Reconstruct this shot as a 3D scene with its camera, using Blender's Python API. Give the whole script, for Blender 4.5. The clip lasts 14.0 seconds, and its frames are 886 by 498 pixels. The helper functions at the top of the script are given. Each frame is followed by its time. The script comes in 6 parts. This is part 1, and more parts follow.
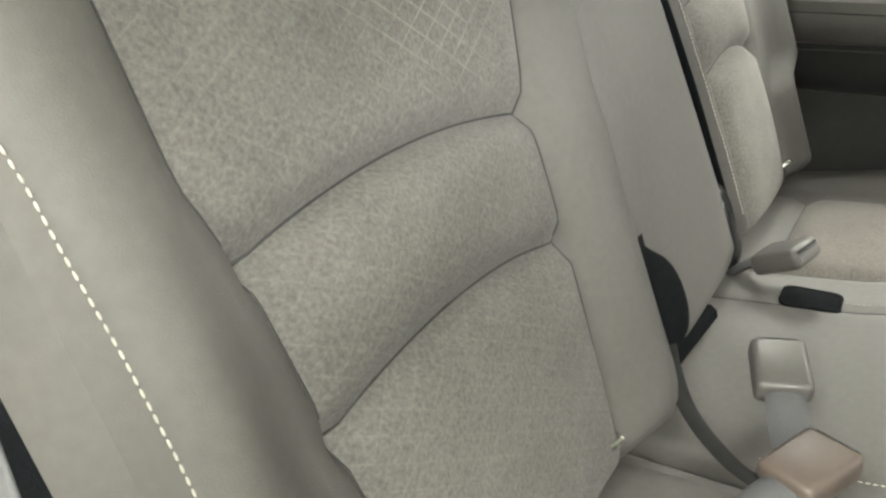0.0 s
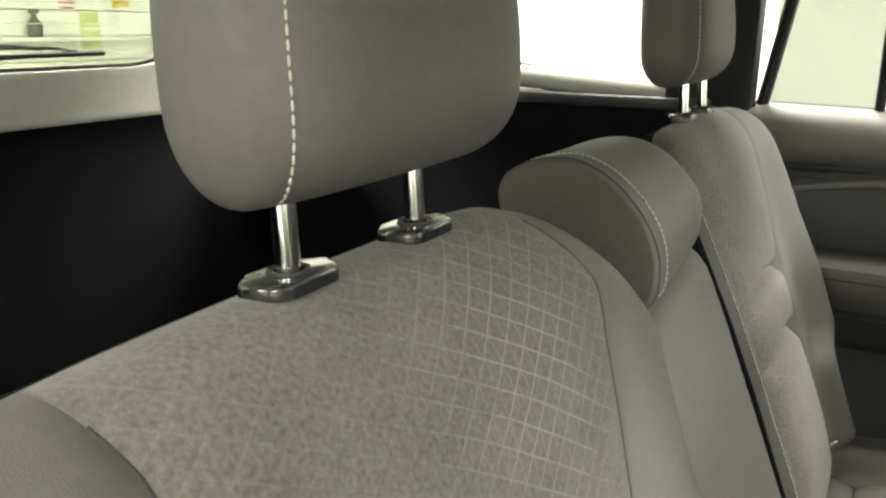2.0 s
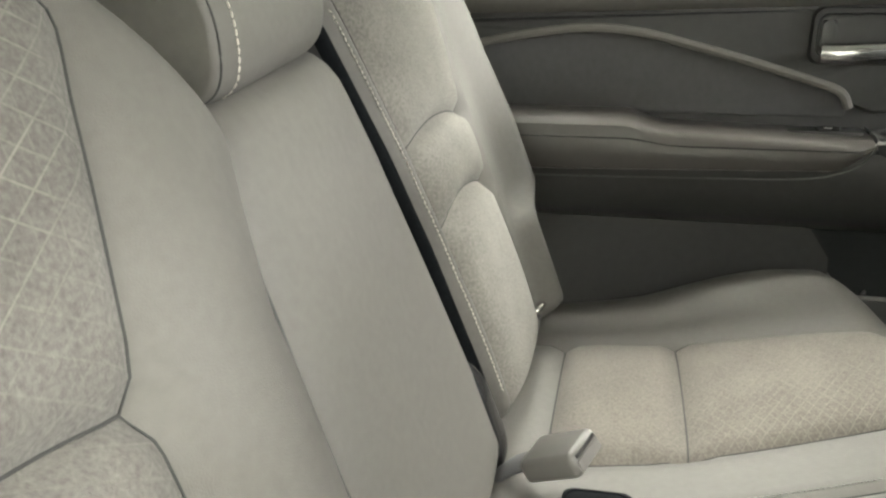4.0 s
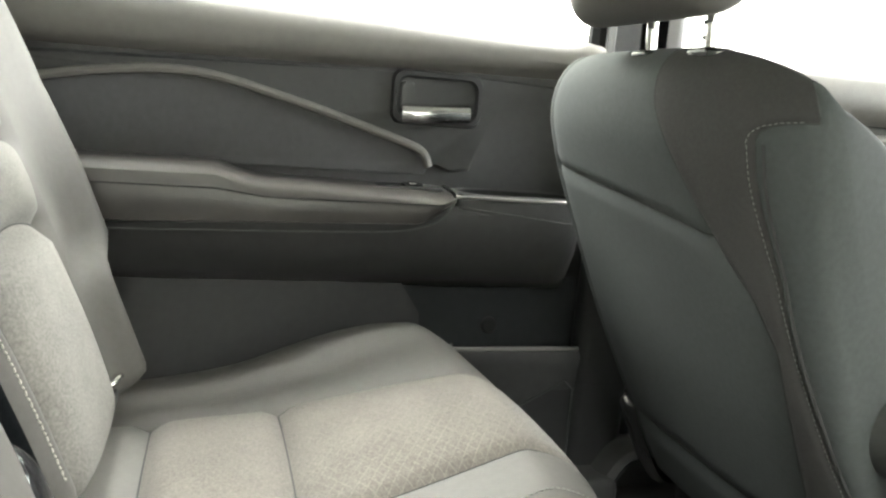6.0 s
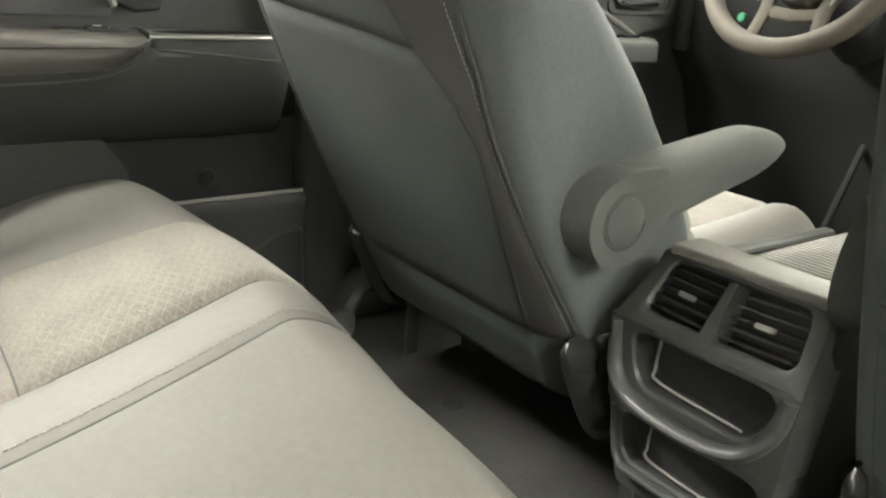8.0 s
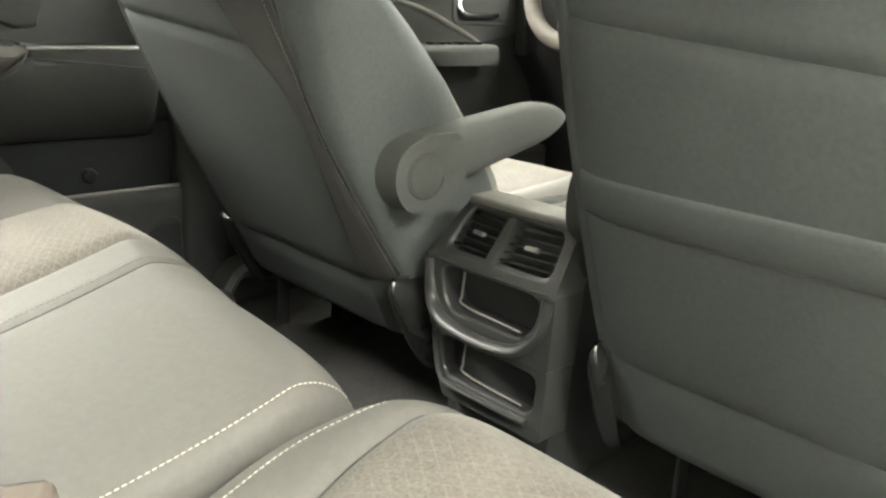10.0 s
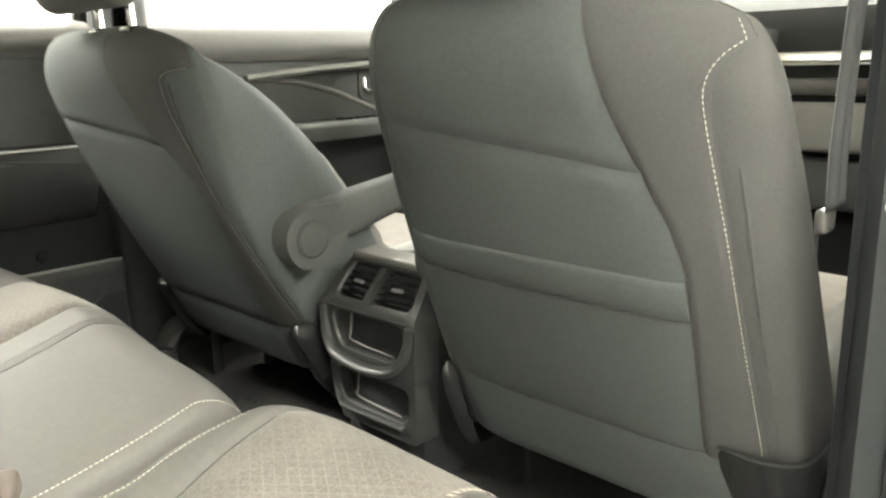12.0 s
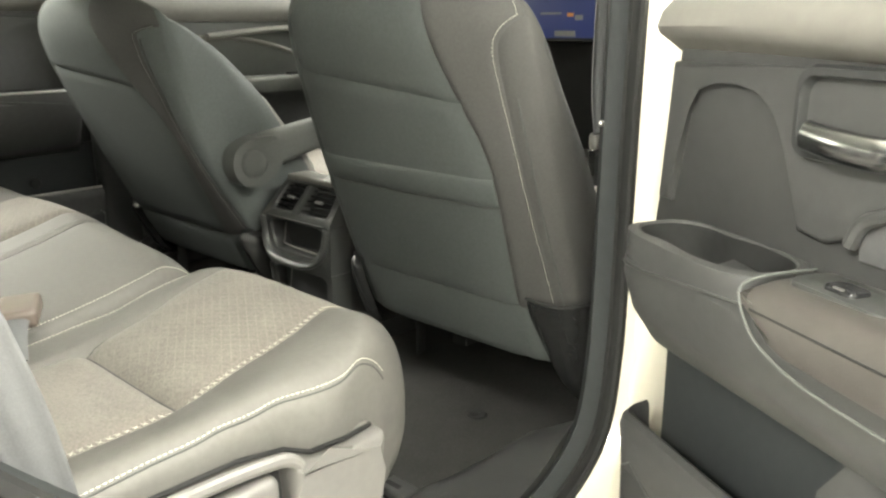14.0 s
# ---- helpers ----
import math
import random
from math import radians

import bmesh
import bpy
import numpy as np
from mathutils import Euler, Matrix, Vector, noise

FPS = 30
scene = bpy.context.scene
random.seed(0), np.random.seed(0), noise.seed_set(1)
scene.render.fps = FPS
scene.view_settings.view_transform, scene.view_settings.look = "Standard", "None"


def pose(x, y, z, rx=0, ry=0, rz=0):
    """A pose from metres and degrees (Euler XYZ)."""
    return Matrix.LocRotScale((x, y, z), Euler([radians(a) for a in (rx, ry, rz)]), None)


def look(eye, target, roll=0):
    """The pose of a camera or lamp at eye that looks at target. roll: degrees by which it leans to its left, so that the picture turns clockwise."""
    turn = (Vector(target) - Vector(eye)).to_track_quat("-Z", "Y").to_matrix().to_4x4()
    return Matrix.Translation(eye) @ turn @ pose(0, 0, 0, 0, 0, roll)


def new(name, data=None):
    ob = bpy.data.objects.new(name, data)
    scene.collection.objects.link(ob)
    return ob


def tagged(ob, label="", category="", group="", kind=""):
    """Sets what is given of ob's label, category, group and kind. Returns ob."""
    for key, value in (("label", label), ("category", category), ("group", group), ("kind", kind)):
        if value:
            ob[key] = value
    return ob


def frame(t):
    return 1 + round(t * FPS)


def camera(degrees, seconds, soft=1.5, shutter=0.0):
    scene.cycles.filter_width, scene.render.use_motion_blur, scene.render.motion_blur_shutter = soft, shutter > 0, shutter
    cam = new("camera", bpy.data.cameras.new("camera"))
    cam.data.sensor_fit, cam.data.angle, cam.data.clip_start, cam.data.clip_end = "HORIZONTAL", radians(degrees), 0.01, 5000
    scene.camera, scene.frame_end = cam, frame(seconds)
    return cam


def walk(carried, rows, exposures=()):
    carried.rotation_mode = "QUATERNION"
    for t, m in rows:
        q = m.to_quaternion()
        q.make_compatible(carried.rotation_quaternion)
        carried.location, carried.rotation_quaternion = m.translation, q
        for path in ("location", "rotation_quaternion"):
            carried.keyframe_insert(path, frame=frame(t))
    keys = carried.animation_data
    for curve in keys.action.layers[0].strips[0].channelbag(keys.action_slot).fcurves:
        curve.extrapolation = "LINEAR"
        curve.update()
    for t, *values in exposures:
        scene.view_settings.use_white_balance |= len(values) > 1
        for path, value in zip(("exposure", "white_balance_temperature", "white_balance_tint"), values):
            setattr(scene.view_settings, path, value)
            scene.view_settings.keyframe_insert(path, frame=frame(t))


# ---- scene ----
cam = camera(58.0, 14.0, 2.4)
PATH = [
    (0, (0.87, 0.182, 0.868), (-0.671, -0.774, 0.025), -2.2),
    (0.5, (0.863, 0.177, 0.915), (-0.587, -1.035, 0.258), -2.9),
    (1, (0.868, 0.155, 0.981), (-0.539, -1.151, 0.422), -1.8),
    (1.5, (0.841, 0.098, 1.033), (-0.65, -1.128, 0.51), -0.9),
    (2, (0.799, 0.024, 1.063), (-0.878, -0.923, 0.523), 0.4),
    (2.5, (0.737, 0.02, 1.057), (-1.049, -0.668, 0.476), 1.2),
    (2.7, (0.707, 0.043, 1.044), (-1.087, -0.6, 0.439), 1.2),
    (5, (0.494, 0.116, 0.783), (-1.396, 0.111, 0.127), 0.4),
    (5.5, (0.473, 0.109, 0.775), (-1.408, 0.428, 0.173), 3.1),
    (6, (0.466, 0.111, 0.785), (-1.417, 0.67, 0.409), 5.1),
    (6.5, (0.465, 0.122, 0.795), (-1.329, 0.963, 0.519), 5.5),
    (7, (0.472, 0.127, 0.79), (-1.19, 1.181, 0.439), 4.8),
    (7.5, (0.475, 0.125, 0.771), (-1.08, 1.281, 0.276), 4.5),
    (8, (0.483, 0.124, 0.743), (-1.029, 1.259, 0.092), 3.7),
    (8.5, (0.516, 0.126, 0.718), (-0.952, 1.278, 0.0), 3.5),
    (9, (0.578, 0.122, 0.706), (-0.813, 1.373, -0.003), 3.9),
    (11.5, (0.971, -0.005, 0.779), (-0.469, 1.31, 0.335), -0.3),
    (12, (1.037, -0.009, 0.795), (-0.334, 1.371, 0.331), -1.4),
    (12.5, (1.131, -0.039, 0.746), (-0.161, 1.377, 0.176), -2.5),
    (13, (1.227, -0.071, 0.731), (-0.029, 1.334, 0.06), -3.0),
    (13.5, (1.31, -0.126, 0.742), (0.103, 1.325, 0.081), -2.0),
    (14, (1.432, -0.207, 0.798), (0.117, 1.196, 0.248), -0.4),
]
walk(cam, [(t, look(e, g, r)) for t, e, g, r in PATH], [(0, 0.02, 6450, 9), (0.5, -0.1, 6300, 9), (1.0, -0.4, 6200, 9), (1.5, -0.42, 6600, 9), (2.7, 0.0, 6800, 9), (4.6, 0.52, 6350, 9), (5.5, 0.68, 6150, 9), (6.0, 0.72, 6250, 9), (6.5, 0.76, 6650, 9), (9.0, 0.95, 6600, 8), (11.5, 0.87, 6600, 9), (12.0, 0.87, 6600, 9), (12.5, 0.7, 7150, 10), (13, 0.6, 7050, 9), (14, 0.57, 6600, 8)])

# ---- light ----
world = bpy.data.worlds.new("hall_air")
scene.world = world
world.use_nodes = True
world.node_tree.nodes["Background"].inputs[0].default_value = (0.95, 0.97, 1.0, 1)
world.node_tree.nodes["Background"].inputs[1].default_value = 0.05


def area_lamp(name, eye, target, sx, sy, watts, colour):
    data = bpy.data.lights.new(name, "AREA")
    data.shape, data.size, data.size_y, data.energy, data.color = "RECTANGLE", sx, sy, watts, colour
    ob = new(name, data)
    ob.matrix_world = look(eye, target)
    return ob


# Fill lamps added out of view; places and watts tuned to balance the interior.
FILL_WHITE = (1.0, 0.985, 0.90)
FILL_LAMPS = ((3.6, -0.5, 360), (3.0, 2.4, 640), (-2.2, -1.0, 1050), (-2.2, 2.4, 900), (1.5, -4.2, 1250), (0.2, 5.4, 300))
for lamp_x, lamp_y, watts in FILL_LAMPS:
    area_lamp("fill_lamp", (lamp_x, lamp_y, 3.25), (lamp_x * 0.8, lamp_y, 0), 1.3, 2.6, watts, FILL_WHITE)
# Fill lamp added ahead of the car to light it through the windscreen.
area_lamp("front_fill_lamp", (0.2, 7.9, 2.55), (0.2, 0, 0.6), 5.6, 1.05, 1100, (1.0, 0.99, 0.95))


# ---- materials ----
def material(name, colour, rough=0.6, metal=0.0, grain=0.0, scale=60.0, bump=0.0, bump_scale=400.0, spec=0.5, coat=0.0, sheen=0.0):
    m = bpy.data.materials.new(name)
    m.use_nodes = True
    t = m.node_tree
    b = t.nodes["Principled BSDF"]
    b.inputs["Base Color"].default_value = (*colour, 1)
    b.inputs["Roughness"].default_value = rough
    b.inputs["Metallic"].default_value = metal
    b.inputs["Specular IOR Level"].default_value = spec
    b.inputs["Coat Weight"].default_value = coat
    b.inputs["Sheen Weight"].default_value = sheen
    at = t.nodes.new("ShaderNodeTexCoord")
    if grain:
        fine, broad = t.nodes.new("ShaderNodeTexNoise"), t.nodes.new("ShaderNodeTexNoise")
        fine.inputs["Scale"].default_value, broad.inputs["Scale"].default_value = scale, scale * 0.06
        fine.inputs["Detail"].default_value = 4
        t.links.new(at.outputs["Object"], fine.inputs["Vector"])
        t.links.new(at.outputs["Object"], broad.inputs["Vector"])
        add = t.nodes.new("ShaderNodeMath")
        add.operation = "MULTIPLY_ADD"
        add.inputs[1].default_value = 0.45
        t.links.new(broad.outputs["Fac"], add.inputs[0])
        t.links.new(fine.outputs["Fac"], add.inputs[2])
        span = t.nodes.new("ShaderNodeMapRange")
        span.inputs["From Min"].default_value, span.inputs["From Max"].default_value = 0.45, 1.0
        span.inputs["To Min"].default_value, span.inputs["To Max"].default_value = 1 - grain, 1 + grain
        t.links.new(add.outputs[0], span.inputs["Value"])
        mul = t.nodes.new("ShaderNodeMix")
        mul.data_type, mul.blend_type = "RGBA", "MULTIPLY"
        mul.inputs["Factor"].default_value = 1
        mul.inputs["A"].default_value = (*colour, 1)
        t.links.new(span.outputs["Result"], mul.inputs["B"])
        t.links.new(mul.outputs["Result"], b.inputs["Base Color"])
        ro = t.nodes.new("ShaderNodeMapRange")
        ro.inputs["To Min"].default_value, ro.inputs["To Max"].default_value = rough - 0.06, rough + 0.06
        t.links.new(broad.outputs["Fac"], ro.inputs["Value"])
        t.links.new(ro.outputs["Result"], b.inputs["Roughness"])
    if bump:
        n = t.nodes.new("ShaderNodeTexVoronoi")
        n.inputs["Scale"].default_value = bump_scale
        t.links.new(at.outputs["Object"], n.inputs["Vector"])
        bp = t.nodes.new("ShaderNodeBump")
        bp.inputs["Strength"].default_value, bp.inputs["Distance"].default_value = bump, 0.0006
        t.links.new(n.outputs["Distance"], bp.inputs["Height"])
        t.links.new(bp.outputs["Normal"], b.inputs["Normal"])
    return m


def woven(name, colour, line, cell, share, spot, reach):
    """Heathered cloth with a printed lattice of fine pale lines, strongest round the point spot and fading over reach metres."""
    m = material(name, colour, 0.9, grain=0.32, scale=300.0, sheen=0.1, spec=0.2)
    t = m.node_tree
    b = t.nodes["Principled BSDF"]
    uv = t.nodes.new("ShaderNodeUVMap")
    uv.uv_map = "cloth"
    total = None
    for turn in (58, -58, 0):
        mp = t.nodes.new("ShaderNodeMapping")
        mp.inputs["Rotation"].default_value = (0, 0, radians(turn))
        mp.inputs["Scale"].default_value = (1 / cell, 1 / cell, 1)
        t.links.new(uv.outputs["UV"], mp.inputs["Vector"])
        sp = t.nodes.new("ShaderNodeSeparateXYZ")
        t.links.new(mp.outputs["Vector"], sp.inputs[0])
        fr = t.nodes.new("ShaderNodeMath")
        fr.operation = "PINGPONG"
        fr.inputs[1].default_value = 0.5
        t.links.new(sp.outputs["X"], fr.inputs[0])
        ln = t.nodes.new("ShaderNodeMapRange")
        ln.inputs["From Min"].default_value, ln.inputs["From Max"].default_value = 0.012, 0.06
        ln.inputs["To Min"].default_value, ln.inputs["To Max"].default_value = 1, 0
        t.links.new(fr.outputs[0], ln.inputs["Value"])
        far = t.nodes.new("ShaderNodeVectorMath")
        far.operation = "DISTANCE"
        far.inputs[1].default_value = (*spot, 0)
        t.links.new(uv.outputs["UV"], far.inputs[0])
        patch = t.nodes.new("ShaderNodeTexNoise")
        patch.inputs["Scale"].default_value = 22 + turn * 0.08
        t.links.new(uv.outputs["UV"], patch.inputs["Vector"])
        fade = t.nodes.new("ShaderNodeMath")
        fade.operation = "MULTIPLY_ADD"
        fade.inputs[1].default_value = reach * 1.3
        t.links.new(patch.outputs["Fac"], fade.inputs[0])
        t.links.new(far.outputs["Value"], fade.inputs[2])
        pr = t.nodes.new("ShaderNodeMapRange")
        pr.inputs["From Min"].default_value, pr.inputs["From Max"].default_value = reach * 0.7, reach * 1.7
        pr.inputs["To Min"].default_value, pr.inputs["To Max"].default_value = 1 if turn else 0.4, 0.12 if turn else 0.04
        t.links.new(fade.outputs[0], pr.inputs["Value"])
        one = t.nodes.new("ShaderNodeMath")
        one.operation = "MULTIPLY"
        t.links.new(ln.outputs["Result"], one.inputs[0])
        t.links.new(pr.outputs["Result"], one.inputs[1])
        if total is None:
            total = one.outputs[0]
        else:
            mx = t.nodes.new("ShaderNodeMath")
            mx.operation = "MAXIMUM"
            t.links.new(total, mx.inputs[0])
            t.links.new(one.outputs[0], mx.inputs[1])
            total = mx.outputs[0]
    weight = t.nodes.new("ShaderNodeMath")
    weight.operation = "MULTIPLY"
    weight.inputs[1].default_value = share
    t.links.new(total, weight.inputs[0])
    old = b.inputs["Base Color"].links[0].from_socket
    mix = t.nodes.new("ShaderNodeMix")
    mix.data_type = "RGBA"
    mix.inputs["B"].default_value = (*line, 1)
    t.links.new(weight.outputs[0], mix.inputs["Factor"])
    t.links.new(old, mix.inputs["A"])
    t.links.new(mix.outputs["Result"], b.inputs["Base Color"])
    weave = t.nodes.new("ShaderNodeTexNoise")
    weave.inputs["Scale"].default_value = 900
    at = t.nodes.new("ShaderNodeTexCoord")
    t.links.new(at.outputs["Object"], weave.inputs["Vector"])
    bp = t.nodes.new("ShaderNodeBump")
    bp.inputs["Strength"].default_value, bp.inputs["Distance"].default_value = 0.5, 0.0008
    t.links.new(weave.outputs["Fac"], bp.inputs["Height"])
    t.links.new(bp.outputs["Normal"], b.inputs["Normal"])
    return m


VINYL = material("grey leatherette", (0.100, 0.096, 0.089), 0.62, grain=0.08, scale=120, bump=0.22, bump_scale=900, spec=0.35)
# Grey leatherette darkened and cooled for the shade on rear-facing seat backs.
VINYL_BACK_SHADE = material("shaded back leatherette", (0.055, 0.061, 0.0595), 0.85, grain=0.1, scale=160, bump=0.25, bump_scale=900, spec=0.25)
# Back leatherette again, darker, with the band's shade put into its colour.
VINYL_BAND_SHADE = material("shaded band leatherette", (0.046, 0.045, 0.0435), 0.9, grain=0.12, scale=260, bump=0.3, bump_scale=1000, spec=0.2)
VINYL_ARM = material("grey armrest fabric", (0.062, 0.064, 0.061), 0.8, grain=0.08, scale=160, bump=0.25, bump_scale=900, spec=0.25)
CLOTH = woven("grey lattice cloth", (0.120, 0.115, 0.107), (0.42, 0.40, 0.35), 0.0165, 0.42, (-0.06, 0.52), 0.13)
# Left backrest cloth, made paler for the light its pleats catch.
CLOTH_BACK_LIT = woven("lit grey heathered cloth", (0.150, 0.144, 0.132), (0.30, 0.28, 0.25), 0.0115, 0.1, (0.0, 0.5), 0.05)
CLOTH_SEAT = woven("grey seat cloth", (0.114, 0.104, 0.092), (0.33, 0.30, 0.26), 0.012, 0.27, (0.0, 0.40), 0.22)
CLOTH_PLAIN = material("knit cloth darkened for shade", (0.052, 0.052, 0.052), 0.92, grain=0.15, scale=500, bump=0.4, bump_scale=1200, spec=0.2)
THREAD = material("pale thread", (0.46, 0.435, 0.385), 0.8)
THREAD_DARK = material("grey thread", (0.2, 0.2, 0.19), 0.8)
CHROME = material("chrome", (0.85, 0.85, 0.83), 0.12, 1.0, grain=0.05, scale=40)
LEVER_CHROME = material("dark satin chrome", (0.46, 0.46, 0.47), 0.2, 1.0, grain=0.04)
SATIN = material("satin silver", (0.42, 0.41, 0.40), 0.42, 0.9, grain=0.05)
BLACK_PLASTIC = material("black grained plastic", (0.022, 0.0225, 0.023), 0.58, grain=0.1, scale=90, bump=0.35, bump_scale=700, spec=0.3)
PANEL_DARK = material("charcoal door plastic", (0.036, 0.0362, 0.036), 0.55, grain=0.1, scale=70, bump=0.3, bump_scale=800, spec=0.3)
PANEL_TOP = material("grey upper door plastic", (0.11, 0.105, 0.096), 0.6, grain=0.08, scale=70, bump=0.25, bump_scale=800)
DOOR_GREY = material("grey front door plastic", (0.06, 0.063, 0.06), 0.6, grain=0.08, scale=70, bump=0.25, bump_scale=800, spec=0.35)
PANEL_SOFT = material("charcoal soft insert", (0.05, 0.05, 0.051), 0.75, grain=0.12, scale=90, bump=0.2, bump_scale=900)
ARM_SOFT = material("brown grey armrest leatherette", (0.048, 0.044, 0.041), 0.32, grain=0.08, scale=80, bump=0.2, bump_scale=900)
CONSOLE_GREY = material("console grey plastic", (0.038, 0.039, 0.038), 0.36, grain=0.08, scale=90, bump=0.15, bump_scale=900, spec=0.35)
GLOSS_BLACK = material("gloss black plastic", (0.02, 0.02, 0.021), 0.15, spec=0.6)
CARPET = material("dark carpet", (0.030, 0.0295, 0.0285), 0.98, grain=0.3, scale=300, bump=0.9, bump_scale=500, spec=0.1)
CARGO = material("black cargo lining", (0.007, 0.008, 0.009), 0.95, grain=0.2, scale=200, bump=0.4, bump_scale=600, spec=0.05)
TRIM_PALE = material("pale grey trim", (0.46, 0.46, 0.42), 0.6, grain=0.05, scale=60)
HEADLINER = material("pale headliner felt", (0.5, 0.5, 0.47), 0.95, grain=0.08, scale=200, bump=0.3)
# White paint with its base darkened to offset over-strong light on the jamb.
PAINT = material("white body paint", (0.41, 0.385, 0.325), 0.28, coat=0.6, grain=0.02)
RUBBER = material("black rubber seal", (0.015, 0.015, 0.015), 0.75, grain=0.1, scale=90, spec=0.2)
SEAL_GREY = material("dark grey pillar trim", (0.02, 0.022, 0.023), 0.75, grain=0.08, scale=80, bump=0.2, spec=0.2)
BELT = material("grey belt webbing", (0.092, 0.093, 0.096), 0.75, grain=0.12, scale=600, spec=0.2)
SEAM = material("dark seam", (0.035, 0.036, 0.035), 0.9)
CONSOLE_DARK = material("dark console plastic", (0.030, 0.030, 0.030), 0.55, grain=0.08, scale=90, bump=0.2)
BUCKLE = material("grey buckle plastic", (0.16, 0.155, 0.145), 0.45, grain=0.06, scale=100)
BUCKLE_DARK = material("dark grey buckle shell", (0.12, 0.115, 0.11), 0.45, grain=0.06, scale=100)
BUCKLE_SHELL = material("grey belt buckle shell", (0.085, 0.082, 0.077), 0.35, grain=0.06, scale=100)
BUCKLE_TAN = material("brown grey buckle shell", (0.10, 0.080, 0.068), 0.4, grain=0.08, scale=60)
GREEN = material("green lamp", (0.05, 0.22, 0.12), 0.4)
AMBER = material("orange plastic", (0.6, 0.22, 0.05), 0.5)
HALL_WALL = material("white hall wall", (0.82, 0.82, 0.78), 0.8, grain=0.04, scale=20)
HALL_FLOOR = material("grey concrete", (0.36, 0.355, 0.34), 0.7, grain=0.15, scale=25)


def glass(name, tint):
    m = bpy.data.materials.new(name)
    m.use_nodes = True
    t = m.node_tree
    t.nodes.remove(t.nodes["Principled BSDF"])
    out = t.nodes["Material Output"]
    clear, gloss, mix, fres = (t.nodes.new(k) for k in ("ShaderNodeBsdfTransparent", "ShaderNodeBsdfGlossy", "ShaderNodeMixShader", "ShaderNodeFresnel"))
    clear.inputs[0].default_value = (*tint, 1)
    gloss.inputs["Roughness"].default_value = 0.02
    fres.inputs[0].default_value = 1.4
    t.links.new(fres.outputs[0], mix.inputs[0])
    t.links.new(clear.outputs[0], mix.inputs[1])
    t.links.new(gloss.outputs[0], mix.inputs[2])
    t.links.new(mix.outputs[0], out.inputs[0])
    return m


# Tints are also deepened to dim the over-bright hall behind the panes.
GLASS = glass("clear car glass", (0.87, 0.90, 0.87))
GLASS_TINT = glass("green tinted car glass", (0.17, 0.187, 0.165))
GLASS_REAR = glass("tinted rear glass", (0.50, 0.53, 0.47))


# ---- helpers ----
def link(name, me, mat, parent=None, label=""):
    ob = new(name, me)
    if mat:
        me.materials.append(mat)
    if parent:
        ob.parent = parent
    return tagged(ob, label)


def mesh_part(name, verts, faces, mat, parent=None, label="", uvs=None, smooth=True, flip=False):
    me = bpy.data.meshes.new(name)
    me.from_pydata([tuple(v) for v in verts], [], [tuple(reversed(f)) for f in faces] if flip else faces)
    if uvs:
        layer = me.uv_layers.new(name="cloth")
        for lp in me.loops:
            layer.data[lp.index].uv = uvs[lp.vertex_index]
    for p in me.polygons:
        p.use_smooth = smooth
    return link(name, me, mat, parent, label)


def part(name, bm, mat, parent=None, label="", smooth=35):
    """Links a bmesh as one mesh object; edges sharper than smooth degrees stay sharp."""
    bmesh.ops.recalc_face_normals(bm, faces=bm.faces)
    me = bpy.data.meshes.new(name)
    for f in bm.faces:
        f.smooth = smooth > 0
    for e in bm.edges:
        if len(e.link_faces) == 2 and e.calc_face_angle(0) > radians(smooth):
            e.smooth = False
    bm.to_mesh(me)
    bm.free()
    return link(name, me, mat, parent, label)


def empty(name, at=(0, 0, 0)):
    ob = new(name)
    ob.location = at
    ob.empty_display_size = 0.05
    return ob


def thing(name, label, category, group="", kind=""):
    return tagged(empty(name), label, category, group, kind)


def box(lo, hi, bevel=0.004, seg=2, m=None):
    bm = bmesh.new()
    bmesh.ops.create_cube(bm, size=1)
    lo, hi = Vector(lo), Vector(hi)
    for v in bm.verts:
        v.co = Vector((lo[i] + (v.co[i] + 0.5) * (hi[i] - lo[i]) for i in range(3)))
    if bevel:
        bmesh.ops.bevel(bm, geom=bm.edges[:], offset=bevel, segments=seg, affect="EDGES", profile=0.5)
    if m:
        bm.transform(m)
    return bm


def extrude(outline, depth, place, bevel=0.004, seg=2):
    """A plate: outline in (a, b), from c = 0 to depth, with softened rims; place(a, b, c) gives the point."""
    bm = bmesh.new()
    lo = [bm.verts.new((a, b, 0)) for a, b in outline]
    hi = [bm.verts.new((a, b, depth)) for a, b in outline]
    n = len(outline)
    bm.faces.new(lo[::-1])
    top = bm.faces.new(hi)
    for i in range(n):
        bm.faces.new((lo[i], lo[(i + 1) % n], hi[(i + 1) % n], hi[i]))
    if bevel:
        bmesh.ops.bevel(bm, geom=top.edges[:], offset=bevel, segments=seg, affect="EDGES", profile=0.5)
    for v in bm.verts:
        v.co = place(*v.co)
    return bm


def hexa(pts, bevel=0.003):
    """A six-sided block from its eight corners."""
    bm = bmesh.new()
    vs = [bm.verts.new(p) for p in pts]
    for f in ((0, 1, 2, 3), (4, 7, 6, 5), (0, 4, 5, 1), (1, 5, 6, 2), (2, 6, 7, 3), (3, 7, 4, 0)):
        bm.faces.new([vs[i] for i in f])
    if bevel:
        bmesh.ops.bevel(bm, geom=bm.edges[:], offset=bevel, segments=2, affect="EDGES")
    return bm


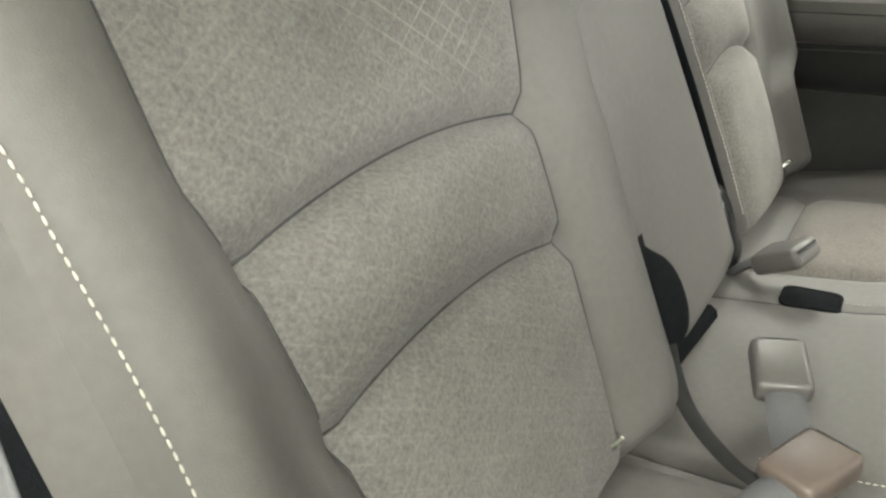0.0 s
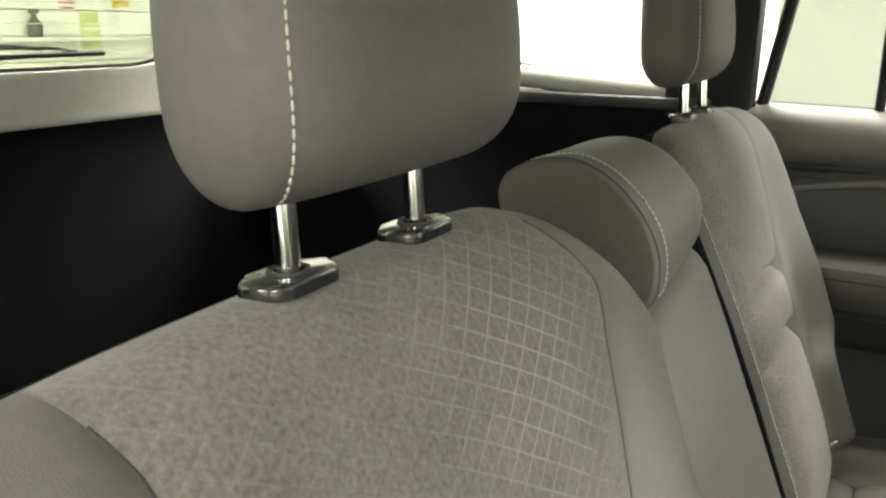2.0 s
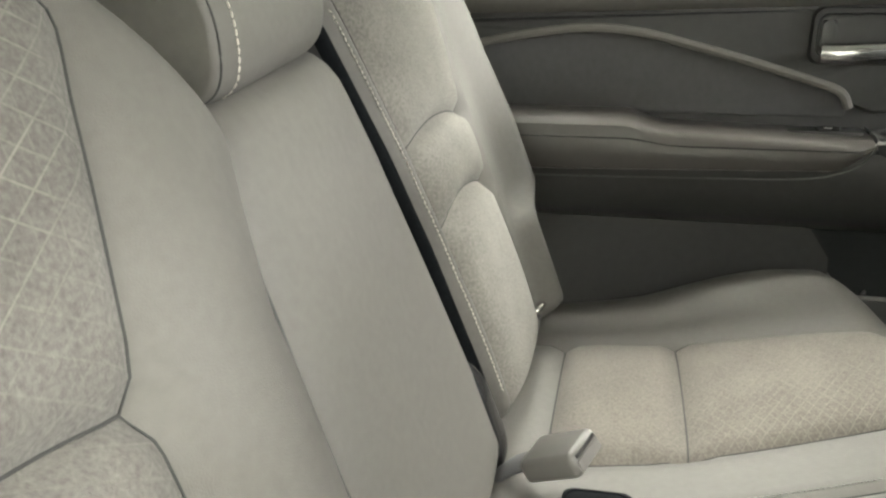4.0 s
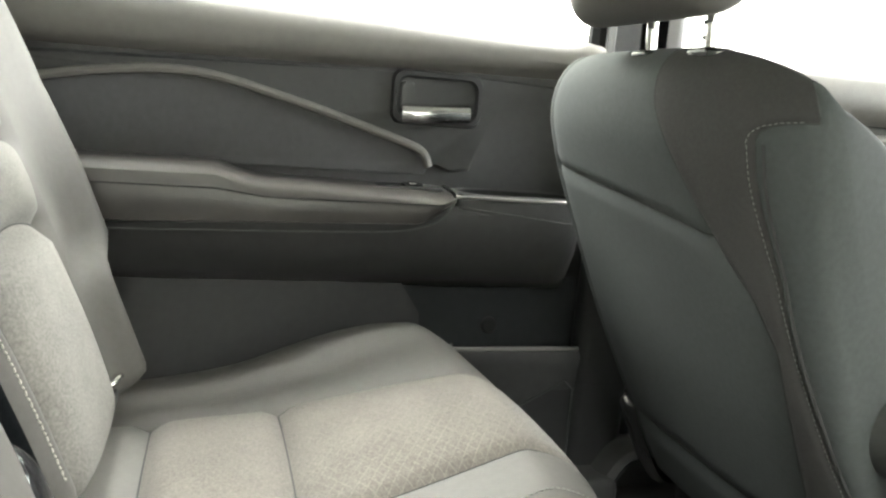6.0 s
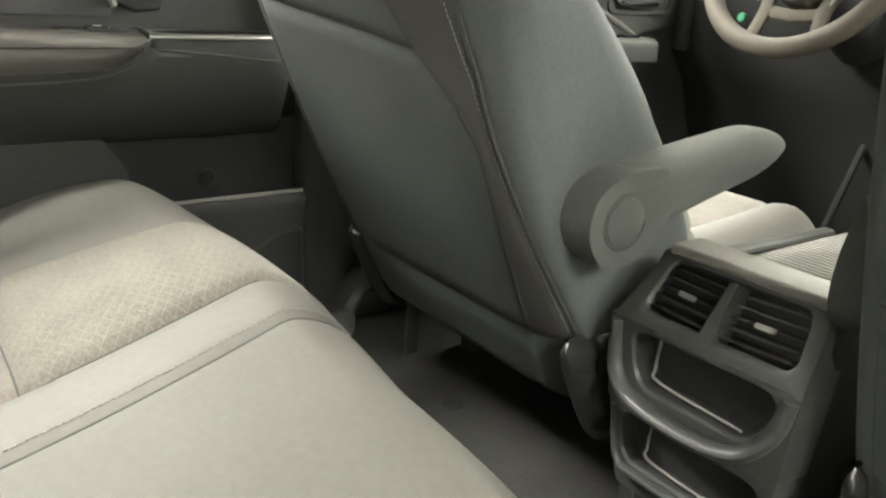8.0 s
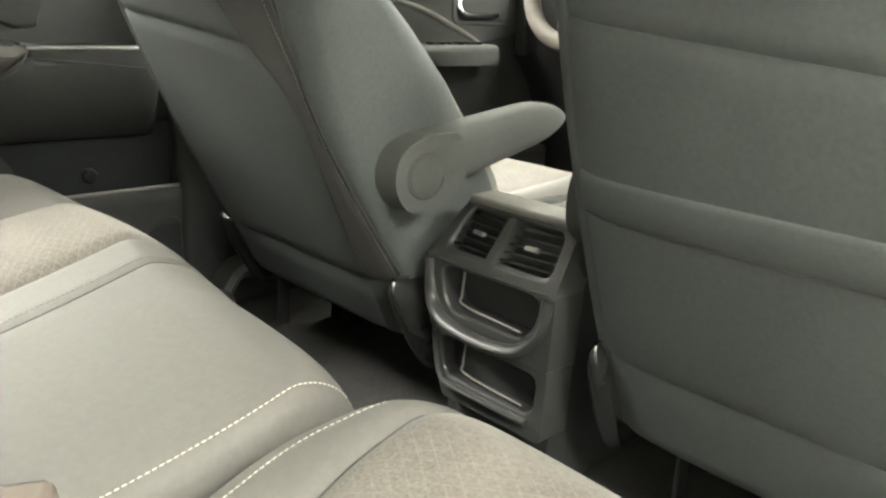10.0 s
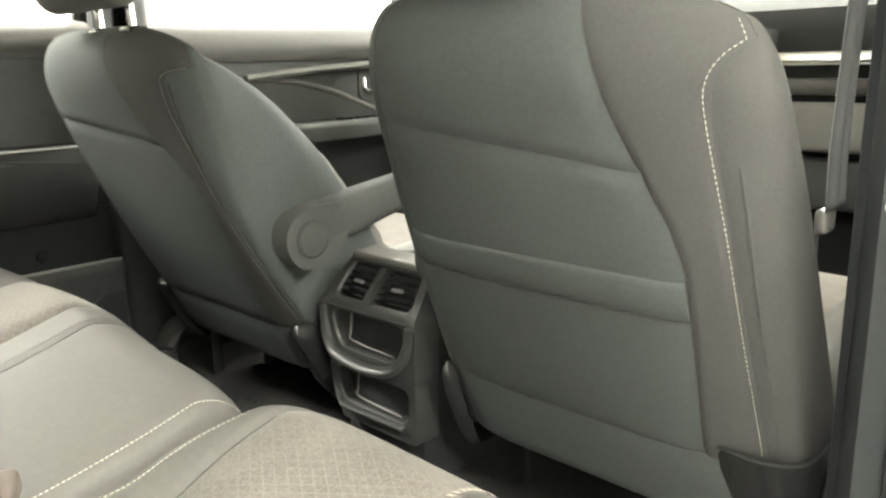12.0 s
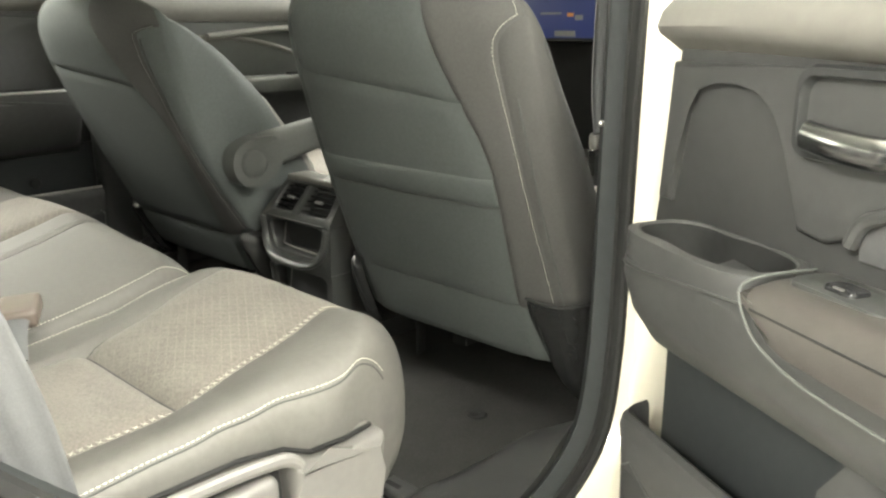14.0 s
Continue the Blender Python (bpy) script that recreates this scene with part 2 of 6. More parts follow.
def rounded(w, h, r, n=5, x=0.0, y=0.0):
    """A rounded rectangle outline about (x, y)."""
    out = []
    for cx, cy, a in ((w / 2 - r, h / 2 - r, 0), (-w / 2 + r, h / 2 - r, 90), (-w / 2 + r, -h / 2 + r, 180), (w / 2 - r, -h / 2 + r, 270)):
        for k in range(n + 1):
            t = radians(a + 90 * k / n)
            out.append((x + cx + r * math.cos(t), y + cy + r * math.sin(t)))
    return out


def smooth_line(pts, per=6):
    """A Catmull-Rom line through pts."""
    p = [Vector(q) for q in pts]
    p = [2 * p[0] - p[1]] + p + [2 * p[-1] - p[-2]]
    out = []
    for i in range(1, len(p) - 2):
        a, b, c, d = p[i - 1:i + 3]
        for k in range(per):
            t = k / per
            out.append(0.5 * (2 * b + (c - a) * t + (2 * a - 5 * b + 4 * c - d) * t * t + (3 * b - a - 3 * c + d) * t ** 3))
    return out + [p[-2]]


def smooth2(pts, per=5):
    """A closed smooth outline through (a, b) points."""
    n = len(pts)
    ring = [Vector((a, b, 0)) for a, b in pts]
    out = []
    for i in range(n):
        a, b, c, d = ring[i - 1], ring[i], ring[(i + 1) % n], ring[(i + 2) % n]
        for k in range(per):
            t = k / per
            v = 0.5 * (2 * b + (c - a) * t + (2 * a - 5 * b + 4 * c - d) * t * t + (3 * b - a - 3 * c + d) * t ** 3)
            out.append((v.x, v.y))
    return out


def tube(pts, r, sides=8, flat=1.0, up=(0, 0, 1), closed=False):
    """A bar swept along pts; r a number or one for each point; flat squashes it along its normal."""
    bm = bmesh.new()
    rings, n = [], len(pts)
    pts = [Vector(p) for p in pts]
    for i, p in enumerate(pts):
        if closed:
            d = pts[(i + 1) % n] - pts[i - 1]
        else:
            d = pts[min(i + 1, n - 1)] - pts[max(i - 1, 0)]
        d.normalize()
        side = d.cross(Vector(up))
        if side.length < 1e-4:
            side = d.cross(Vector((1, 0, 0)))
        side.normalize()
        nor = side.cross(d)
        rr = r[i] if isinstance(r, (list, tuple)) else r
        rings.append([bm.verts.new(p + side * rr * math.cos(2 * math.pi * k / sides) + nor * rr * flat * math.sin(2 * math.pi * k / sides)) for k in range(sides)])
    for i in range(n if closed else n - 1):
        a, b = rings[i], rings[(i + 1) % n]
        for k in range(sides):
            bm.faces.new((a[k], a[(k + 1) % sides], b[(k + 1) % sides], b[k]))
    if not closed:
        bm.faces.new(rings[0][::-1])
        bm.faces.new(rings[-1])
    return bm


def lathe(profile, m, steps=32):
    """A turned body: profile of (radius, height) about the z axis of m."""
    bm = bmesh.new()
    rings = []
    for r, h in profile:
        if r < 1e-6:
            rings.append([bm.verts.new(m @ Vector((0, 0, h)))])
        else:
            rings.append([bm.verts.new(m @ Vector((r * math.cos(2 * math.pi * k / steps), r * math.sin(2 * math.pi * k / steps), h))) for k in range(steps)])
    for a, b in zip(rings, rings[1:]):
        for k in range(steps):
            q = [a[k % len(a)], a[(k + 1) % len(a)], b[(k + 1) % len(b)], b[k % len(b)]]
            q = list(dict.fromkeys(q))
            if len(q) > 2:
                bm.faces.new(q)
    return bm


def frame_of(x, s, n, at):
    m = Matrix.Identity(4)
    for i, v in enumerate((Vector(x), Vector(s), Vector(n))):
        for k in range(3):
            m[k][i] = v[k]
    m.translation = at
    return m


def edge_of(u, p):
    return max(0.0, 1 - abs(u) ** p) ** (1 / p)


class Pillow:
    """An upholstered body: a front and a back skin over width and length, which meet at the rim.
    cols(s): fractions across (-1 to 1) where panels meet; rows: lengths where panels meet."""

    def __init__(self, m, length, width, front, back, cols, cn, rows, rn, p=3.0, pb=3.0, ends=(0.04, 0.04), shrink=0.3, relief=None, arch=None, power=2.2, groove=0.006, groove_r=0.009, shear=None, pleat=None, bend=None, under=None, back_rows=None):
        self.cn, self.rn, self.m = cn, rn, m
        self.flip = m.to_3x3().determinant() < 0
        self.cstart = [sum(cn[:i]) for i in range(len(cn) + 1)]
        self.rstart = [sum(rn[:i]) for i in range(len(rn) + 1)]
        self.front, self.back, self.uv = [], [], []
        lines = []
        for k in range(len(rn)):
            for i in range(rn[k] + (k == len(rn) - 1)):
                t = i / rn[k]
                if k == 0 and len(rn) > 0:
                    t = 1 - math.cos(t * math.pi / 2) if ends[0] > 0 else t
                if k == len(rn) - 1:
                    t = math.sin(t * math.pi / 2)
                lines.append(rows[k] + t * (rows[k + 1] - rows[k]))
        for s in lines:
            fr, bk, uvr = [], [], []
            c = cols(s)
            cap = 1.0
            if ends[0] > 0 and s < ends[0]:
                cap = edge_of(1 - s / ends[0], power)
            if ends[1] > 0 and s > length - ends[1]:
                cap = edge_of(1 - (length - s) / ends[1], power)
            cap_w = 1 - shrink * (1 - cap)
            for k in range(len(cn)):
                for i in range(cn[k] + (k == len(cn) - 1)):
                    t = i / cn[k]
                    if k == 0:
                        t = 1 - math.cos(t * math.pi / 2)
                    if k == len(cn) - 1:
                        t = math.sin(t * math.pi / 2)
                    u = c[k] + t * (c[k + 1] - c[k])
                    w = width(s)
                    x = u * w * cap_w
                    ss = s + (arch(u, s) if arch else 0)
                    e = edge_of(u, p)
                    d = relief(u, s, x) if relief else 0
                    g = 0.0
                    for q in c[1:-1]:
                        g += groove * math.exp(-(((u - q) * w) / groove_r) ** 2)
                    d -= g
                    if back_rows:
                        for r, (k0, k1) in back_rows.items():
                            if c[k0] <= u <= c[k1]:
                                g += groove * math.exp(-((s - rows[r]) / groove_r) ** 2)
                    for q in rows[1:-1]:
                        if c[(pleat or (1, -2))[0]] - 0.004 <= u <= c[(pleat or (1, -2))[1]] + 0.004:
                            d -= groove * 1.9 * math.exp(-((s - q) / (groove_r * 1.75)) ** 2)
                    by = bend(s) if bend else 0
                    nf = (front(s) + d * min(1, e * 1.3)) * e * cap + by
                    nb = by - (back(s) + (under(u, s) if under else 0) - (g if back_rows else 0)) * edge_of(u, pb) * cap
                    dx = shear(s) if shear else 0
                    fr.append(m @ Vector((x + dx, ss, nf)))
                    bk.append(m @ Vector((x + dx, ss, nb)))
                    uvr.append((x, ss))
            self.front.append(fr)
            self.back.append(bk)
            self.uv.append(uvr)

    def panel(self, name, mat, parent, c0, c1, r0, r1, side="front", label="", hole=None):
        """One panel between the column marks c0, c1 and the row marks r0, r1."""
        grid = self.front if side == "front" else self.back
        rows = range(self.rstart[r0], self.rstart[r1] + 1)
        cols = range(self.cstart[c0], self.cstart[c1] + 1)
        n = len(cols)
        verts = [grid[r][c] for r in rows for c in cols]
        uvs = [self.uv[r][c] for r in rows for c in cols]
        faces = [(i * n + j, i * n + j + 1, (i + 1) * n + j + 1, (i + 1) * n + j) for i in range(len(rows) - 1) for j in range(n - 1)]
        if hole:
            faces = [f for f in faces if not hole(sum((verts[k] for k in f), Vector()) / 4)]
        return mesh_part(name, verts, faces, mat, parent, label, uvs, True, self.flip != (side == "back"))

    def line(self, c, r0=0, r1=None, side="front", lift=0.001):
        """The surface points and their outward ways along a column mark."""
        grid = self.front if side == "front" else self.back
        j = self.cstart[c] if isinstance(c, int) else int(c * self.cstart[-1])
        r1 = len(self.rstart) - 1 if r1 is None else r1
        n = self.m.to_3x3() @ Vector((0, 0, 1 if side == "front" else -1))
        return [grid[i][j] + n * lift for i in range(self.rstart[r0], self.rstart[r1] + 1)]

    def beside(self, c, k, r0=0, r1=None, side="front", lift=0.001):
        """The grid line k columns from a column mark."""
        grid = self.front if side == "front" else self.back
        r1 = len(self.rstart) - 1 if r1 is None else r1
        n = self.m.to_3x3() @ Vector((0, 0, 1 if side == "front" else -1))
        return [grid[i][self.cstart[c] + k] + n * lift for i in range(self.rstart[r0], self.rstart[r1] + 1)]

    def cross(self, r, c0, c1, side="front", lift=0.001):
        grid = self.front if side == "front" else self.back
        n = self.m.to_3x3() @ Vector((0, 0, 1 if side == "front" else -1))
        return [grid[self.rstart[r]][j] + n * lift for j in range(self.cstart[c0], self.cstart[c1] + 1)]


def walk_line(pts, step):
    """Points and ways every step metres along a polyline."""
    out, left = [], step / 2
    for a, b in zip(pts, pts[1:]):
        d = b - a
        n = d.length
        while left <= n and n > 0:
            out.append((a + d * (left / n), d / n))
            left += step
        left -= n
    return out


def stitches(name, pts, parent, up, mat=None, step=0.0062, size=0.0042, r=0.0009, zig=0.0, label="pale thread stitching", same=False):
    """A row of short thread stitches along a line; zig turns each second one aslant."""
    verts, faces = [], []
    up = Vector(up)
    for k, (p, d) in enumerate(walk_line(pts, step)):
        side = d.cross(up).normalized()
        way = (d + side * (zig if same or k % 2 else -zig)).normalized()
        side = way.cross(up).normalized()
        nor = side.cross(way).normalized()
        base = len(verts)
        for t, rr in ((-0.5, 0.35), (-0.25, 1), (0.25, 1), (0.5, 0.35)):
            for q in ((1, 0), (0, 1), (-1, 0), (0, -1)):
                verts.append(p + way * size * t + (side * q[0] + nor * q[1]) * r * rr)
        for ring in range(3):
            for q in range(4):
                a, b = base + ring * 4 + q, base + ring * 4 + (q + 1) % 4
                faces.append((a, b, b + 4, a + 4))
        faces.append((base + 3, base + 2, base + 1, base))
        faces.append((base + 12, base + 13, base + 14, base + 15))
    return mesh_part(name, verts, faces, mat or THREAD, parent, label)


def lerp(a, b, t):
    return a + (b - a) * max(0.0, min(1.0, t))


def bell(x, c, r):
    return math.exp(-((x - c) / r) ** 2)


# ---- the hall round the car ----
def slab(name, lo, hi, mat, label, bevel=0.0, kind="structure", category="wall"):
    return tagged(part(name, box(lo, hi, bevel), mat), label, category, "", kind)


GROUND_Z = -0.45
slab("ground", (-6, -6, GROUND_Z - 0.2), (6, 11.1, GROUND_Z), HALL_FLOOR, "grey concrete floor of the white hall", category="floor")
slab("wall_west", (-6.2, -6, GROUND_Z), (-6, 8, 3.6), HALL_WALL, "plain white painted hall wall")
slab("wall_east", (6, -6, GROUND_Z), (6.2, 8, 3.6), HALL_WALL, "plain white painted hall wall")
# The opening in this wall is made up to let front light in.
slab("wall_north", (-6.2, 8, GROUND_Z), (-2.8, 8.2, 3.6), HALL_WALL, "plain white painted hall wall beside the made-up front opening")
slab("wall_north", (3.2, 8, GROUND_Z), (6.2, 8.2, 3.6), HALL_WALL, "plain white painted hall wall beside the made-up front opening")
slab("wall_north", (-2.8, 8, 3.1), (3.2, 8.2, 3.6), HALL_WALL, "plain white wall over the made-up front opening")
# Glowing sheet added outside the opening to brighten the front.
FRONT_GLOW = bpy.data.materials.new("added front glow")
FRONT_GLOW.use_nodes = True
db = FRONT_GLOW.node_tree.nodes["Principled BSDF"]
db.inputs["Base Color"].default_value = (0.8, 0.85, 0.9, 1)
db.inputs["Emission Color"].default_value = (0.95, 0.98, 1.0, 1)
db.inputs["Emission Strength"].default_value = 3.0
slab("backdrop", (-5, 11, GROUND_Z), (5, 11.1, 5), FRONT_GLOW, "added glowing sheet beyond the made-up front opening", category="backdrop")
slab("wall_south", (-6.2, -6.2, GROUND_Z), (6.2, -6, 3.6), HALL_WALL, "plain white painted hall wall behind the roller door")
slab("hall_ceiling", (-6.2, -6.2, 3.6), (6.2, 8.2, 3.8), HALL_WALL, "plain white hall ceiling", category="ceiling")
# Made-up trays that house the added fill lamps.
for lamp_x, lamp_y, watts in FILL_LAMPS:
    tray = thing("fill_lamp_tray", "white tray added over an unseen fill lamp", "ceiling lamp", "hall lamps")
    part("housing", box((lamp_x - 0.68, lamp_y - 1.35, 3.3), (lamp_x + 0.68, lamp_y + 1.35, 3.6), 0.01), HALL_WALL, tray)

# Things on the wall behind the car.
shutter = tagged(empty("roller_door"), "white slatted roller door in the rear hall wall", "roller door", "", "structure")
for k in range(22):
    part("slat", box((-1.9, -5.99, GROUND_Z + 0.02 + k * 0.13), (2.4, -5.94, GROUND_Z + 0.143 + k * 0.13), 0.012, 2), HALL_WALL, shutter)
part("guide_rail", box((-1.99, -5.99, GROUND_Z), (-1.9, -5.92, 2.6), 0.01), HALL_WALL, shutter)
panels = tagged(empty("wall_boarding"), "white horizontal wall boards beside the roller door", "wall boards", "", "structure")
for k in range(16):
    part("board", box((-6.0, -5.995, GROUND_Z + 0.01 + k * 0.2), (-2.02, -5.975, GROUND_Z + 0.2 + k * 0.2), 0.005, 1), HALL_WALL, panels)
chain = thing("pull_chain", "grey steel pull chain hanging by the roller door", "chain")
for k in range(46):
    for dx in (0, 0.045):
        part("link", tube([Vector((-2.2 + dx + 0.011 * math.cos(a), -5.93 + 0.004 * (k % 2), 0.55 + k * 0.034 + 0.018 * math.sin(a))) for a in [2 * math.pi * q / 8 for q in range(8)]], 0.004, 4, closed=True), BUCKLE_DARK, chain)
pole = thing("broom_pole", "orange wooden broom pole leaning on the wall", "broom")
part("stick", tube([(-2.53, -5.86, GROUND_Z + 0.02), (-2.555, -5.93, 1.30)], 0.026, 10), AMBER, pole)
part("broom_head", box((-2.7, -5.93, GROUND_Z), (-2.36, -5.83, GROUND_Z + 0.08), 0.01), BUCKLE_DARK, pole)
BLUE, RED, YELLOW, LIME = material("blue print", (0.08, 0.12, 0.35), 0.6), material("red print", (0.5, 0.08, 0.08), 0.6), material("yellow sign", (0.75, 0.55, 0.04), 0.6), material("pale lime card", (0.62, 0.66, 0.3), 0.7)
disc = thing("round_sign", "round sign with red and white bars and a blue field", "sign")
turned = frame_of((1, 0, 0), (0, 0, 1), (0, 1, 0), (-3.58, -5.97, 1.235))
part("plate", lathe([(0, 0.01), (0.088, 0.01), (0.09, 0.005), (0.09, 0)], turned, 28), HALL_WALL, disc)
for k in range(4):
    half_bar = math.sqrt(0.082 ** 2 - (-0.06 + k * 0.038) ** 2)
    part("bar", box((-3.58 - half_bar, -5.9598, 1.235 - 0.066 + k * 0.038), (-3.58 + half_bar, -5.9585, 1.235 - 0.05 + k * 0.038), 0), RED, disc)
part("field", box((-3.65, -5.9584, 1.235), (-3.58, -5.957, 1.29), 0), BLUE, disc)
sign = thing("yellow_sign", "small yellow warning sign on the white wall", "sign")
part("plate", box((-4.2, -5.97, 1.195), (-4.02, -5.96, 1.27), 0.003), YELLOW, sign)
part("bar", box((-4.18, -5.9595, 1.225), (-4.04, -5.958, 1.24), 0), BUCKLE_DARK, sign)
card = thing("lime_card", "pale lime card pinned to the white wall", "card")
part("sheet", box((-3.87, -5.97, 0.86), (-3.69, -5.965, 1.15), 0.001), LIME, card)
part("bar", box((-3.85, -5.9645, 1.0), (-3.71, -5.963, 1.02), 0), HALL_WALL, card)
flask = thing("spray_bottle", "grey spray bottle on a narrow wall shelf", "bottle")
part("bottle", lathe([(0, 0), (0.05, 0), (0.055, 0.02), (0.055, 0.1), (0.02, 0.15), (0.02, 0.18), (0, 0.18)], pose(-3.22, -5.88, 0.95), 20), BUCKLE_DARK, flask)
part("trigger", box((-3.26, -5.9, 1.13), (-3.19, -5.86, 1.16), 0.006), BUCKLE_DARK, flask)
shelf = thing("wall_shelf", "narrow white wall shelf", "shelf")
part("board", box((-4.4, -5.97, 0.92), (-3.0, -5.78, 0.95), 0.004), HALL_WALL, shelf)

CENTRE = 0.03

# ---- car shell ----
slab("floor", (-0.84, -0.3, 0.0), (0.80, 2.3, 0.065), CARPET, "dark brown-grey loop carpet of the car floor", 0.02, category="floor")
slab("ceiling", (-0.80, -1.42, 1.28), (0.84, 1.75, 1.31), HEADLINER, "pale felt headliner of the car", 0.01, category="ceiling")
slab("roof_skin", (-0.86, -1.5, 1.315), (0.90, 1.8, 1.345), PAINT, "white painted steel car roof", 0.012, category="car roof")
slab("cargo_floor", (-0.84, -1.5, 0.28), (0.88, -0.34, 0.33), CARGO, "black felt cargo floor behind the rear bench", 0.01, category="floor")


# Tailgate: dark lower lining, pale trim with a hump over the wiper motor, glass above.
def hump(x):
    return bell(x, CENTRE + 0.015, 0.062) * 0.038


def tail_trim():
    verts, faces = [], []
    xs = [-0.74 + 1.54 * i / 90 for i in range(91)]
    for x in xs:
        rise = 0.075 * max(0, (abs(x - CENTRE) - 0.48) / 0.25) ** 2
        lower = 0.862 + hump(x) * 1.05 + rise * 0.2
        upper = 0.966 + hump(x) * 0.85 + rise
        bulge = hump(x) * 0.9
        for k in range(9):
            t = k / 8
            y = -1.49 + (0.045 + bulge) * math.sin(math.pi * min(1, t * 1.0) * 0.5 + math.pi * 0.5 * (1 - t) * 0.9) * (1 - 0.7 * t)
            verts.append((x, y, lerp(lower, upper, t)))
        verts.append((x, -1.52, upper + 0.002))
        verts.append((x, -1.52, lower - 0.01))
    n = 11
    for i in range(len(xs) - 1):
        for k in range(n):
            faces.append((i * n + k, (i + 1) * n + k, (i + 1) * n + (k + 1) % n, i * n + (k + 1) % n))
    return verts, faces


tailgate = thing("tailgate", "closed tailgate with pale grey window trim and black lower lining", "tailgate", kind="structure")
mesh_part("window_trim", *tail_trim(), TRIM_PALE, tailgate, "pale grey moulded trim")
part("lining", box((-0.93, -1.53, 0.2), (0.97, -1.47, 0.875), 0.02), CARGO, tailgate, "black lower lining")
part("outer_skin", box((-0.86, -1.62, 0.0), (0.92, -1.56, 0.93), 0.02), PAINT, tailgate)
part("upper_rail", box((-0.8, -1.5, 1.24), (0.86, -1.4, 1.3), 0.02), TRIM_PALE, tailgate)
for sx in (-1, 1):
    pts = [(CENTRE + sx * 0.72, -1.5, 0.92), (CENTRE + sx * 0.75, -1.46, 1.05), (CENTRE + sx * 0.73, -1.42, 1.25)]
    part("corner_trim", tube(smooth_line(pts), 0.075, 12, 0.5), TRIM_PALE, tailgate)
line = [Vector((x, -1.512, 0.969 + hump(x) * 0.85 + 0.075 * max(0, (abs(x - CENTRE) - 0.48) / 0.25) ** 2)) for x in [-0.69 + 1.44 * i / 80 for i in range(81)]]
part("glass_edge", tube(line, 0.006, 6), RUBBER, tailgate, "black glazing edge")
pane = part("pane", box((-0.72, -1.55, 0.93), (0.78, -1.545, 1.27), 0), GLASS_REAR, tailgate, "clear rear window glass")
pane.visible_shadow = False
for k in range(9):
    z = 1.0 + k * 0.03
    part("heater_wire", tube([(-0.66, -1.543, z), (0.72, -1.543, z)], 0.0006, 4), BUCKLE_DARK, tailgate)

latch = thing("tailgate_latch", "black latch bracket with bright bolts on the tailgate lining", "latch")
part("bracket", box((-0.86, -1.475, 0.80), (-0.76, -1.455, 0.815), 0.004), BLACK_PLASTIC, latch)
for x, z in ((-0.80, 0.835), (-0.74, 0.855)):
    part("bolt", lathe([(0, 0.008), (0.008, 0.007), (0.012, 0.002), (0.016, 0)], frame_of((1, 0, 0), (0, 0, -1), (0, 1, 0), (x, -1.472, z)), 14), SATIN, latch)

wiper = thing("rear_wiper", "black rear window wiper resting over the pivot cover", "wiper")
pivot = Vector((CENTRE + 0.01, -1.585, 0.995))
part("pivot_cover", lathe([(0, 0.028), (0.02, 0.026), (0.03, 0.012), (0.034, 0)], frame_of((1, 0, 0), (0, 0, 1), (0, -1, 0), pivot) @ pose(0, 0, -0.02)), BLACK_PLASTIC, wiper)
part("arm", tube(smooth_line([pivot + Vector((0, -0.02, 0.01)), pivot + Vector((-0.1, -0.03, 0.03)), pivot + Vector((-0.25, -0.03, 0.022)), pivot + Vector((-0.36, -0.025, 0.012))]), [0.016] * 6 + [0.012] * 7 + [0.007] * 6, 8, 0.6), BLACK_PLASTIC, wiper)
part("blade", tube(smooth_line([pivot + Vector((-0.06, -0.0, -0.02)), pivot + Vector((-0.25, -0.0, -0.003)), pivot + Vector((-0.5, -0.0, 0.0))]), 0.006, 6), RUBBER, wiper)
part("blade_frame", tube(smooth_line([pivot + Vector((-0.1, -0.012, -0.008)), pivot + Vector((-0.2, -0.018, 0.012)), pivot + Vector((-0.36, -0.02, 0.014)), pivot + Vector((-0.44, -0.012, 0.004))]), 0.004, 6), BLACK_PLASTIC, wiper)


# Left body side behind the rear door.
side = thing("body_side_left", "dark cargo side lining with pale quarter window trim", "car body", kind="structure")
part("lining", box((-0.90, -1.5, 0.2), (-0.86, -0.22, 0.925), 0.015), CARGO, side, "black cargo side lining")
part("ledge", box((-0.92, -1.46, 0.90), (-0.84, -0.3, 0.925), 0.008), PANEL_DARK, side)
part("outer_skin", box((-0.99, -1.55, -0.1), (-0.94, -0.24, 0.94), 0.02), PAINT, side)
part("quarter_sill", tube(smooth_line([(-0.885, -1.05, 0.99), (-0.885, -0.86, 0.965), (-0.885, -0.64, 0.948), (-0.885, -0.45, 0.935), (-0.885, -0.36, 0.935)]), 0.024, 12), TRIM_PALE, side, "pale grey window sill trim")
part("d_pillar", tube(smooth_line([(-0.86, -1.46, 0.9), (-0.87, -1.05, 0.95), (-0.87, -0.9, 1.1), (-0.84, -0.86, 1.3)]), 0.06, 12), TRIM_PALE, side, "pale grey pillar trim")
part("c_pillar", box((-0.91, -0.40, 0.88), (-0.85, -0.225, 1.3), 0.02), SEAL_GREY, side, "dark grey pillar trim")
edge = smooth_line([(-0.90, -0.835, 1.25), (-0.90, -0.838, 1.03), (-0.90, -0.80, 0.993), (-0.90, -0.64, 0.969), (-0.90, -0.435, 0.955)])
part("glass_edge", tube(edge, 0.004, 6), RUBBER, side, "black glazing edge")
q = part("pane", box((-0.925, -1.0, 0.93), (-0.92, -0.38, 1.28), 0), GLASS, side, "clear quarter window glass")
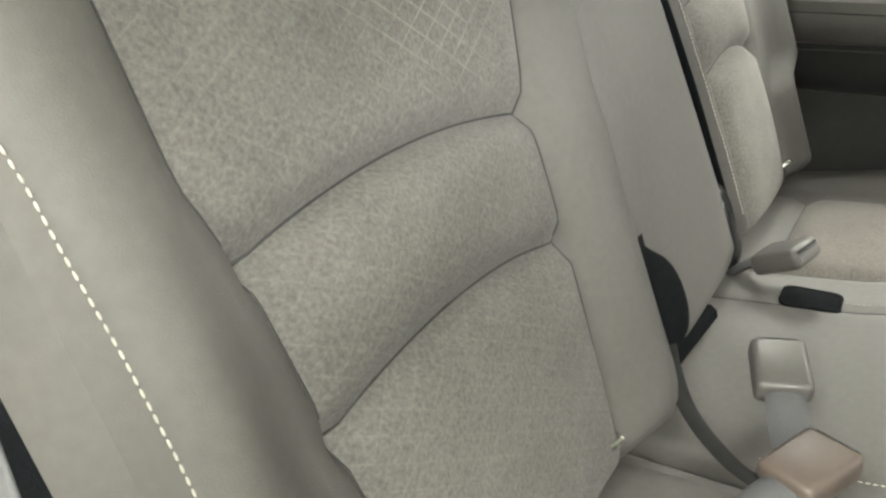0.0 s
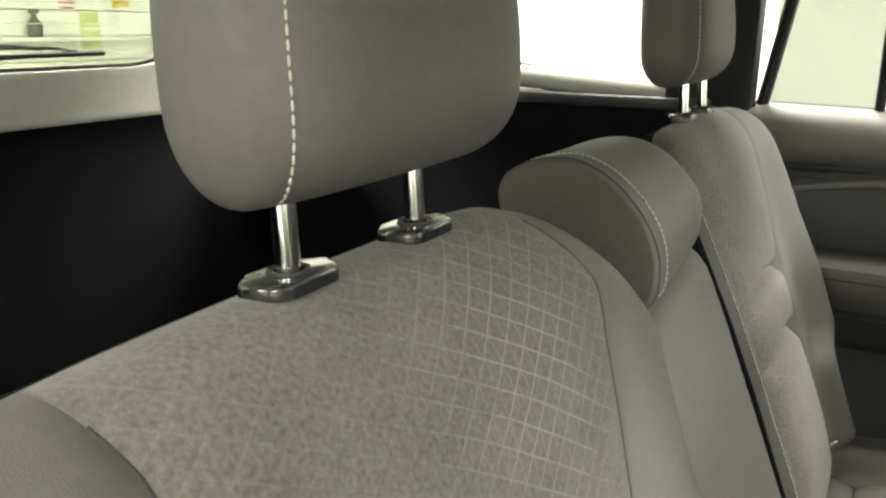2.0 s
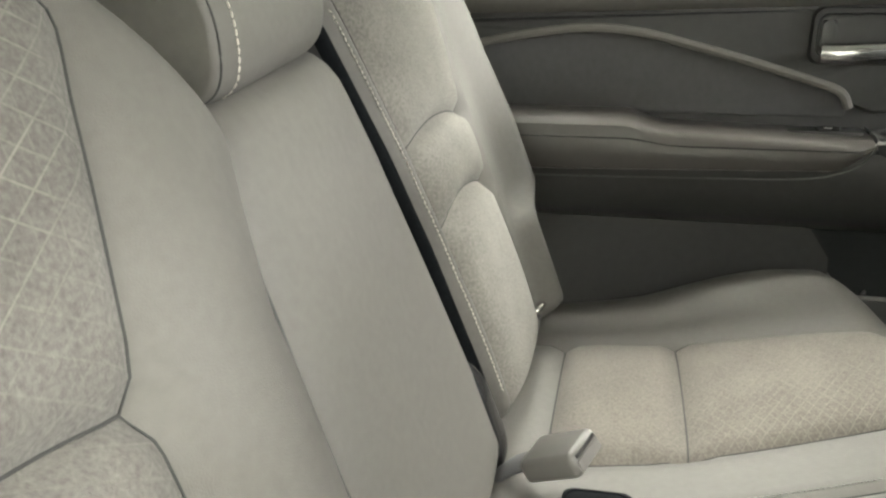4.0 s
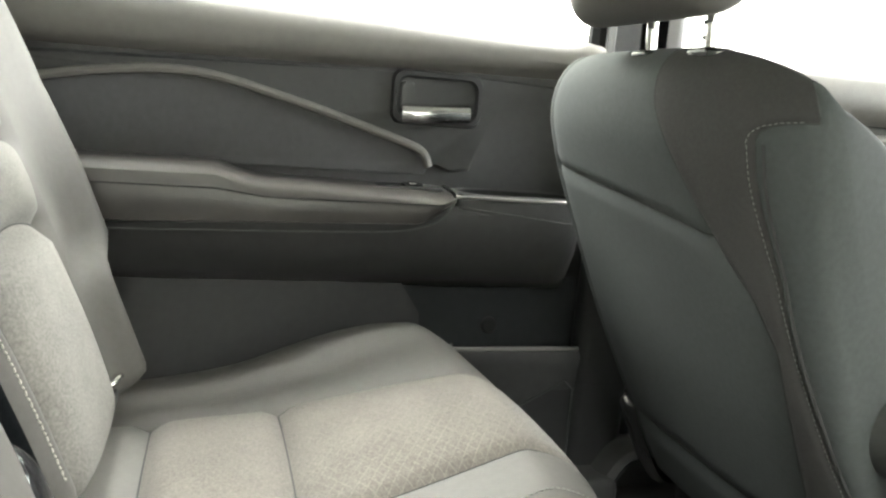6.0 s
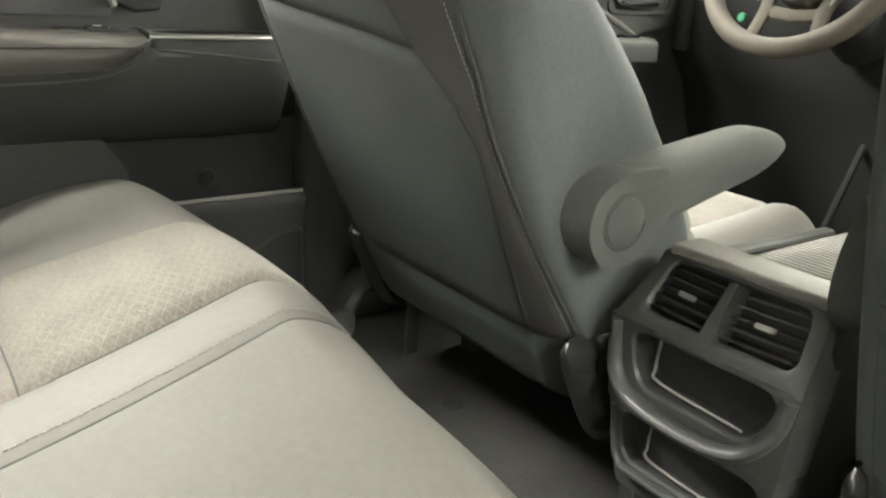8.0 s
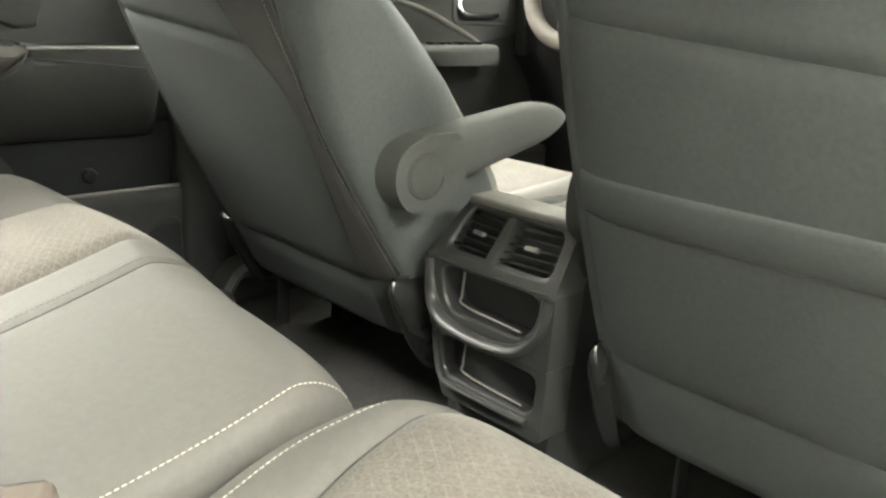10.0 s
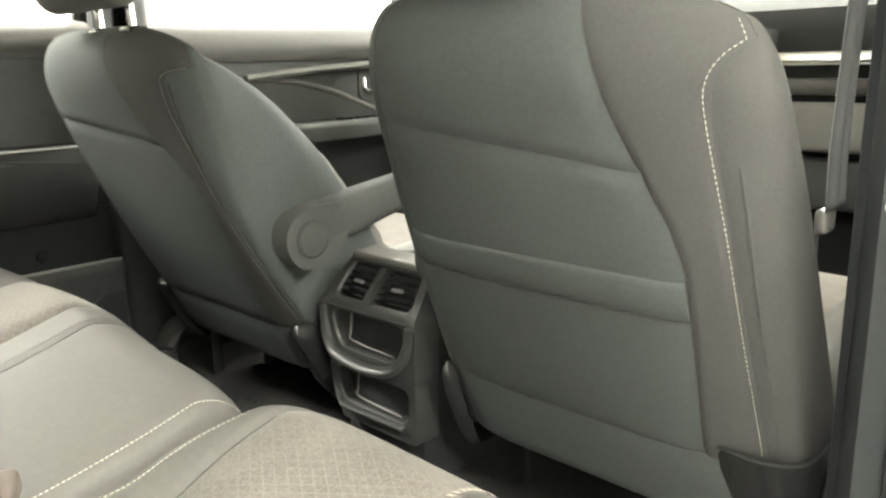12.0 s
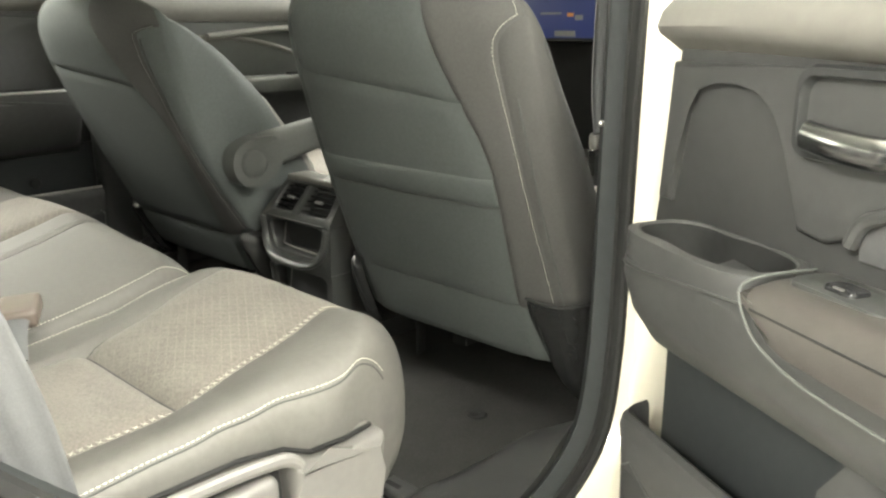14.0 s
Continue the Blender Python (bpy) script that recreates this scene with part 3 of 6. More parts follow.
q.visible_shadow = False
sticker = thing("window_sticker", "small clear sticker with grey text bars on the quarter glass", "sticker")
for k in range(7):
    part("bar", box((-0.9185, -0.805 + k * 0.0048, 1.006), (-0.918, -0.8024 + k * 0.0048, 1.016), 0), BUCKLE_DARK, sticker)
for k in range(4):
    part("text_line", box((-0.9185, -0.80, 1.022 + k * 0.006), (-0.918, -0.775, 1.024 + k * 0.006), 0), BUCKLE_DARK, sticker)


# ---- doors ----
def rear_door(number, place, label, knob=True):
    """A rear side door; place(a, z, d): a from the hinge rearwards, d into the car."""
    door = thing("door_%d" % number, label, "car door", kind="structure")

    def plate(name, outline, d0, d1, mat, bevel=0.006, lab=""):
        return part(name, extrude(outline, d1 - d0, lambda a, b, c: place(a, b, d0 + c), bevel, 3), mat, door, lab)

    def strip(name, fun, a0, a1, n, mat, lab="", caps=True):
        """A body lofted along a; fun(a) lists (d, z)."""
        bm = bmesh.new()
        rings = []
        for i in range(n + 1):
            a = a0 + (a1 - a0) * i / n
            rings.append([bm.verts.new(place(a, z, d)) for d, z in fun(a)])
        k = len(rings[0])
        for p, q in zip(rings, rings[1:]):
            for j in range(k):
                bm.faces.new((p[j], p[(j + 1) % k], q[(j + 1) % k], q[j]))
        if caps:
            bm.faces.new(rings[0])
            bm.faces.new(rings[-1][::-1])
        return part(name, bm, mat, door, lab, 40)

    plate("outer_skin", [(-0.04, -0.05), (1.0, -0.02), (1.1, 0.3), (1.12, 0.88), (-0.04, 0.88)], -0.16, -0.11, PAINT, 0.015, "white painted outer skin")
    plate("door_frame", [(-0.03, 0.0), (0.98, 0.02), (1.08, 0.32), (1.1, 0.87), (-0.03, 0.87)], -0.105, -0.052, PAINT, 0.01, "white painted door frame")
    # Recessed panel takes a darker grey, with the recess shade in its colour.
    plate("lower_panel", [(-0.012, 0.09), (0.75, 0.09), (0.95, 0.3), (1.04, 0.5), (1.04, 0.56), (-0.012, 0.56)], -0.05, -0.012, SEAL_GREY, 0.008)
    plate("inner_panel", [(0.01, 0.47), (1.03, 0.47), (1.06, 0.86), (0.9, 0.875), (0.035, 0.86), (0.005, 0.6)], 0.0, 0.03, PANEL_DARK, 0.012, "charcoal moulded inner panel")

    plate("rear_lower_panel", [(0.285, 0.09), (0.29, 0.325), (0.31, 0.355), (0.345, 0.39), (0.385, 0.45), (0.40, 0.485), (0.43, 0.51), (1.03, 0.51), (1.03, 0.46), (0.95, 0.3), (0.75, 0.09)], -0.013, 0.034, PANEL_DARK, 0.02)

    # Sloping grey shoulder below the glass.
    strip("shoulder", lambda a: [(-0.03, 0.79), (0.045, 0.815 + 0.025 * bell(a, 0.0, 0.6)), (0.058, 0.83 + 0.018 * bell(a, 0.0, 0.6)), (0.062, 0.848 + 0.008 * bell(a, 0, 0.6) + 0.006 * a), (0.056, 0.872 + 0.018 * a), (0.038, 0.889 + 0.02 * a), (0.01, 0.898 + 0.022 * a), (-0.03, 0.90 + 0.022 * a)], 0.03, 1.06, 20, PANEL_TOP, "grey upper shoulder moulding")
    # Accent ridge and the soft field under it.
    ridge = smooth_line([(1.04, 0.735, 0), (0.93, 0.765, 0), (0.84, 0.781, 0), (0.76, 0.789, 0), (0.68, 0.783, 0), (0.59, 0.762, 0), (0.50, 0.738, 0), (0.40, 0.708, 0), (0.352, 0.690, 0), (0.336, 0.664, 0)], 5)
    field = [(v.x, v.y) for v in ridge] + [(0.34, 0.648), (1.04, 0.648)]
    plate("soft_insert", field, 0.028, 0.034, PANEL_SOFT, 0.003, "charcoal soft insert")
    # Ridge light is put into its plastic: paler on the left, dimmer right.
    part("accent_ridge", tube([place(v.x, v.y, 0.042) for v in ridge], 0.0075, 8), PANEL_TOP if knob else PANEL_DARK, door, "raised accent line")
    over = [(v.x, v.y + 0.004) for v in ridge] + [(0.30, 0.655), (0.262, 0.66), (0.252, 0.70), (0.24, 0.745), (0.222, 0.775), (0.195, 0.795), (0.16, 0.803), (0.115, 0.802), (0.085, 0.79), (0.068, 0.765), (0.055, 0.70), (0.045, 0.645), (0.02, 0.645), (0.035, 0.815), (0.3, 0.82), (1.04, 0.80)]
    plate("upper_field", over, 0.022, 0.040, PANEL_DARK, 0.007)

    # Armrest body with its front cup tray and soft pad.
    def body(a):
        f = 1.0
        if a < 0.13:
            f = edge_of((0.13 - a) / 0.075, 2.6)
        g = 1.0 if a < 0.8 else 1 - 0.35 * (a - 0.8) / 0.2
        w = lambda d: 0.02 + (d - 0.02) * f * g
        open_top = a < 0.305
        return [(0.02, 0.546 if open_top else 0.612), (w(0.123), 0.546 if open_top else 0.609), (w(0.1265), 0.603 if open_top else 0.608), (w(0.134), 0.598), (w(0.134), 0.575), (w(0.118), 0.53), (w(0.085), 0.485), (w(0.03), 0.455), (0.0, 0.445)]

    strip("armrest_body", body, 0.056, 1.0, 60, PANEL_DARK)

    def pad(a):
        lift = 0.018 * lerp(0, 1, (a - 0.61) / 0.07) ** 2
        cut = max(0.0, (0.372 - a) / 0.065)
        low = 0.564 + 0.012 * lerp(1, 0, (a - 0.38) / 0.4) + 0.045 * cut ** 1.6
        top = 0.628 + 0.009 * lerp(0, 1, (a - 0.32) / 0.28) + lift
        return [(0.03, low), (0.125, low), (0.137, low + 0.004), (0.1405, lerp(low, top, 0.3)), (0.140, lerp(low, top, 0.55)), (0.134, top - 0.014), (0.120, top - 0.004), (0.10, top), (0.05, top + 0.002), (0.03, top)]

    strip("arm_pad", pad, 0.31, 1.0, 44, ARM_SOFT, "brown-grey padded arm pad")
    part("pad_seam", tube([place(a, 0.612 + 0.010 * lerp(0, 1, (a - 0.61) / 0.07), 0.1412) for a in [0.33 + 0.66 * i / 30 for i in range(31)]], 0.0012, 5), RUBBER, door, "dark pad seam")
    bright = smooth_line([(0.995, 0.553, 0.138), (0.8, 0.556, 0.140), (0.6, 0.560, 0.140), (0.42, 0.566, 0.141), (0.355, 0.579, 0.141), (0.328, 0.596, 0.141), (0.312, 0.622, 0.139), (0.309, 0.633, 0.12), (0.309, 0.634, 0.05)], 6)
    part("bright_strip", tube([place(*v) for v in bright], 0.0016, 6), DOOR_GREY, door, "grey satin strip")
    lip = smooth_line([(0.315, 0.611, 0.138), (0.2, 0.600, 0.1385), (0.13, 0.592, 0.136), (0.085, 0.588, 0.122), (0.066, 0.586, 0.09), (0.06, 0.586, 0.05)], 6)
    part("tray_strip", tube([place(*v) for v in lip], 0.0013, 6), CONSOLE_GREY, door, "pale satin strip")
    # Satin tube added as the window's reflection on the left tray rim.
    if knob:
        crest = smooth_line([(0.312, 0.627, 0.139), (0.2, 0.6265, 0.1385), (0.13, 0.626, 0.134), (0.085, 0.626, 0.12)], 6)
        part("tray_rim_glint", tube([place(*v) for v in crest], 0.0028, 8), SATIN, door, "satin tube standing in for window light on the tray rim")

    # Cup tray: rim with two round wells.
    def outer(t):
        return (0.188 + 0.116 * math.copysign(abs(math.cos(t)) ** 0.55, math.cos(t)), 0.078 + 0.058 * math.copysign(abs(math.sin(t)) ** 0.6, math.sin(t)))

    def inner(t):
        c = math.cos(t)
        pinch = 1 - 0.14 * bell(c, -0.15, 0.22)
        return (0.188 + 0.104 * math.copysign(abs(c) ** 0.75, c), 0.078 + 0.0485 * pinch * math.copysign(abs(math.sin(t)) ** 0.7, math.sin(t)))

    bm = bmesh.new()
    n, loops = 64, []
    for fun, z, grow in ((outer, 0.588, 0.985), (outer, 0.622, 1), (outer, 0.629, 0.985), (inner, 0.631, 1.03), (inner, 0.628, 1.0), (inner, 0.556, 0.93), (inner, 0.552, 0.85)):
        ring = []
        for k in range(n):
            a, d = fun(2 * math.pi * k / n)
            ring.append(bm.verts.new(place(0.188 + (a - 0.188) * grow, z, 0.078 + (d - 0.078) * grow)))
        loops.append(ring)
    for p, q2 in zip(loops[:5], loops[1:5]):
        for k in range(n):
            bm.faces.new((p[k], p[(k + 1) % n], q2[(k + 1) % n], q2[k]))
    # Wells are coloured black to carry the shade of their depth.
    well = bmesh.new()
    loops = [[well.verts.new(v.co) for v in ring] for ring in loops[4:]]
    for p, q2 in zip(loops, loops[1:]):
        for k in range(n):
            well.faces.new((p[k], p[(k + 1) % n], q2[(k + 1) % n], q2[k]))
    well.faces.new(loops[-1])
    tray = part("cup_tray", bm, PANEL_DARK, door, "charcoal rim of the cup tray", 40)
    part("tray_well", well, RUBBER, tray, "two-well tray floor blackened for the shade in its wells", 40)
    part("well_fin", hexa([place(a, z, d) for a, z, d in ((0.185, 0.543, 0.045), (0.235, 0.543, 0.05), (0.235, 0.610, 0.05), (0.185, 0.610, 0.045), (0.185, 0.543, 0.075), (0.235, 0.543, 0.073), (0.235, 0.604, 0.073), (0.185, 0.604, 0.075))], 0.003), BLACK_PLASTIC, door)

    # Window switch on its plinth.
    part("switch_plinth", extrude(rounded(0.115, 0.05, 0.014, x=0.375, y=0.07), 0.008, lambda a, b, c: place(a, 0.6255 + c, b), 0.004, 3), CONSOLE_GREY, door)
    part("switch", extrude(rounded(0.034, 0.024, 0.005, x=0.37, y=0.073), 0.005, lambda a, b, c: place(a, 0.6325 + c, b), 0.002, 2), GLOSS_BLACK, door, "gloss black window switch")
    part("switch_mark", extrude(rounded(0.012, 0.003, 0.001, 3, x=0.372, y=0.085), 0.0012, lambda a, b, c: place(a, 0.638 + c, b), 0), SATIN, door)

    # Door handle in its recess.
    bm = bmesh.new()
    loops = []
    for w, h, d in ((0.158, 0.09, 0.04), (0.152, 0.084, 0.049), (0.14, 0.070, 0.050), (0.136, 0.066, 0.044), (0.128, 0.058, 0.012), (0.124, 0.054, 0.010)):
        loops.append([bm.verts.new(place(a, z, d)) for a, z in rounded(w, h, 0.018, 6, 0.331, 0.778)])
    n = len(loops[0])
    for p, q2 in zip(loops, loops[1:]):
        for k in range(n):
            bm.faces.new((p[k], p[(k + 1) % n], q2[(k + 1) % n], q2[k]))
    bm.faces.new(loops[-1])
    cup = part("handle_cup", bm, BLACK_PLASTIC, door, "black handle recess", 40)
    lever = smooth_line([(0.389, 0.751, 0.046), (0.36, 0.751, 0.054), (0.32, 0.753, 0.055), (0.276, 0.756, 0.048)], 6)
    part("lever", tube([place(*v) for v in lever], 0.016, 12, 0.7, place(0, 0, 1) - place(0, 0, 0)), LEVER_CHROME, cup, "chrome pull lever")
    part("lever_root", extrude(rounded(0.022, 0.045, 0.006, x=0.382, y=0.78), 0.03, lambda a, b, c: place(a, b, 0.016 + c), 0.004), CONSOLE_GREY, cup)
    part("lever_root", extrude(rounded(0.018, 0.04, 0.006, x=0.308, y=0.782), 0.02, lambda a, b, c: place(a, b, 0.016 + c), 0.004), CONSOLE_GREY, cup)

    # Lower map pocket.
    def pocket(a):
        f = edge_of((0.035 - a) / 0.035, 2.4) if a < 0.035 else 1
        g = lerp(0, 1, (a - 0.26) / 0.06)
        h = 0.346 + 0.01 * g ** 1.6
        w = lambda d: -0.01 + (d + 0.01) * (0.12 + 0.88 * f) * (1 - 0.5 * g ** 2)
        return [(w(0.062), 0.10), (w(0.069), 0.22), (w(0.077), h - 0.03), (w(0.079), h - 0.014), (w(0.075), h - 0.003), (w(0.066), h + 0.001), (w(0.057), h - 0.004), (w(0.052), h - 0.018), (w(0.048), h - 0.05), (w(0.045), 0.2), (-0.012, 0.15), (-0.012, 0.1)]

    strip("map_pocket", pocket, 0.001, 0.32, 60, PANEL_DARK, "charcoal map pocket")
    # Pale tube paints light along the pocket's upper edge, left door only.
    if knob:
        part("pocket_edge_lit", tube([place(a, 0.3475, -0.01 + 0.08 * (0.12 + 0.88 * (edge_of((0.035 - a) / 0.035, 2.4) if a < 0.035 else 1))) for a in [0.016 + 0.29 * i / 30 for i in range(31)]], 0.0038, 6), BUCKLE, door, "pale tube for the lit edge of the lower pocket")
    grille = [(0.03, 0.11), (0.03, 0.27), (0.05, 0.285), (0.13, 0.24), (0.22, 0.17), (0.26, 0.11)]
    plate("speaker_grille", grille, 0.05, 0.073, BLACK_PLASTIC, 0.003, "black speaker grille")
    part("grille_rim", tube([place(a, b, 0.073) for a, b in grille], 0.0025, 5), CONSOLE_GREY, door)
    if knob:
        part("coat_knob", lathe([(0, 0.014), (0.012, 0.013), (0.016, 0.008), (0.016, 0)], Matrix.Translation(place(0.18, 0.368, -0.014)) @ frame_of(place(1, 0, 0) - place(0, 0, 0), place(0, 1, 0) - place(0, 0, 0), place(0, 0, 1) - place(0, 0, 0), (0, 0, 0)), 16), RUBBER, door)
    part("bottle_rib", tube([place(*v) for v in smooth_line([(0.25, 0.33, -0.008), (0.262, 0.326, 0.015), (0.272, 0.29, 0.045), (0.276, 0.2, 0.05)], 6)], 0.003, 8), CONSOLE_GREY, door, "grey bottle rib")
    part("bottle_shelf", tube([place(*v) for v in smooth_line([(0.06, 0.28, 0.0), (0.12, 0.285, 0.01), (0.2, 0.28, 0.012)], 6)], 0.003, 8), CONSOLE_GREY, door)
    return door


def place_left(a, z, d):
    return Vector((-0.895 + d, 0.80 - a, z))


HINGE, SWING = Vector((0.948, 0.757, -0.066)), radians(61.4)


def place_right(a, z, d):
    return HINGE + Vector((math.sin(SWING) * a - math.cos(SWING) * d, -math.cos(SWING) * a - math.sin(SWING) * d, z))


rear_door(1, place_left, "closed rear car door with charcoal panel and padded armrest")
rear_door(2, place_right, "open rear car door with charcoal panel and cup tray", False)


def door_window(number, place):
    """The upper door frame with its panes."""
    win = thing("window_%d" % number, "rear door window with dark frame and small rear pane", "car window", kind="structure")
    top = 1.25
    part("front_post", tube([place(0.03, 0.88, 0.0), place(0.05, top, 0.06)], 0.018, 8), RUBBER, win)
    part("rear_post", tube([place(1.02, 0.88, 0.0), place(0.95, top, 0.06)], 0.012, 8), SEAL_GREY, win)
    part("top_rail", tube([place(0.05, top, 0.06), place(0.95, top, 0.06)], 0.022, 8), RUBBER, win)
    part("divider", tube([place(0.808, 0.895, 0.0), place(0.81, top, 0.06)], 0.0095, 8), RUBBER, win, "black window divider")
    for a0, a1, mat in ((0.045, 0.80, GLASS), (0.815, 1.0, GLASS_TINT)):
        bm = bmesh.new()
        vs = [bm.verts.new(v) for v in (place(a0, 0.89, -0.01), place(a1, 0.89, -0.01), place(a1, top, 0.05), place(a0, top, 0.05))]
        bm.faces.new(vs)
        bmesh.ops.solidify(bm, geom=bm.faces[:], thickness=0.004)
        ob = part("pane", bm, mat, win)
        ob.visible_shadow = False
    return win


door_window(1, place_left)
door_window(2, place_right)


# Front left door, seen past the driver's seat.
def front_door(number, sx, x0, label):
    door = thing("door_%d" % number, label, "car door", kind="structure")
    P = lambda y, z, d: Vector((sx * (x0 - d), y, z))

    def plate(name, outline, d0, d1, mat, bevel=0.006, lab=""):
        return part(name, extrude(outline, d1 - d0, lambda a, b, c: P(a, b, d0 + c), bevel, 3), mat, door, lab)

    plate("outer_skin", [(0.86, -0.05), (2.1, -0.05), (2.1, 0.88), (0.86, 0.88)], -0.11, -0.06, PAINT, 0.015)
    plate("inner_panel", [(0.88, 0.1), (1.95, 0.1), (2.0, 0.86), (0.9, 0.86)], -0.02, 0.025, PANEL_DARK, 0.01)
    bm = bmesh.new()
    rings = []
    for i in range(21):
        y = 0.9 + 1.15 * i / 20
        z = 0.0
        rings.append([bm.verts.new(P(y, zz + z, d)) for d, zz in ((-0.03, 0.79), (0.04, 0.80), (0.06, 0.825), (0.06, 0.85), (0.05, 0.88), (0.03, 0.897), (-0.03, 0.905))])
    for p, q2 in zip(rings, rings[1:]):
        for k in range(7):
            bm.faces.new((p[k], p[(k + 1) % 7], q2[(k + 1) % 7], q2[k]))
    part("shoulder", bm, PANEL_TOP, door, "grey upper shoulder moulding", 40)
    plate("upper_panel", [(0.92, 0.62), (1.6, 0.62), (1.78, 0.655), (1.9, 0.70), (1.95, 0.82), (0.92, 0.82)], 0.02, 0.032, DOOR_GREY, 0.006, "grey upper door panel")
    part("trim_bar", tube([P(y, z, 0.05) for y, z, q2 in smooth_line([(1.15, 0.755, 0), (1.36, 0.772, 0), (1.6, 0.783, 0), (1.8, 0.787, 0), (1.88, 0.775, 0)], 6)], 0.0135, 12, 0.75, (0, 0, 1)), BUCKLE, door, "pale grey trim bar")
    ridge = smooth_line([(1.0, 0.75, 0), (1.25, 0.748, 0), (1.42, 0.718, 0), (1.55, 0.672, 0), (1.64, 0.632, 0), (1.67, 0.61, 0)], 6)
    part("accent_ridge", tube([P(v.x, v.y, 0.03) for v in ridge], 0.0085, 8), PANEL_TOP, door)
    part("arm_pad", extrude([(1.0, 0.0), (1.62, 0.0), (1.665, 0.03), (1.665, 0.09), (1.64, 0.115), (1.0, 0.115)], 0.05, lambda a, b, c: P(a, 0.580 + c, b), 0.018, 4), DOOR_GREY, door, "grey armrest with window switches")
    for k in range(3):
        part("switch", extrude(rounded(0.05, 0.026, 0.006, x=1.45 + 0.065 * k, y=0.075), 0.012, lambda a, b, c: P(a, 0.624 + c, b), 0.004), GLOSS_BLACK, door)
    bm = bmesh.new()
    loops = []
    for w, h, d in ((0.235, 0.105, 0.02), (0.225, 0.098, 0.037), (0.200, 0.078, 0.038), (0.190, 0.070, 0.010)):
        loops.append([bm.verts.new(P(a, z, d)) for a, z in rounded(w, h, 0.022, 6, 1.655, 0.728)])
    n = len(loops[0])
    for p, q2 in zip(loops, loops[1:]):
        for k in range(n):
            bm.faces.new((p[k], p[(k + 1) % n], q2[(k + 1) % n], q2[k]))
    bm.faces.new(loops[-1])
    cup = part("handle_cup", bm, DOOR_GREY, door, "grey handle surround", 40)
    # Flat black plate drawn in place of the handle's hollow.
    part("cup_plate", extrude(rounded(0.135, 0.058, 0.012, 5, 1.655, 0.735), 0.004, lambda a, b, c: P(a, b, 0.0105 + c), 0.001), GLOSS_BLACK, cup, "flat black plate behind the lever")
    part("lever", tube([P(*v) for v in smooth_line([(1.565, 0.742, 0.03), (1.563, 0.716, 0.04), (1.585, 0.703, 0.045), (1.64, 0.702, 0.047), (1.70, 0.704, 0.040)], 6)], 0.0095, 10, 0.8), LEVER_CHROME, cup, "satin chrome pull lever")
    part("quarter_divider", tube([P(1.72, 0.88, 0.01), P(1.745, 1.03, 0.03), P(1.775, 1.22, 0.05)], 0.011, 8), RUBBER, door, "black quarter window divider")
    plate("mirror_sail", smooth2([(1.72, 0.86), (1.72, 0.968), (1.735, 0.980), (1.806, 0.978), (1.86, 0.965), (1.915, 0.943), (1.96, 0.915), (1.97, 0.86)], 4), 0.0, 0.02, DOOR_GREY, 0.006, "grey sail panel behind the mirror")
    part("map_pocket", extrude([(0.95, 0.12), (1.9, 0.12), (1.9, 0.34), (0.95, 0.34)], 0.06, lambda a, b, c: P(a, b, 0.03 + c), 0.02, 3), PANEL_DARK, door)
    part("belt_rail", tube([P(0.9, 1.25, 0.06), P(1.6, 1.25, 0.06)], 0.022, 8), RUBBER, door)
    bm = bmesh.new()
    vs = [bm.verts.new(v) for v in (P(0.93, 0.89, 0.0), P(1.86, 0.89, 0.0), P(1.5, 1.25, 0.05), P(0.9, 1.25, 0.05))]
    bm.faces.new(vs)
    bmesh.ops.solidify(bm, geom=bm.faces[:], thickness=0.004)
    part("pane", bm, GLASS, door).visible_shadow = False
    return door


front_door(3, -1, 0.875, "closed front car door with silver trim bar and chrome lever")
front_door(4, 1, 0.93, "closed front car door with silver trim bar and armrest")


# ---- pillars and sill ----
pillar = thing("pillar_b_right", "dark grey pillar trim with black seals against the white jamb", "car pillar", kind="structure")


def ribbon(name, mat, stations, parent, label=""):
    """A plate lofted through stations, each a list of (x, y, z) across."""
    bm = bmesh.new()
    rows = [[bm.verts.new(p) for p in st] for st in stations]
    for p, q2 in zip(rows, rows[1:]):
        for k in range(len(p) - 1):
            bm.faces.new((p[k], p[k + 1], q2[k + 1], q2[k]))
    return part(name, bm, mat, parent, label, 50)


def jamb_line(t):
    """Rear edge of the pillar, from the roof down round into the sill: y and z."""
    pts = [(0.838, 1.27), (0.813, 1.05), (0.800, 0.85), (0.793, 0.65), (0.790, 0.45), (0.783, 0.30), (0.753, 0.185), (0.66, 0.12), (0.52, 0.095), (0.3, 0.09), (0.1, 0.09)]
    f = t * (len(pts) - 1)
    i = min(int(f), len(pts) - 2)
    return lerp(pts[i][0], pts[i + 1][0], f - i), lerp(pts[i][1], pts[i + 1][1], f - i)


path = [jamb_line(i / 10) for i in range(11)]
path = [(v.y, v.z) for v in smooth_line([(0, y, z) for y, z in path], 6)]


def offset(i, d):
    """The jamb line moved by d towards the solid of the pillar and sill."""
    a, b = path[max(i - 1, 0)], path[min(i + 1, len(path) - 1)]
    ty, tz = b[0] - a[0], b[1] - a[1]
    n = math.hypot(ty, tz)
    return path[i][0] - tz / n * d, path[i][1] + ty / n * d


def jamb(name, mat, prof, label=""):
    """prof: (x, d) pairs across, d into the solid."""
    st = []
    for i in range(len(path)):
        st.append([(x, *offset(i, d)) for x, d in prof])
    return ribbon(name, mat, st, pillar, label)


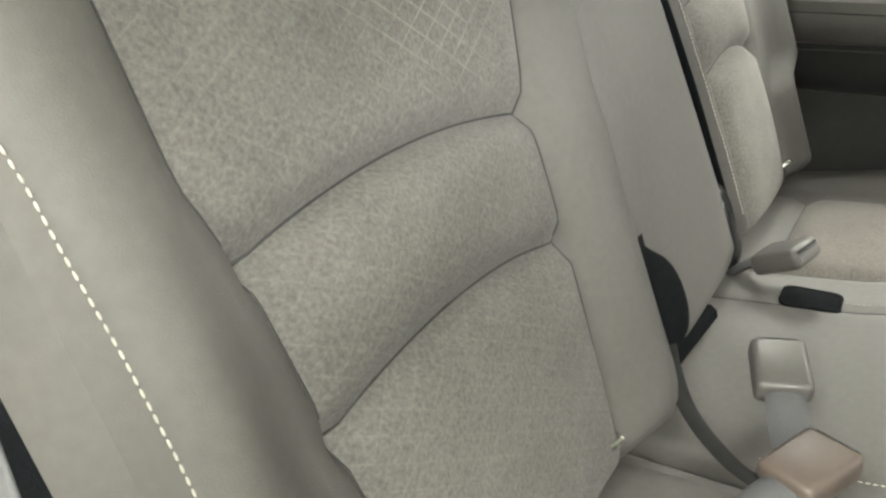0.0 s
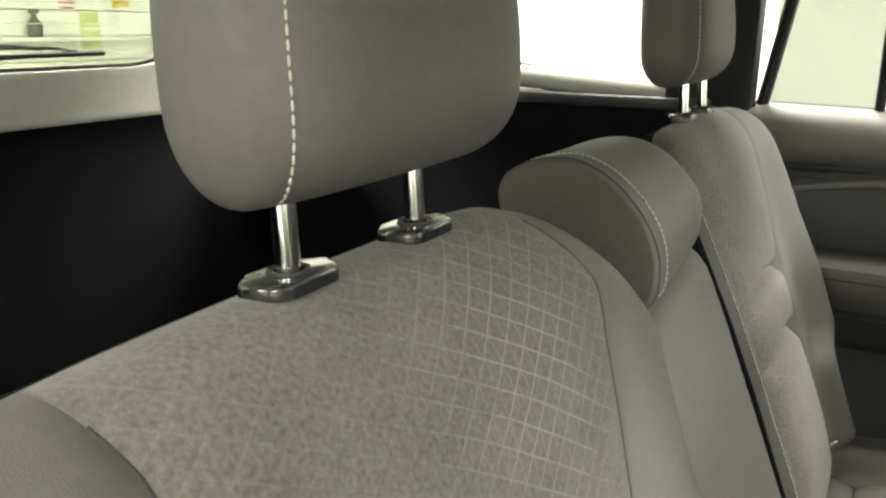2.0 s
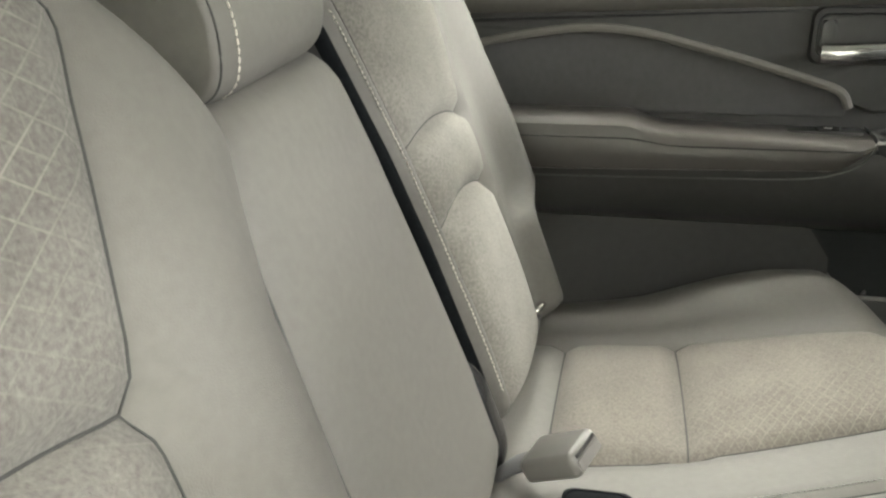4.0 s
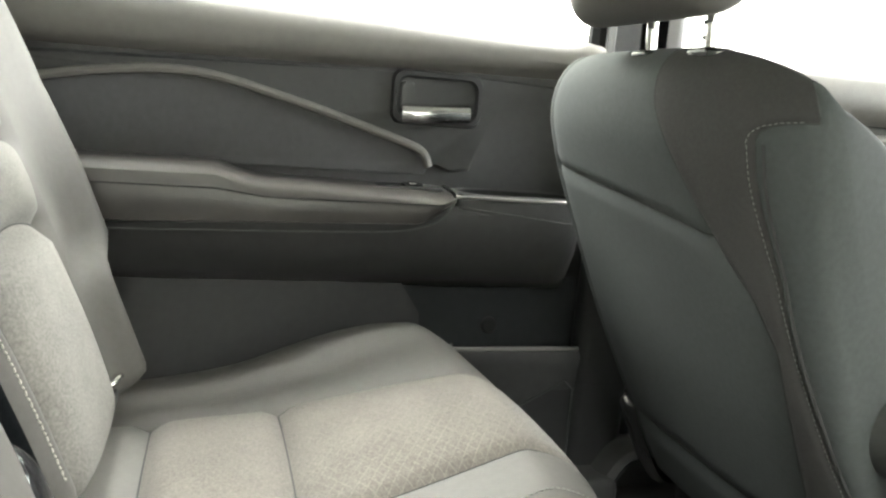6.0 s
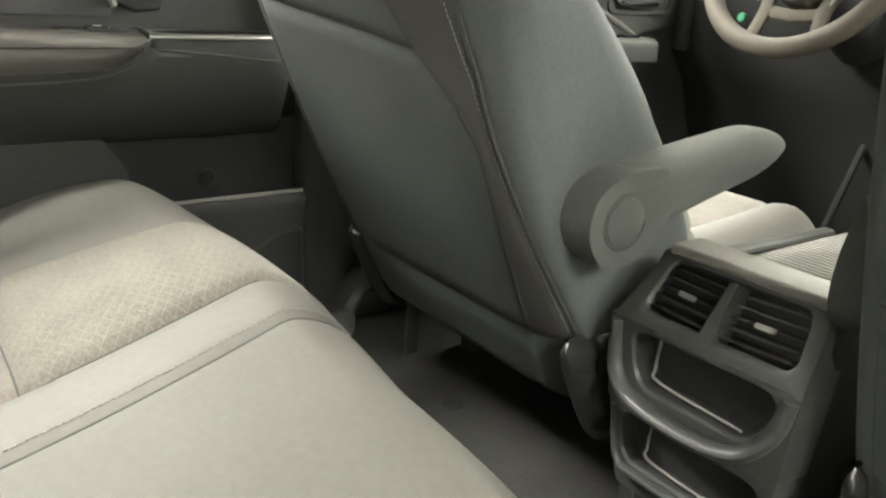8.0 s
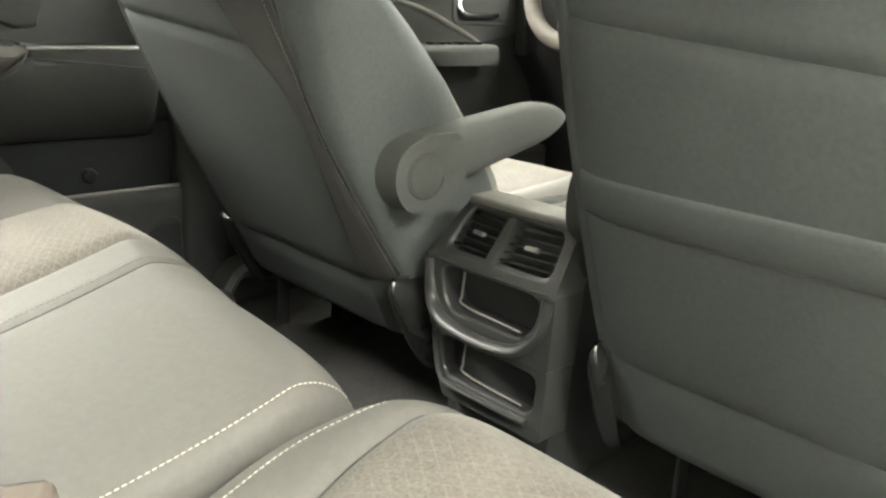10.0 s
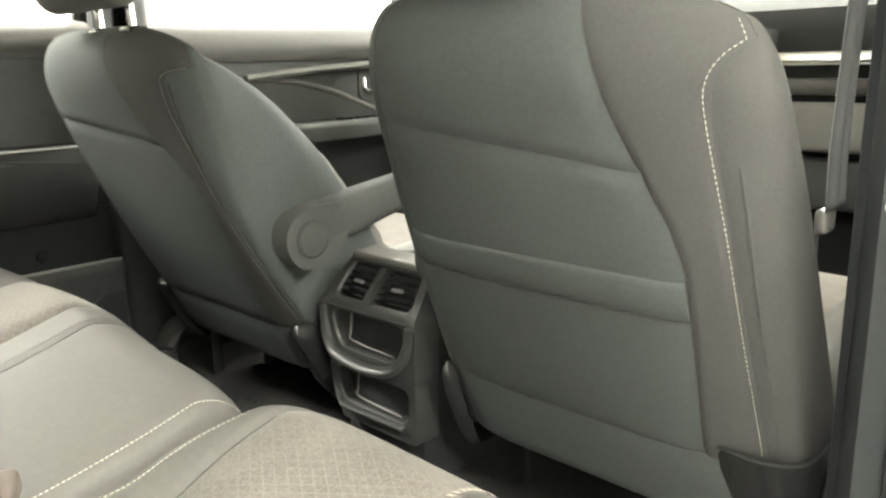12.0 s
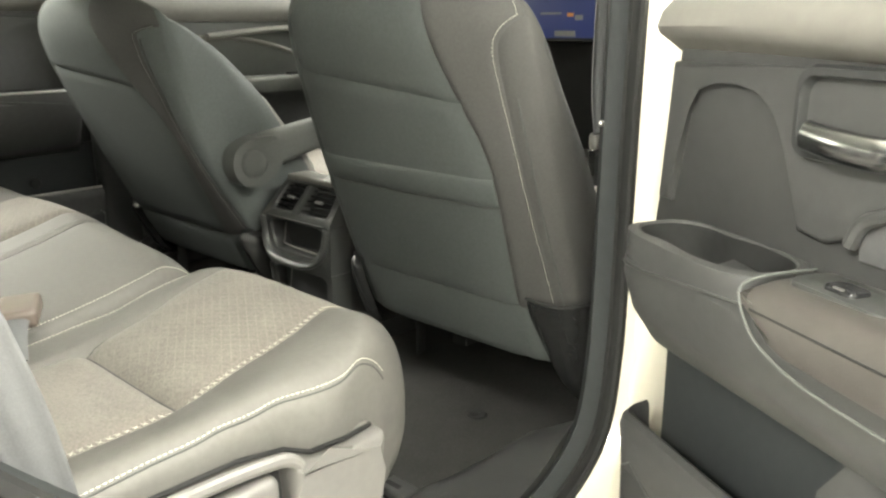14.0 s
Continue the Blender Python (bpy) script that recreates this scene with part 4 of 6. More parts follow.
jamb("inner_trim", SEAL_GREY, [(0.772, 0.10), (0.785, 0.05), (0.80, 0.012), (0.815, -0.004), (0.835, 0.002), (0.842, 0.012)], "dark grey moulded trim")
jamb("seal", RUBBER, [(0.838, 0.010), (0.843, -0.004), (0.849, -0.005), (0.853, 0.006), (0.856, 0.008), (0.859, -0.001), (0.864, 0.0), (0.867, 0.014)], "black rubber door seal")
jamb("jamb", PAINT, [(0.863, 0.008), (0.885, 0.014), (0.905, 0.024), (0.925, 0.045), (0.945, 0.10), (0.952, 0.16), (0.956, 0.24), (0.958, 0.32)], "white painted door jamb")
part("trim_core", tube([(0.80, 0.90, 0.1), (0.80, 0.91, 0.7), (0.80, 0.94, 1.27)], 0.045, 10), SEAL_GREY, pillar)
part("trim_bolt", lathe([(0, 0.004), (0.004, 0.003), (0.005, 0)], frame_of((0, 1, 0), (0, 0, 1), (1, 0, 0), (0.826, 0.765, 0.658)), 10), SATIN, pillar)

check = thing("door_check", "steel door check strap bolted to the white jamb", "door check")
part("bolt", lathe([(0, 0.014), (0.007, 0.013), (0.009, 0.008), (0.013, 0.006), (0.013, 0)], frame_of((1, 0, 0), (0, 0, 1), (0, -1, 0), (0.895, 0.79, 0.409)), 12), SATIN, check)
part("strap", tube([(0.895, 0.785, 0.409), (0.93, 0.765, 0.40), (0.995, 0.725, 0.385)], 0.009, 8, 0.5), SATIN, check)

sill = thing("sill_right", "black ribbed step plate on the white door sill", "door sill", kind="structure")


def sill_z(y):
    """Height of the sill edge at y."""
    for (y0, z0), (y1, z1) in zip(path[::-1], path[::-1][1:]):
        if y0 <= y <= y1:
            return lerp(z0, z1, (y - y0) / max(y1 - y0, 1e-6))
    return 0.2


bm = bmesh.new()
rows = []
for i in range(25):
    y = 0.1 + 0.76 * i / 24
    xin = 0.615 + 0.135 * max(0.0, (y - 0.56) / 0.3) ** 1.8
    zo = min(sill_z(min(y, 0.75)), 0.18) + 0.003
    out = max(0.80, xin + 0.03)
    rows.append([bm.verts.new((lerp(xin, out, t), y, lerp(0.064, zo, w))) for t, w in ((0, 0), (0.06, 0.12), (0.16, 0.42), (0.3, 0.62), (0.45, 0.70), (0.75, 0.78), (0.92, 0.95), (1.0, 1.0), (1.08, 0.7))])
for p, q2 in zip(rows, rows[1:]):
    for k in range(8):
        bm.faces.new((p[k], p[k + 1], q2[k + 1], q2[k]))
part("step_plate", bm, CONSOLE_DARK, sill, "charcoal step plate", 50)
for r in range(2):
    for k in range(6):
        part("grip_rib", extrude(rounded(0.026, 0.048, 0.006, 3, 0.700 + r * 0.038, 0.33 + k * 0.06 + r * 0.02), 0.006, lambda a, b, c: Vector((a, b, 0.0865 + 0.002 * r + 0.02 * max(0, b - 0.5) + c)), 0.003), CONSOLE_DARK, sill)
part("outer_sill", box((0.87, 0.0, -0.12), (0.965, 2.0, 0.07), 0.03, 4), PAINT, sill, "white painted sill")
side = thing("body_side_right", "dark cargo side lining and white rear body side", "car body", kind="structure")
part("lining", box((0.86, -1.5, 0.2), (0.90, -0.42, 0.925), 0.015), CARGO, side, "black cargo side lining")
part("outer_skin", box((0.955, -1.55, -0.1), (1.0, -0.40, 0.94), 0.02), PAINT, side)
part("c_pillar", box((0.85, -0.52, 0.88), (0.92, -0.36, 1.3), 0.02), SEAL_GREY, side, "dark grey pillar trim")
arch = smooth_line([(0.945, -0.42, 1.2), (0.95, -0.36, 0.9), (0.95, -0.27, 0.7), (0.95, -0.12, 0.5), (0.95, 0.06, 0.3), (0.95, 0.18, 0.1)], 6)
part("arch_jamb", tube(arch[20:], 0.055, 12, 0.6), PAINT, side, "white painted wheel arch jamb")
part("upper_arch", tube(arch[:21], 0.055, 12, 0.6), PANEL_DARK, side, "charcoal plastic upper arch")
part("arch_seal", tube([v + Vector((-0.045, 0.035, 0.02)) for v in arch], 0.012, 8), RUBBER, side, "black rubber door seal")
part("arch_trim", tube([v + Vector((-0.10, -0.01, -0.01)) for v in arch], 0.062, 10), SEAL_GREY, side, "dark grey arch trim")
part("quarter_sill", box((0.87, -1.46, 0.92), (0.92, -0.5, 0.96), 0.01), TRIM_PALE, side)
part("d_pillar", tube([(0.92, -1.46, 0.9), (0.91, -0.95, 1.0), (0.89, -0.86, 1.3)], 0.06, 12), TRIM_PALE, side)

pillar_l = thing("pillar_b_left", "grey pillar trim between the left doors", "car pillar", kind="structure")
part("trim", box((-0.87, 0.77, 0.07), (-0.81, 0.88, 1.28), 0.02, 3), BLACK_PLASTIC, pillar_l)
part("upper_trim", box((-0.868, 0.79, 0.86), (-0.81, 0.90, 1.28), 0.02, 3), BUCKLE_DARK, pillar_l, "grey upper trim")
part("belt_guide", box((-0.80, 0.76, 1.08), (-0.785, 0.80, 1.16), 0.006), BLACK_PLASTIC, pillar_l)
part("belt_strap", hexa([(-0.798, 0.755, 0.8), (-0.798, 0.80, 0.8), (-0.796, 0.80, 0.8), (-0.796, 0.755, 0.8), (-0.794, 0.755, 1.1), (-0.794, 0.80, 1.1), (-0.792, 0.80, 1.1), (-0.792, 0.755, 1.1)], 0), BELT, pillar_l, "grey belt webbing")
kick = thing("sill_left", "charcoal scuff trim on the left door sill", "door sill", kind="structure")
part("scuff", box((-0.86, -0.1, 0.06), (-0.74, 0.85, 0.12), 0.02, 3), PANEL_DARK, kick)
part("outer_sill", box((-0.98, -0.2, -0.12), (-0.845, 2.1, 0.098), 0.02, 3), BLACK_PLASTIC, kick)
part("scuff_end", tube(smooth_line([(-0.80, 0.79, 0.08), (-0.80, 0.83, 0.10), (-0.80, 0.87, 0.15), (-0.80, 0.92, 0.155)], 6), 0.045, 10, 0.5), PANEL_DARK, kick)


# ---- floor details ----
for x in (0.524, -0.44):
    eyelet = thing("carpet_eyelet", "black plastic eyelet pressed into the car carpet", "eyelet", "carpet eyelets")
    part("ring", lathe([(0.006, 0.001), (0.01, 0.003), (0.017, 0.003), (0.02, 0.0)], pose(x, 0.855, 0.0655), 20), RUBBER, eyelet)


# ---- rear bench ----
TILT = radians(20)
UP, FWD = Vector((0, -math.sin(TILT), math.cos(TILT))), Vector((0, math.cos(TILT), math.sin(TILT)))


def on_back(x, s, n):
    return Vector((x, 0.01, 0.36)) + UP * s + FWD * n


def backrest(parent, left, right, thick, ins, length=0.612, out=1, rows=(0.229, 0.346)):
    """A rear backrest: cloth insert with two pleats, smooth bolsters. left(s), right(s): its edges; ins(s): the insert's edges in x."""
    xc = (left(0.3) + right(0.3)) / 2
    m = frame_of((1, 0, 0), UP, FWD, on_back(xc, 0, -thick))
    half = lambda s: (right(s) - left(s)) / 2
    mid = lambda s: (right(s) + left(s)) / 2

    def cols(s):
        a, b = ((q - mid(s)) / half(s) for q in ins(s))
        o = ((0.915 + 0.035 * lerp(0, 1, (s - 0.42) / 0.12)) if out > 0 else (0.88 + 0.05 * lerp(0, 1, (s - 0.3) / 0.2))) * out
        return [-1, a, b, o, 0.982, 1] if out > 0 else [-1, o, a, b, 0.97, 1]

    def relief(u, s, x):
        c = cols(s)
        a, b = (c[1], c[2]) if out > 0 else (c[2], c[3])
        d = 0.0
        if a < u < b:
            v = (2 * u - a - b) / (b - a)
            d += 0.003 * (1 - v * v)
            for lo, hi, k in ((0, rows[0], 0.013), (rows[0], rows[1], 0.012), (rows[1], 0.58, 0.011)):
                if lo < s < hi:
                    d += k * math.sin(math.pi * (s - lo) / (hi - lo)) ** 0.7 * (1 - v ** 4)
        low = lerp(1, 0.45, (s - 0.3) / 0.3)
        d += 0.041 * low * bell(u, 0.81 * out, 0.155)
        if out > 0:
            d -= 0.016 * max(0.0, (u - 0.86) / 0.14) ** 2
            d += 0.036 * lerp(1, 0.35, (s - 0.3) / 0.25) * bell(u, -0.76, 0.24)
        return d

    def arch(u, s):
        c = cols(s)
        a, b = (c[1], c[2]) if out > 0 else (c[2], c[3])
        v = (2 * u - a - b) / (b - a)
        w = bell(s, 0.29, 0.12)
        d = 0.022 * w * max(-0.15, 1 - v * v) + 0.014 * lerp(0, 1, (s - 0.45) / 0.15) * (1 - u ** 4)
        if out > 0:
            d -= 0.028 * lerp(0, 1, (s - 0.35) / 0.25) * max(0.0, (u - 0.84) / 0.16) ** 1.6
            d -= 0.125 * lerp(0, 1, (s - 0.30) / 0.31) ** 1.5 * max(0.0, (-u - 0.40) / 0.60) ** 1.8
        else:
            d -= 0.05 * lerp(0, 1, (s - 0.35) / 0.25) * max(0.0, (abs(u) - 0.7) / 0.3) ** 2
        return d

    cn = [14, 22, 10, 6, 5] if out > 0 else [8, 10, 22, 6, 4]
    P = Pillow(m, length, half, lambda s: thick, lambda s: 0.075, cols, cn,
               [0, rows[0], rows[1], length], [16, 14, 26], 10.0 if out > 0 else 6.0, 4.0, (0.03, 0.10), 0.06, relief, arch, 2.4, 0.0075, 0.0065, lambda s: mid(s) - xc, (1, 2) if out > 0 else (2, 3))
    k = (1, 2) if out > 0 else (2, 3)
    # The left backrest takes the paler, lit copy of the cloth.
    cloth = CLOTH if out > 0 else CLOTH_BACK_LIT
    P.panel("lower_insert", cloth, parent, *k, 0, 1, label="grey lattice cloth")
    P.panel("middle_insert", cloth, parent, *k, 1, 2, label="grey lattice cloth")
    P.panel("upper_insert", cloth, parent, *k, 2, 3, label="grey lattice cloth")
    if out > 0:
        P.panel("inner_bolster", VINYL, parent, 0, 1, 0, 3)
        P.panel("outer_bolster", VINYL, parent, 2, 3, 0, 3)
        P.panel("side_panel", VINYL, parent, 3, 4, 0, 3)
        P.panel("shell_edge", CARGO, parent, 4, 5, 0, 3, label="black edge of the back shell")
        stitches("edge_stitching", P.beside(3, -1, 0, 3, lift=0.0008)[3:-9], parent, FWD, size=0.0045, r=0.0008)
    else:
        P.panel("side_panel", VINYL, parent, 0, 1, 0, 3)
        P.panel("outer_bolster", VINYL, parent, 1, 2, 0, 3)
        P.panel("inner_edge", VINYL, parent, 3, 4, 0, 3)
        P.panel("inner_side", CARGO, parent, 4, 5, 0, 3, label="black side strip in the gap")
    k0, k1 = k
    # Dark tubes put crease shade into the pleats and insert seams.
    for row in (1, 2):
        part("pleat_seam", tube(P.cross(row, k0, k1, lift=0.0004), 0.0013, 6), SEAM, parent, "dark tube deepening the pleat crease")
    for col in (k0, k1):
        part("insert_seam", tube(P.line(col, 0, 3, lift=0.0002)[2:-6], 0.0011, 6), SEAM, parent, "dark insert seam")
    P.panel("rear_skin", CARGO, parent, 0, 5, 0, 3, "back", "black felt rear skin")
    return P


def headrest(parent, gap, width, tall, deep, up, fwd, spread, base_at, ahead=-0.042, aside=0.0):
    """Head cushion on two chrome posts with collars."""
    bottom = base_at + up * gap
    m = frame_of((1, 0, 0), up, fwd, bottom + fwd * ahead + Vector((aside - 0.012, 0, 0)))
    P = Pillow(m, tall, lambda s: width * (1 - 0.10 * bell(s, tall, 0.08) - 0.04 * bell(s, 0, 0.05)), lambda s: deep * 0.55 + 0.01 * bell(s, tall * 0.4, 0.08), lambda s: deep * 0.45,
               lambda s: [-1, -0.95, 0.95, 1], [7, 30, 7], [0, tall], [26], 3.4, 3.0, (0.05, 0.06), 0.22, None, None, 2.3, 0.004, 0.004)
    pad = P.panel("head_cushion", VINYL, parent, 1, 2, 0, 1, label="grey leatherette head cushion")
    for name, c0, c1 in (("cushion_side", 0, 1), ("cushion_side", 2, 3)):
        P.panel(name, VINYL, pad, c0, c1, 0, 1)
    P.panel("cushion_back", VINYL, pad, 0, 3, 0, 1, "back")
    for c in (2,):
        stitches("seam_stitching", P.beside(c, -1, 0, 1, lift=0.0008)[2:-2], pad, fwd, size=0.005, r=0.0009)
    for sx in (-1, 1):
        foot = base_at + Vector((sx * spread, 0, 0))
        post = part("post", lathe([(0, -0.03), (0.0068, -0.03), (0.0068, gap + 0.03), (0, gap + 0.03)], frame_of((1, 0, 0), fwd, up, foot), 20), CHROME, parent, "chrome headrest post")
        if sx > 0:
            for k in range(2):
                part("notch", box((-0.0075, -0.0072, 0.014 + k * 0.016), (-0.001, -0.004, 0.019 + k * 0.016), 0.001, 1, frame_of((1, 0, 0), fwd, up, foot)), BLACK_PLASTIC, post)
        collar = part("collar", extrude(rounded(0.060, 0.034, 0.015, 6), 0.0085, lambda a, b, c: foot + Vector((a, 0, 0)) + fwd * b + up * (c - 0.004), 0.0035, 3), GLOSS_BLACK, parent, "gloss black post collar")
        part("collar_ring", lathe([(0.008, 0.0055), (0.0115, 0.0065), (0.0125, 0.004)], frame_of((1, 0, 0), fwd, up, foot), 20), BLACK_PLASTIC, collar)
    return P


# The narrower seat by the open door.
POST = Vector((0, -0.06, 1)).normalized()
AHEAD = Vector((0, 1, 0.06)).normalized()
def inner_crease(s):
    """Where the narrow seat's backrest meets the middle one."""
    return 0.134 - lerp(0, 0.012, (s - 0.2) / 0.15) - lerp(0, 0.044, (s - 0.35) / 0.15)


seat_r = thing("bench_seat", "grey rear seat with lattice cloth insert and leatherette bolsters", "car seat", "rear seats")
P = backrest(seat_r, inner_crease, lambda s: 0.737 - 0.02 * bell(s, 0, 0.12) + 0.010 * lerp(0, 1, (s - 0.5) / 0.06), 0.06, lambda s: (lerp(0.288, 0.268, s / 0.35) - lerp(0, 0.068, (s - 0.35) / 0.19) + 0.045 * lerp(0, 1, (s - 0.545) / 0.05) ** 1.5, lerp(0.548, 0.592, s / 0.35) + lerp(0, 0.022, (s - 0.35) / 0.05) + lerp(0, 0.006, (s - 0.4) / 0.17) + lerp(0, 0.018, (s - 0.57) / 0.042) + 0.010))
headrest(seat_r, 0.042, 0.134, 0.185, 0.10, POST, AHEAD, 0.063, Vector((0.428, -0.242, 0.934)), 0.0)


# Cushions.
def cushion(parent, xl, xr, marks, bump, left_part):
    """A seat cushion from x = xl to xr; marks(s): where its top panels meet."""
    xc, half, length = (xl + xr) / 2, (xr - xl) / 2, 0.61
    m = frame_of((1, 0, 0), (0, 1, 0), (0, 0, 1), (xc, -0.04, 0.262))
    top = lambda s: 0.085 + 0.005 * lerp(0, 1, s / 0.25) + 0.055 * lerp(0, 1, (s - 0.2) / 0.3) ** 1.3

    def cols(s):
        return [-1] + [(q2 - xc) / half for q2 in marks(s)] + [1]

    def relief(u, s, x):
        d = bump(u, s)
        c = cols(s)
        k = 1 if left_part else 2
        a, b = c[k], c[k + 1]
        if a < u < b:
            v = (2 * u - a - b) / (b - a)
            d += 0.003 * (1 - v * v)
            for lo, hi in ((0.085 if left_part else 0.02, 0.248), (0.248, 0.54)):
                if lo < s < hi:
                    d += 0.010 * math.sin(math.pi * (s - lo) / (hi - lo)) ** 0.7 * (1 - v ** 4)
        return d

    def corner(u, s):
        t = max(0.0, -u if left_part else u)
        q3 = max(0.0, u if left_part else -u)
        return -(s / length) ** 2 * ((0.06 * t ** 3 if left_part else 0.10 * t ** 3 + 0.04 * t ** 8) + 0.02 * q3 ** 8 + (0.045 * lerp(0, 1, (u + 0.05) / 0.55) if left_part else 0.0))

    cn = [12, 22, 8, 22] if left_part else [6, 8, 22, 18, 12]
    P = Pillow(m, length, lambda s: half * (1 - (0.025 if left_part else 0.075) * bell(s, length, 0.12)) + (0 if left_part else 0.007 * bell(s, 0.43, 0.05) - 0.008 * bell(s, 0.335, 0.035)), top, lambda s: 0.10, cols, cn, [0, 0.085, 0.248, length] if left_part else [0, 0.248, length], [8, 14, 34] if left_part else [18, 34], 11.0, 5.0, (0.0, 0.13), 0.03, relief, corner, 2.2, 0.0065, 0.0075, None, (1, 2) if left_part else (2, 3))
    return P


marks_l = lambda s: [lerp(-0.565, -0.575, s / 0.25) + lerp(0, 0.02, (s - 0.25) / 0.25), lerp(-0.205, -0.262, s / 0.25) - lerp(0, 0.055, (s - 0.25) / 0.25), lerp(-0.108, -0.163, s / 0.3) - lerp(0, 0.035, (s - 0.3) / 0.2)]
seat_l = thing("bench_seat", "wide grey rear bench part with cloth insert and plain middle place", "car seat", "rear seats")
C = cushion(seat_l, -0.775, 0.199, marks_l, lambda u, s: 0.032 * bell(u, -1.0, 0.26) * bell(s, 0.36, 0.17) + 0.006 * bell(u, 0.45, 0.3) + 0.012 * bell(u, -1.0, 0.22) - 0.038 * bell(u, -1.0, 0.42) * lerp(1, 0, s / 0.42), True)
C.panel("outer_bolster", VINYL, seat_l, 0, 1, 0, 3)
C.panel("rear_flap", VINYL, seat_l, 1, 2, 0, 1, label="grey leatherette flap behind the cushion cloth")
C.panel("cushion_rear_insert", CLOTH_SEAT, seat_l, 1, 2, 1, 2, label="grey seat cloth")
C.panel("cushion_front_insert", CLOTH_SEAT, seat_l, 1, 2, 2, 3, label="grey seat cloth with faint lattice")
C.panel("inner_bolster", VINYL, seat_l, 2, 3, 0, 3)
C.panel("middle_place", VINYL, seat_l, 3, 4, 0, 3, label="plain grey leatherette middle place")
# Cushion seams and pleats get the same dark crease tubes.
for col in (1, 2, 3):
    part("cushion_seam", tube(C.line(col, 0, 3, lift=0.0003)[1:-8], 0.0011, 6), SEAM, seat_l, "dark cushion seam")
for pleat in (1, 2):
    part("cushion_pleat", tube(C.cross(pleat, 1, 2, lift=0.0004), 0.0013, 6), SEAM, seat_l, "dark tube deepening the cushion pleat")
C.panel("cushion_underside", CARGO, seat_l, 0, 4, 0, 3, "back")
stitches("middle_seam", C.beside(3, -1, 0, 3, lift=0.0004)[17:-8], seat_l, (0, 0, 1), THREAD_DARK, r=0.0008)
rim = [C.front[i][-5] + Vector((0, 0, 0.001)) for i in range(len(C.front))]
stitches("gap_stitching", rim[14:-9], seat_l, (0, 0, 1), size=0.0046, r=0.0008)
def inner_edge(s):
    """The inner edge of the wide part's outer backrest, which leans away from the middle downwards."""
    return lerp(-0.280, -0.267, (s - 0.1) / 0.15) + lerp(0, 0.022, (s - 0.25) / 0.12) + lerp(0, 0.055, (s - 0.37) / 0.2)


B = backrest(seat_l, lambda s: -0.655 - lerp(0, 0.095, (s - 0.175) / 0.022), inner_edge, 0.06, lambda s: (-0.552 - lerp(0, 0.05, (s - 0.40) / 0.17), inner_edge(s) - 0.034), out=-1, rows=(0.252, 0.357))
headrest(seat_l, 0.042, 0.124, 0.185, 0.10, POST, AHEAD, 0.06, Vector((-0.438, -0.246, 0.938)), -0.02)
stitches("inner_edge_stitching", [B.front[i][-7] + FWD * 0.001 for i in range(6, len(B.front) - 12)], seat_l, FWD, size=0.0052, r=0.0009, zig=0.5)

# Middle backrest with its low head block.
mm = frame_of((1, 0, 0), UP, FWD, on_back(-0.12, 0, -0.06))
# Black strip added to paint the shade inside the backrest gap.
part("gap_shade", box((-0.31, 0.04, -0.10), (-0.16, 0.56, -0.035), 0.004, 2, frame_of((1, 0, 0), UP, FWD, on_back(0, 0, 0))), RUBBER, seat_l, "black strip standing in for shade in the gap")
mid_left = lambda s: -0.014 + lerp(-0.236, -0.222, (s - 0.1) / 0.12) + lerp(0, 0.026, (s - 0.22) / 0.16) + lerp(0, 0.03, (s - 0.38) / 0.1)
mid_right = lambda s: inner_crease(s) - 0.006
M = Pillow(mm, 0.492, lambda s: (mid_right(s) - mid_left(s)) / 2, lambda s: 0.062, lambda s: 0.07, lambda s: [-1, -0.965, 0.875, 1], [5, 26, 10], [0, 0.492], [30], 3.6, 4.0, (0.03, 0.05), 0.1, None, lambda u, s: 0.012 * lerp(0, 1, (s - 0.4) / 0.09) * -u, 2.2, 0.0, 0.004, lambda s: (mid_right(s) + mid_left(s)) / 2 + 0.12)
M.panel("middle_backrest", VINYL, seat_l, 1, 2, 0, 1, label="plain grey leatherette middle backrest")
# Knit side strips darkened so shade reads in the crease.
for c in (0, 2):
    M.panel("middle_side", CLOTH_PLAIN, seat_l, c, c + 1, 0, 1, label="knit side strip darkened for crease shade")
M.panel("middle_rear_skin", CARGO, seat_l, 0, 3, 0, 1, "back")


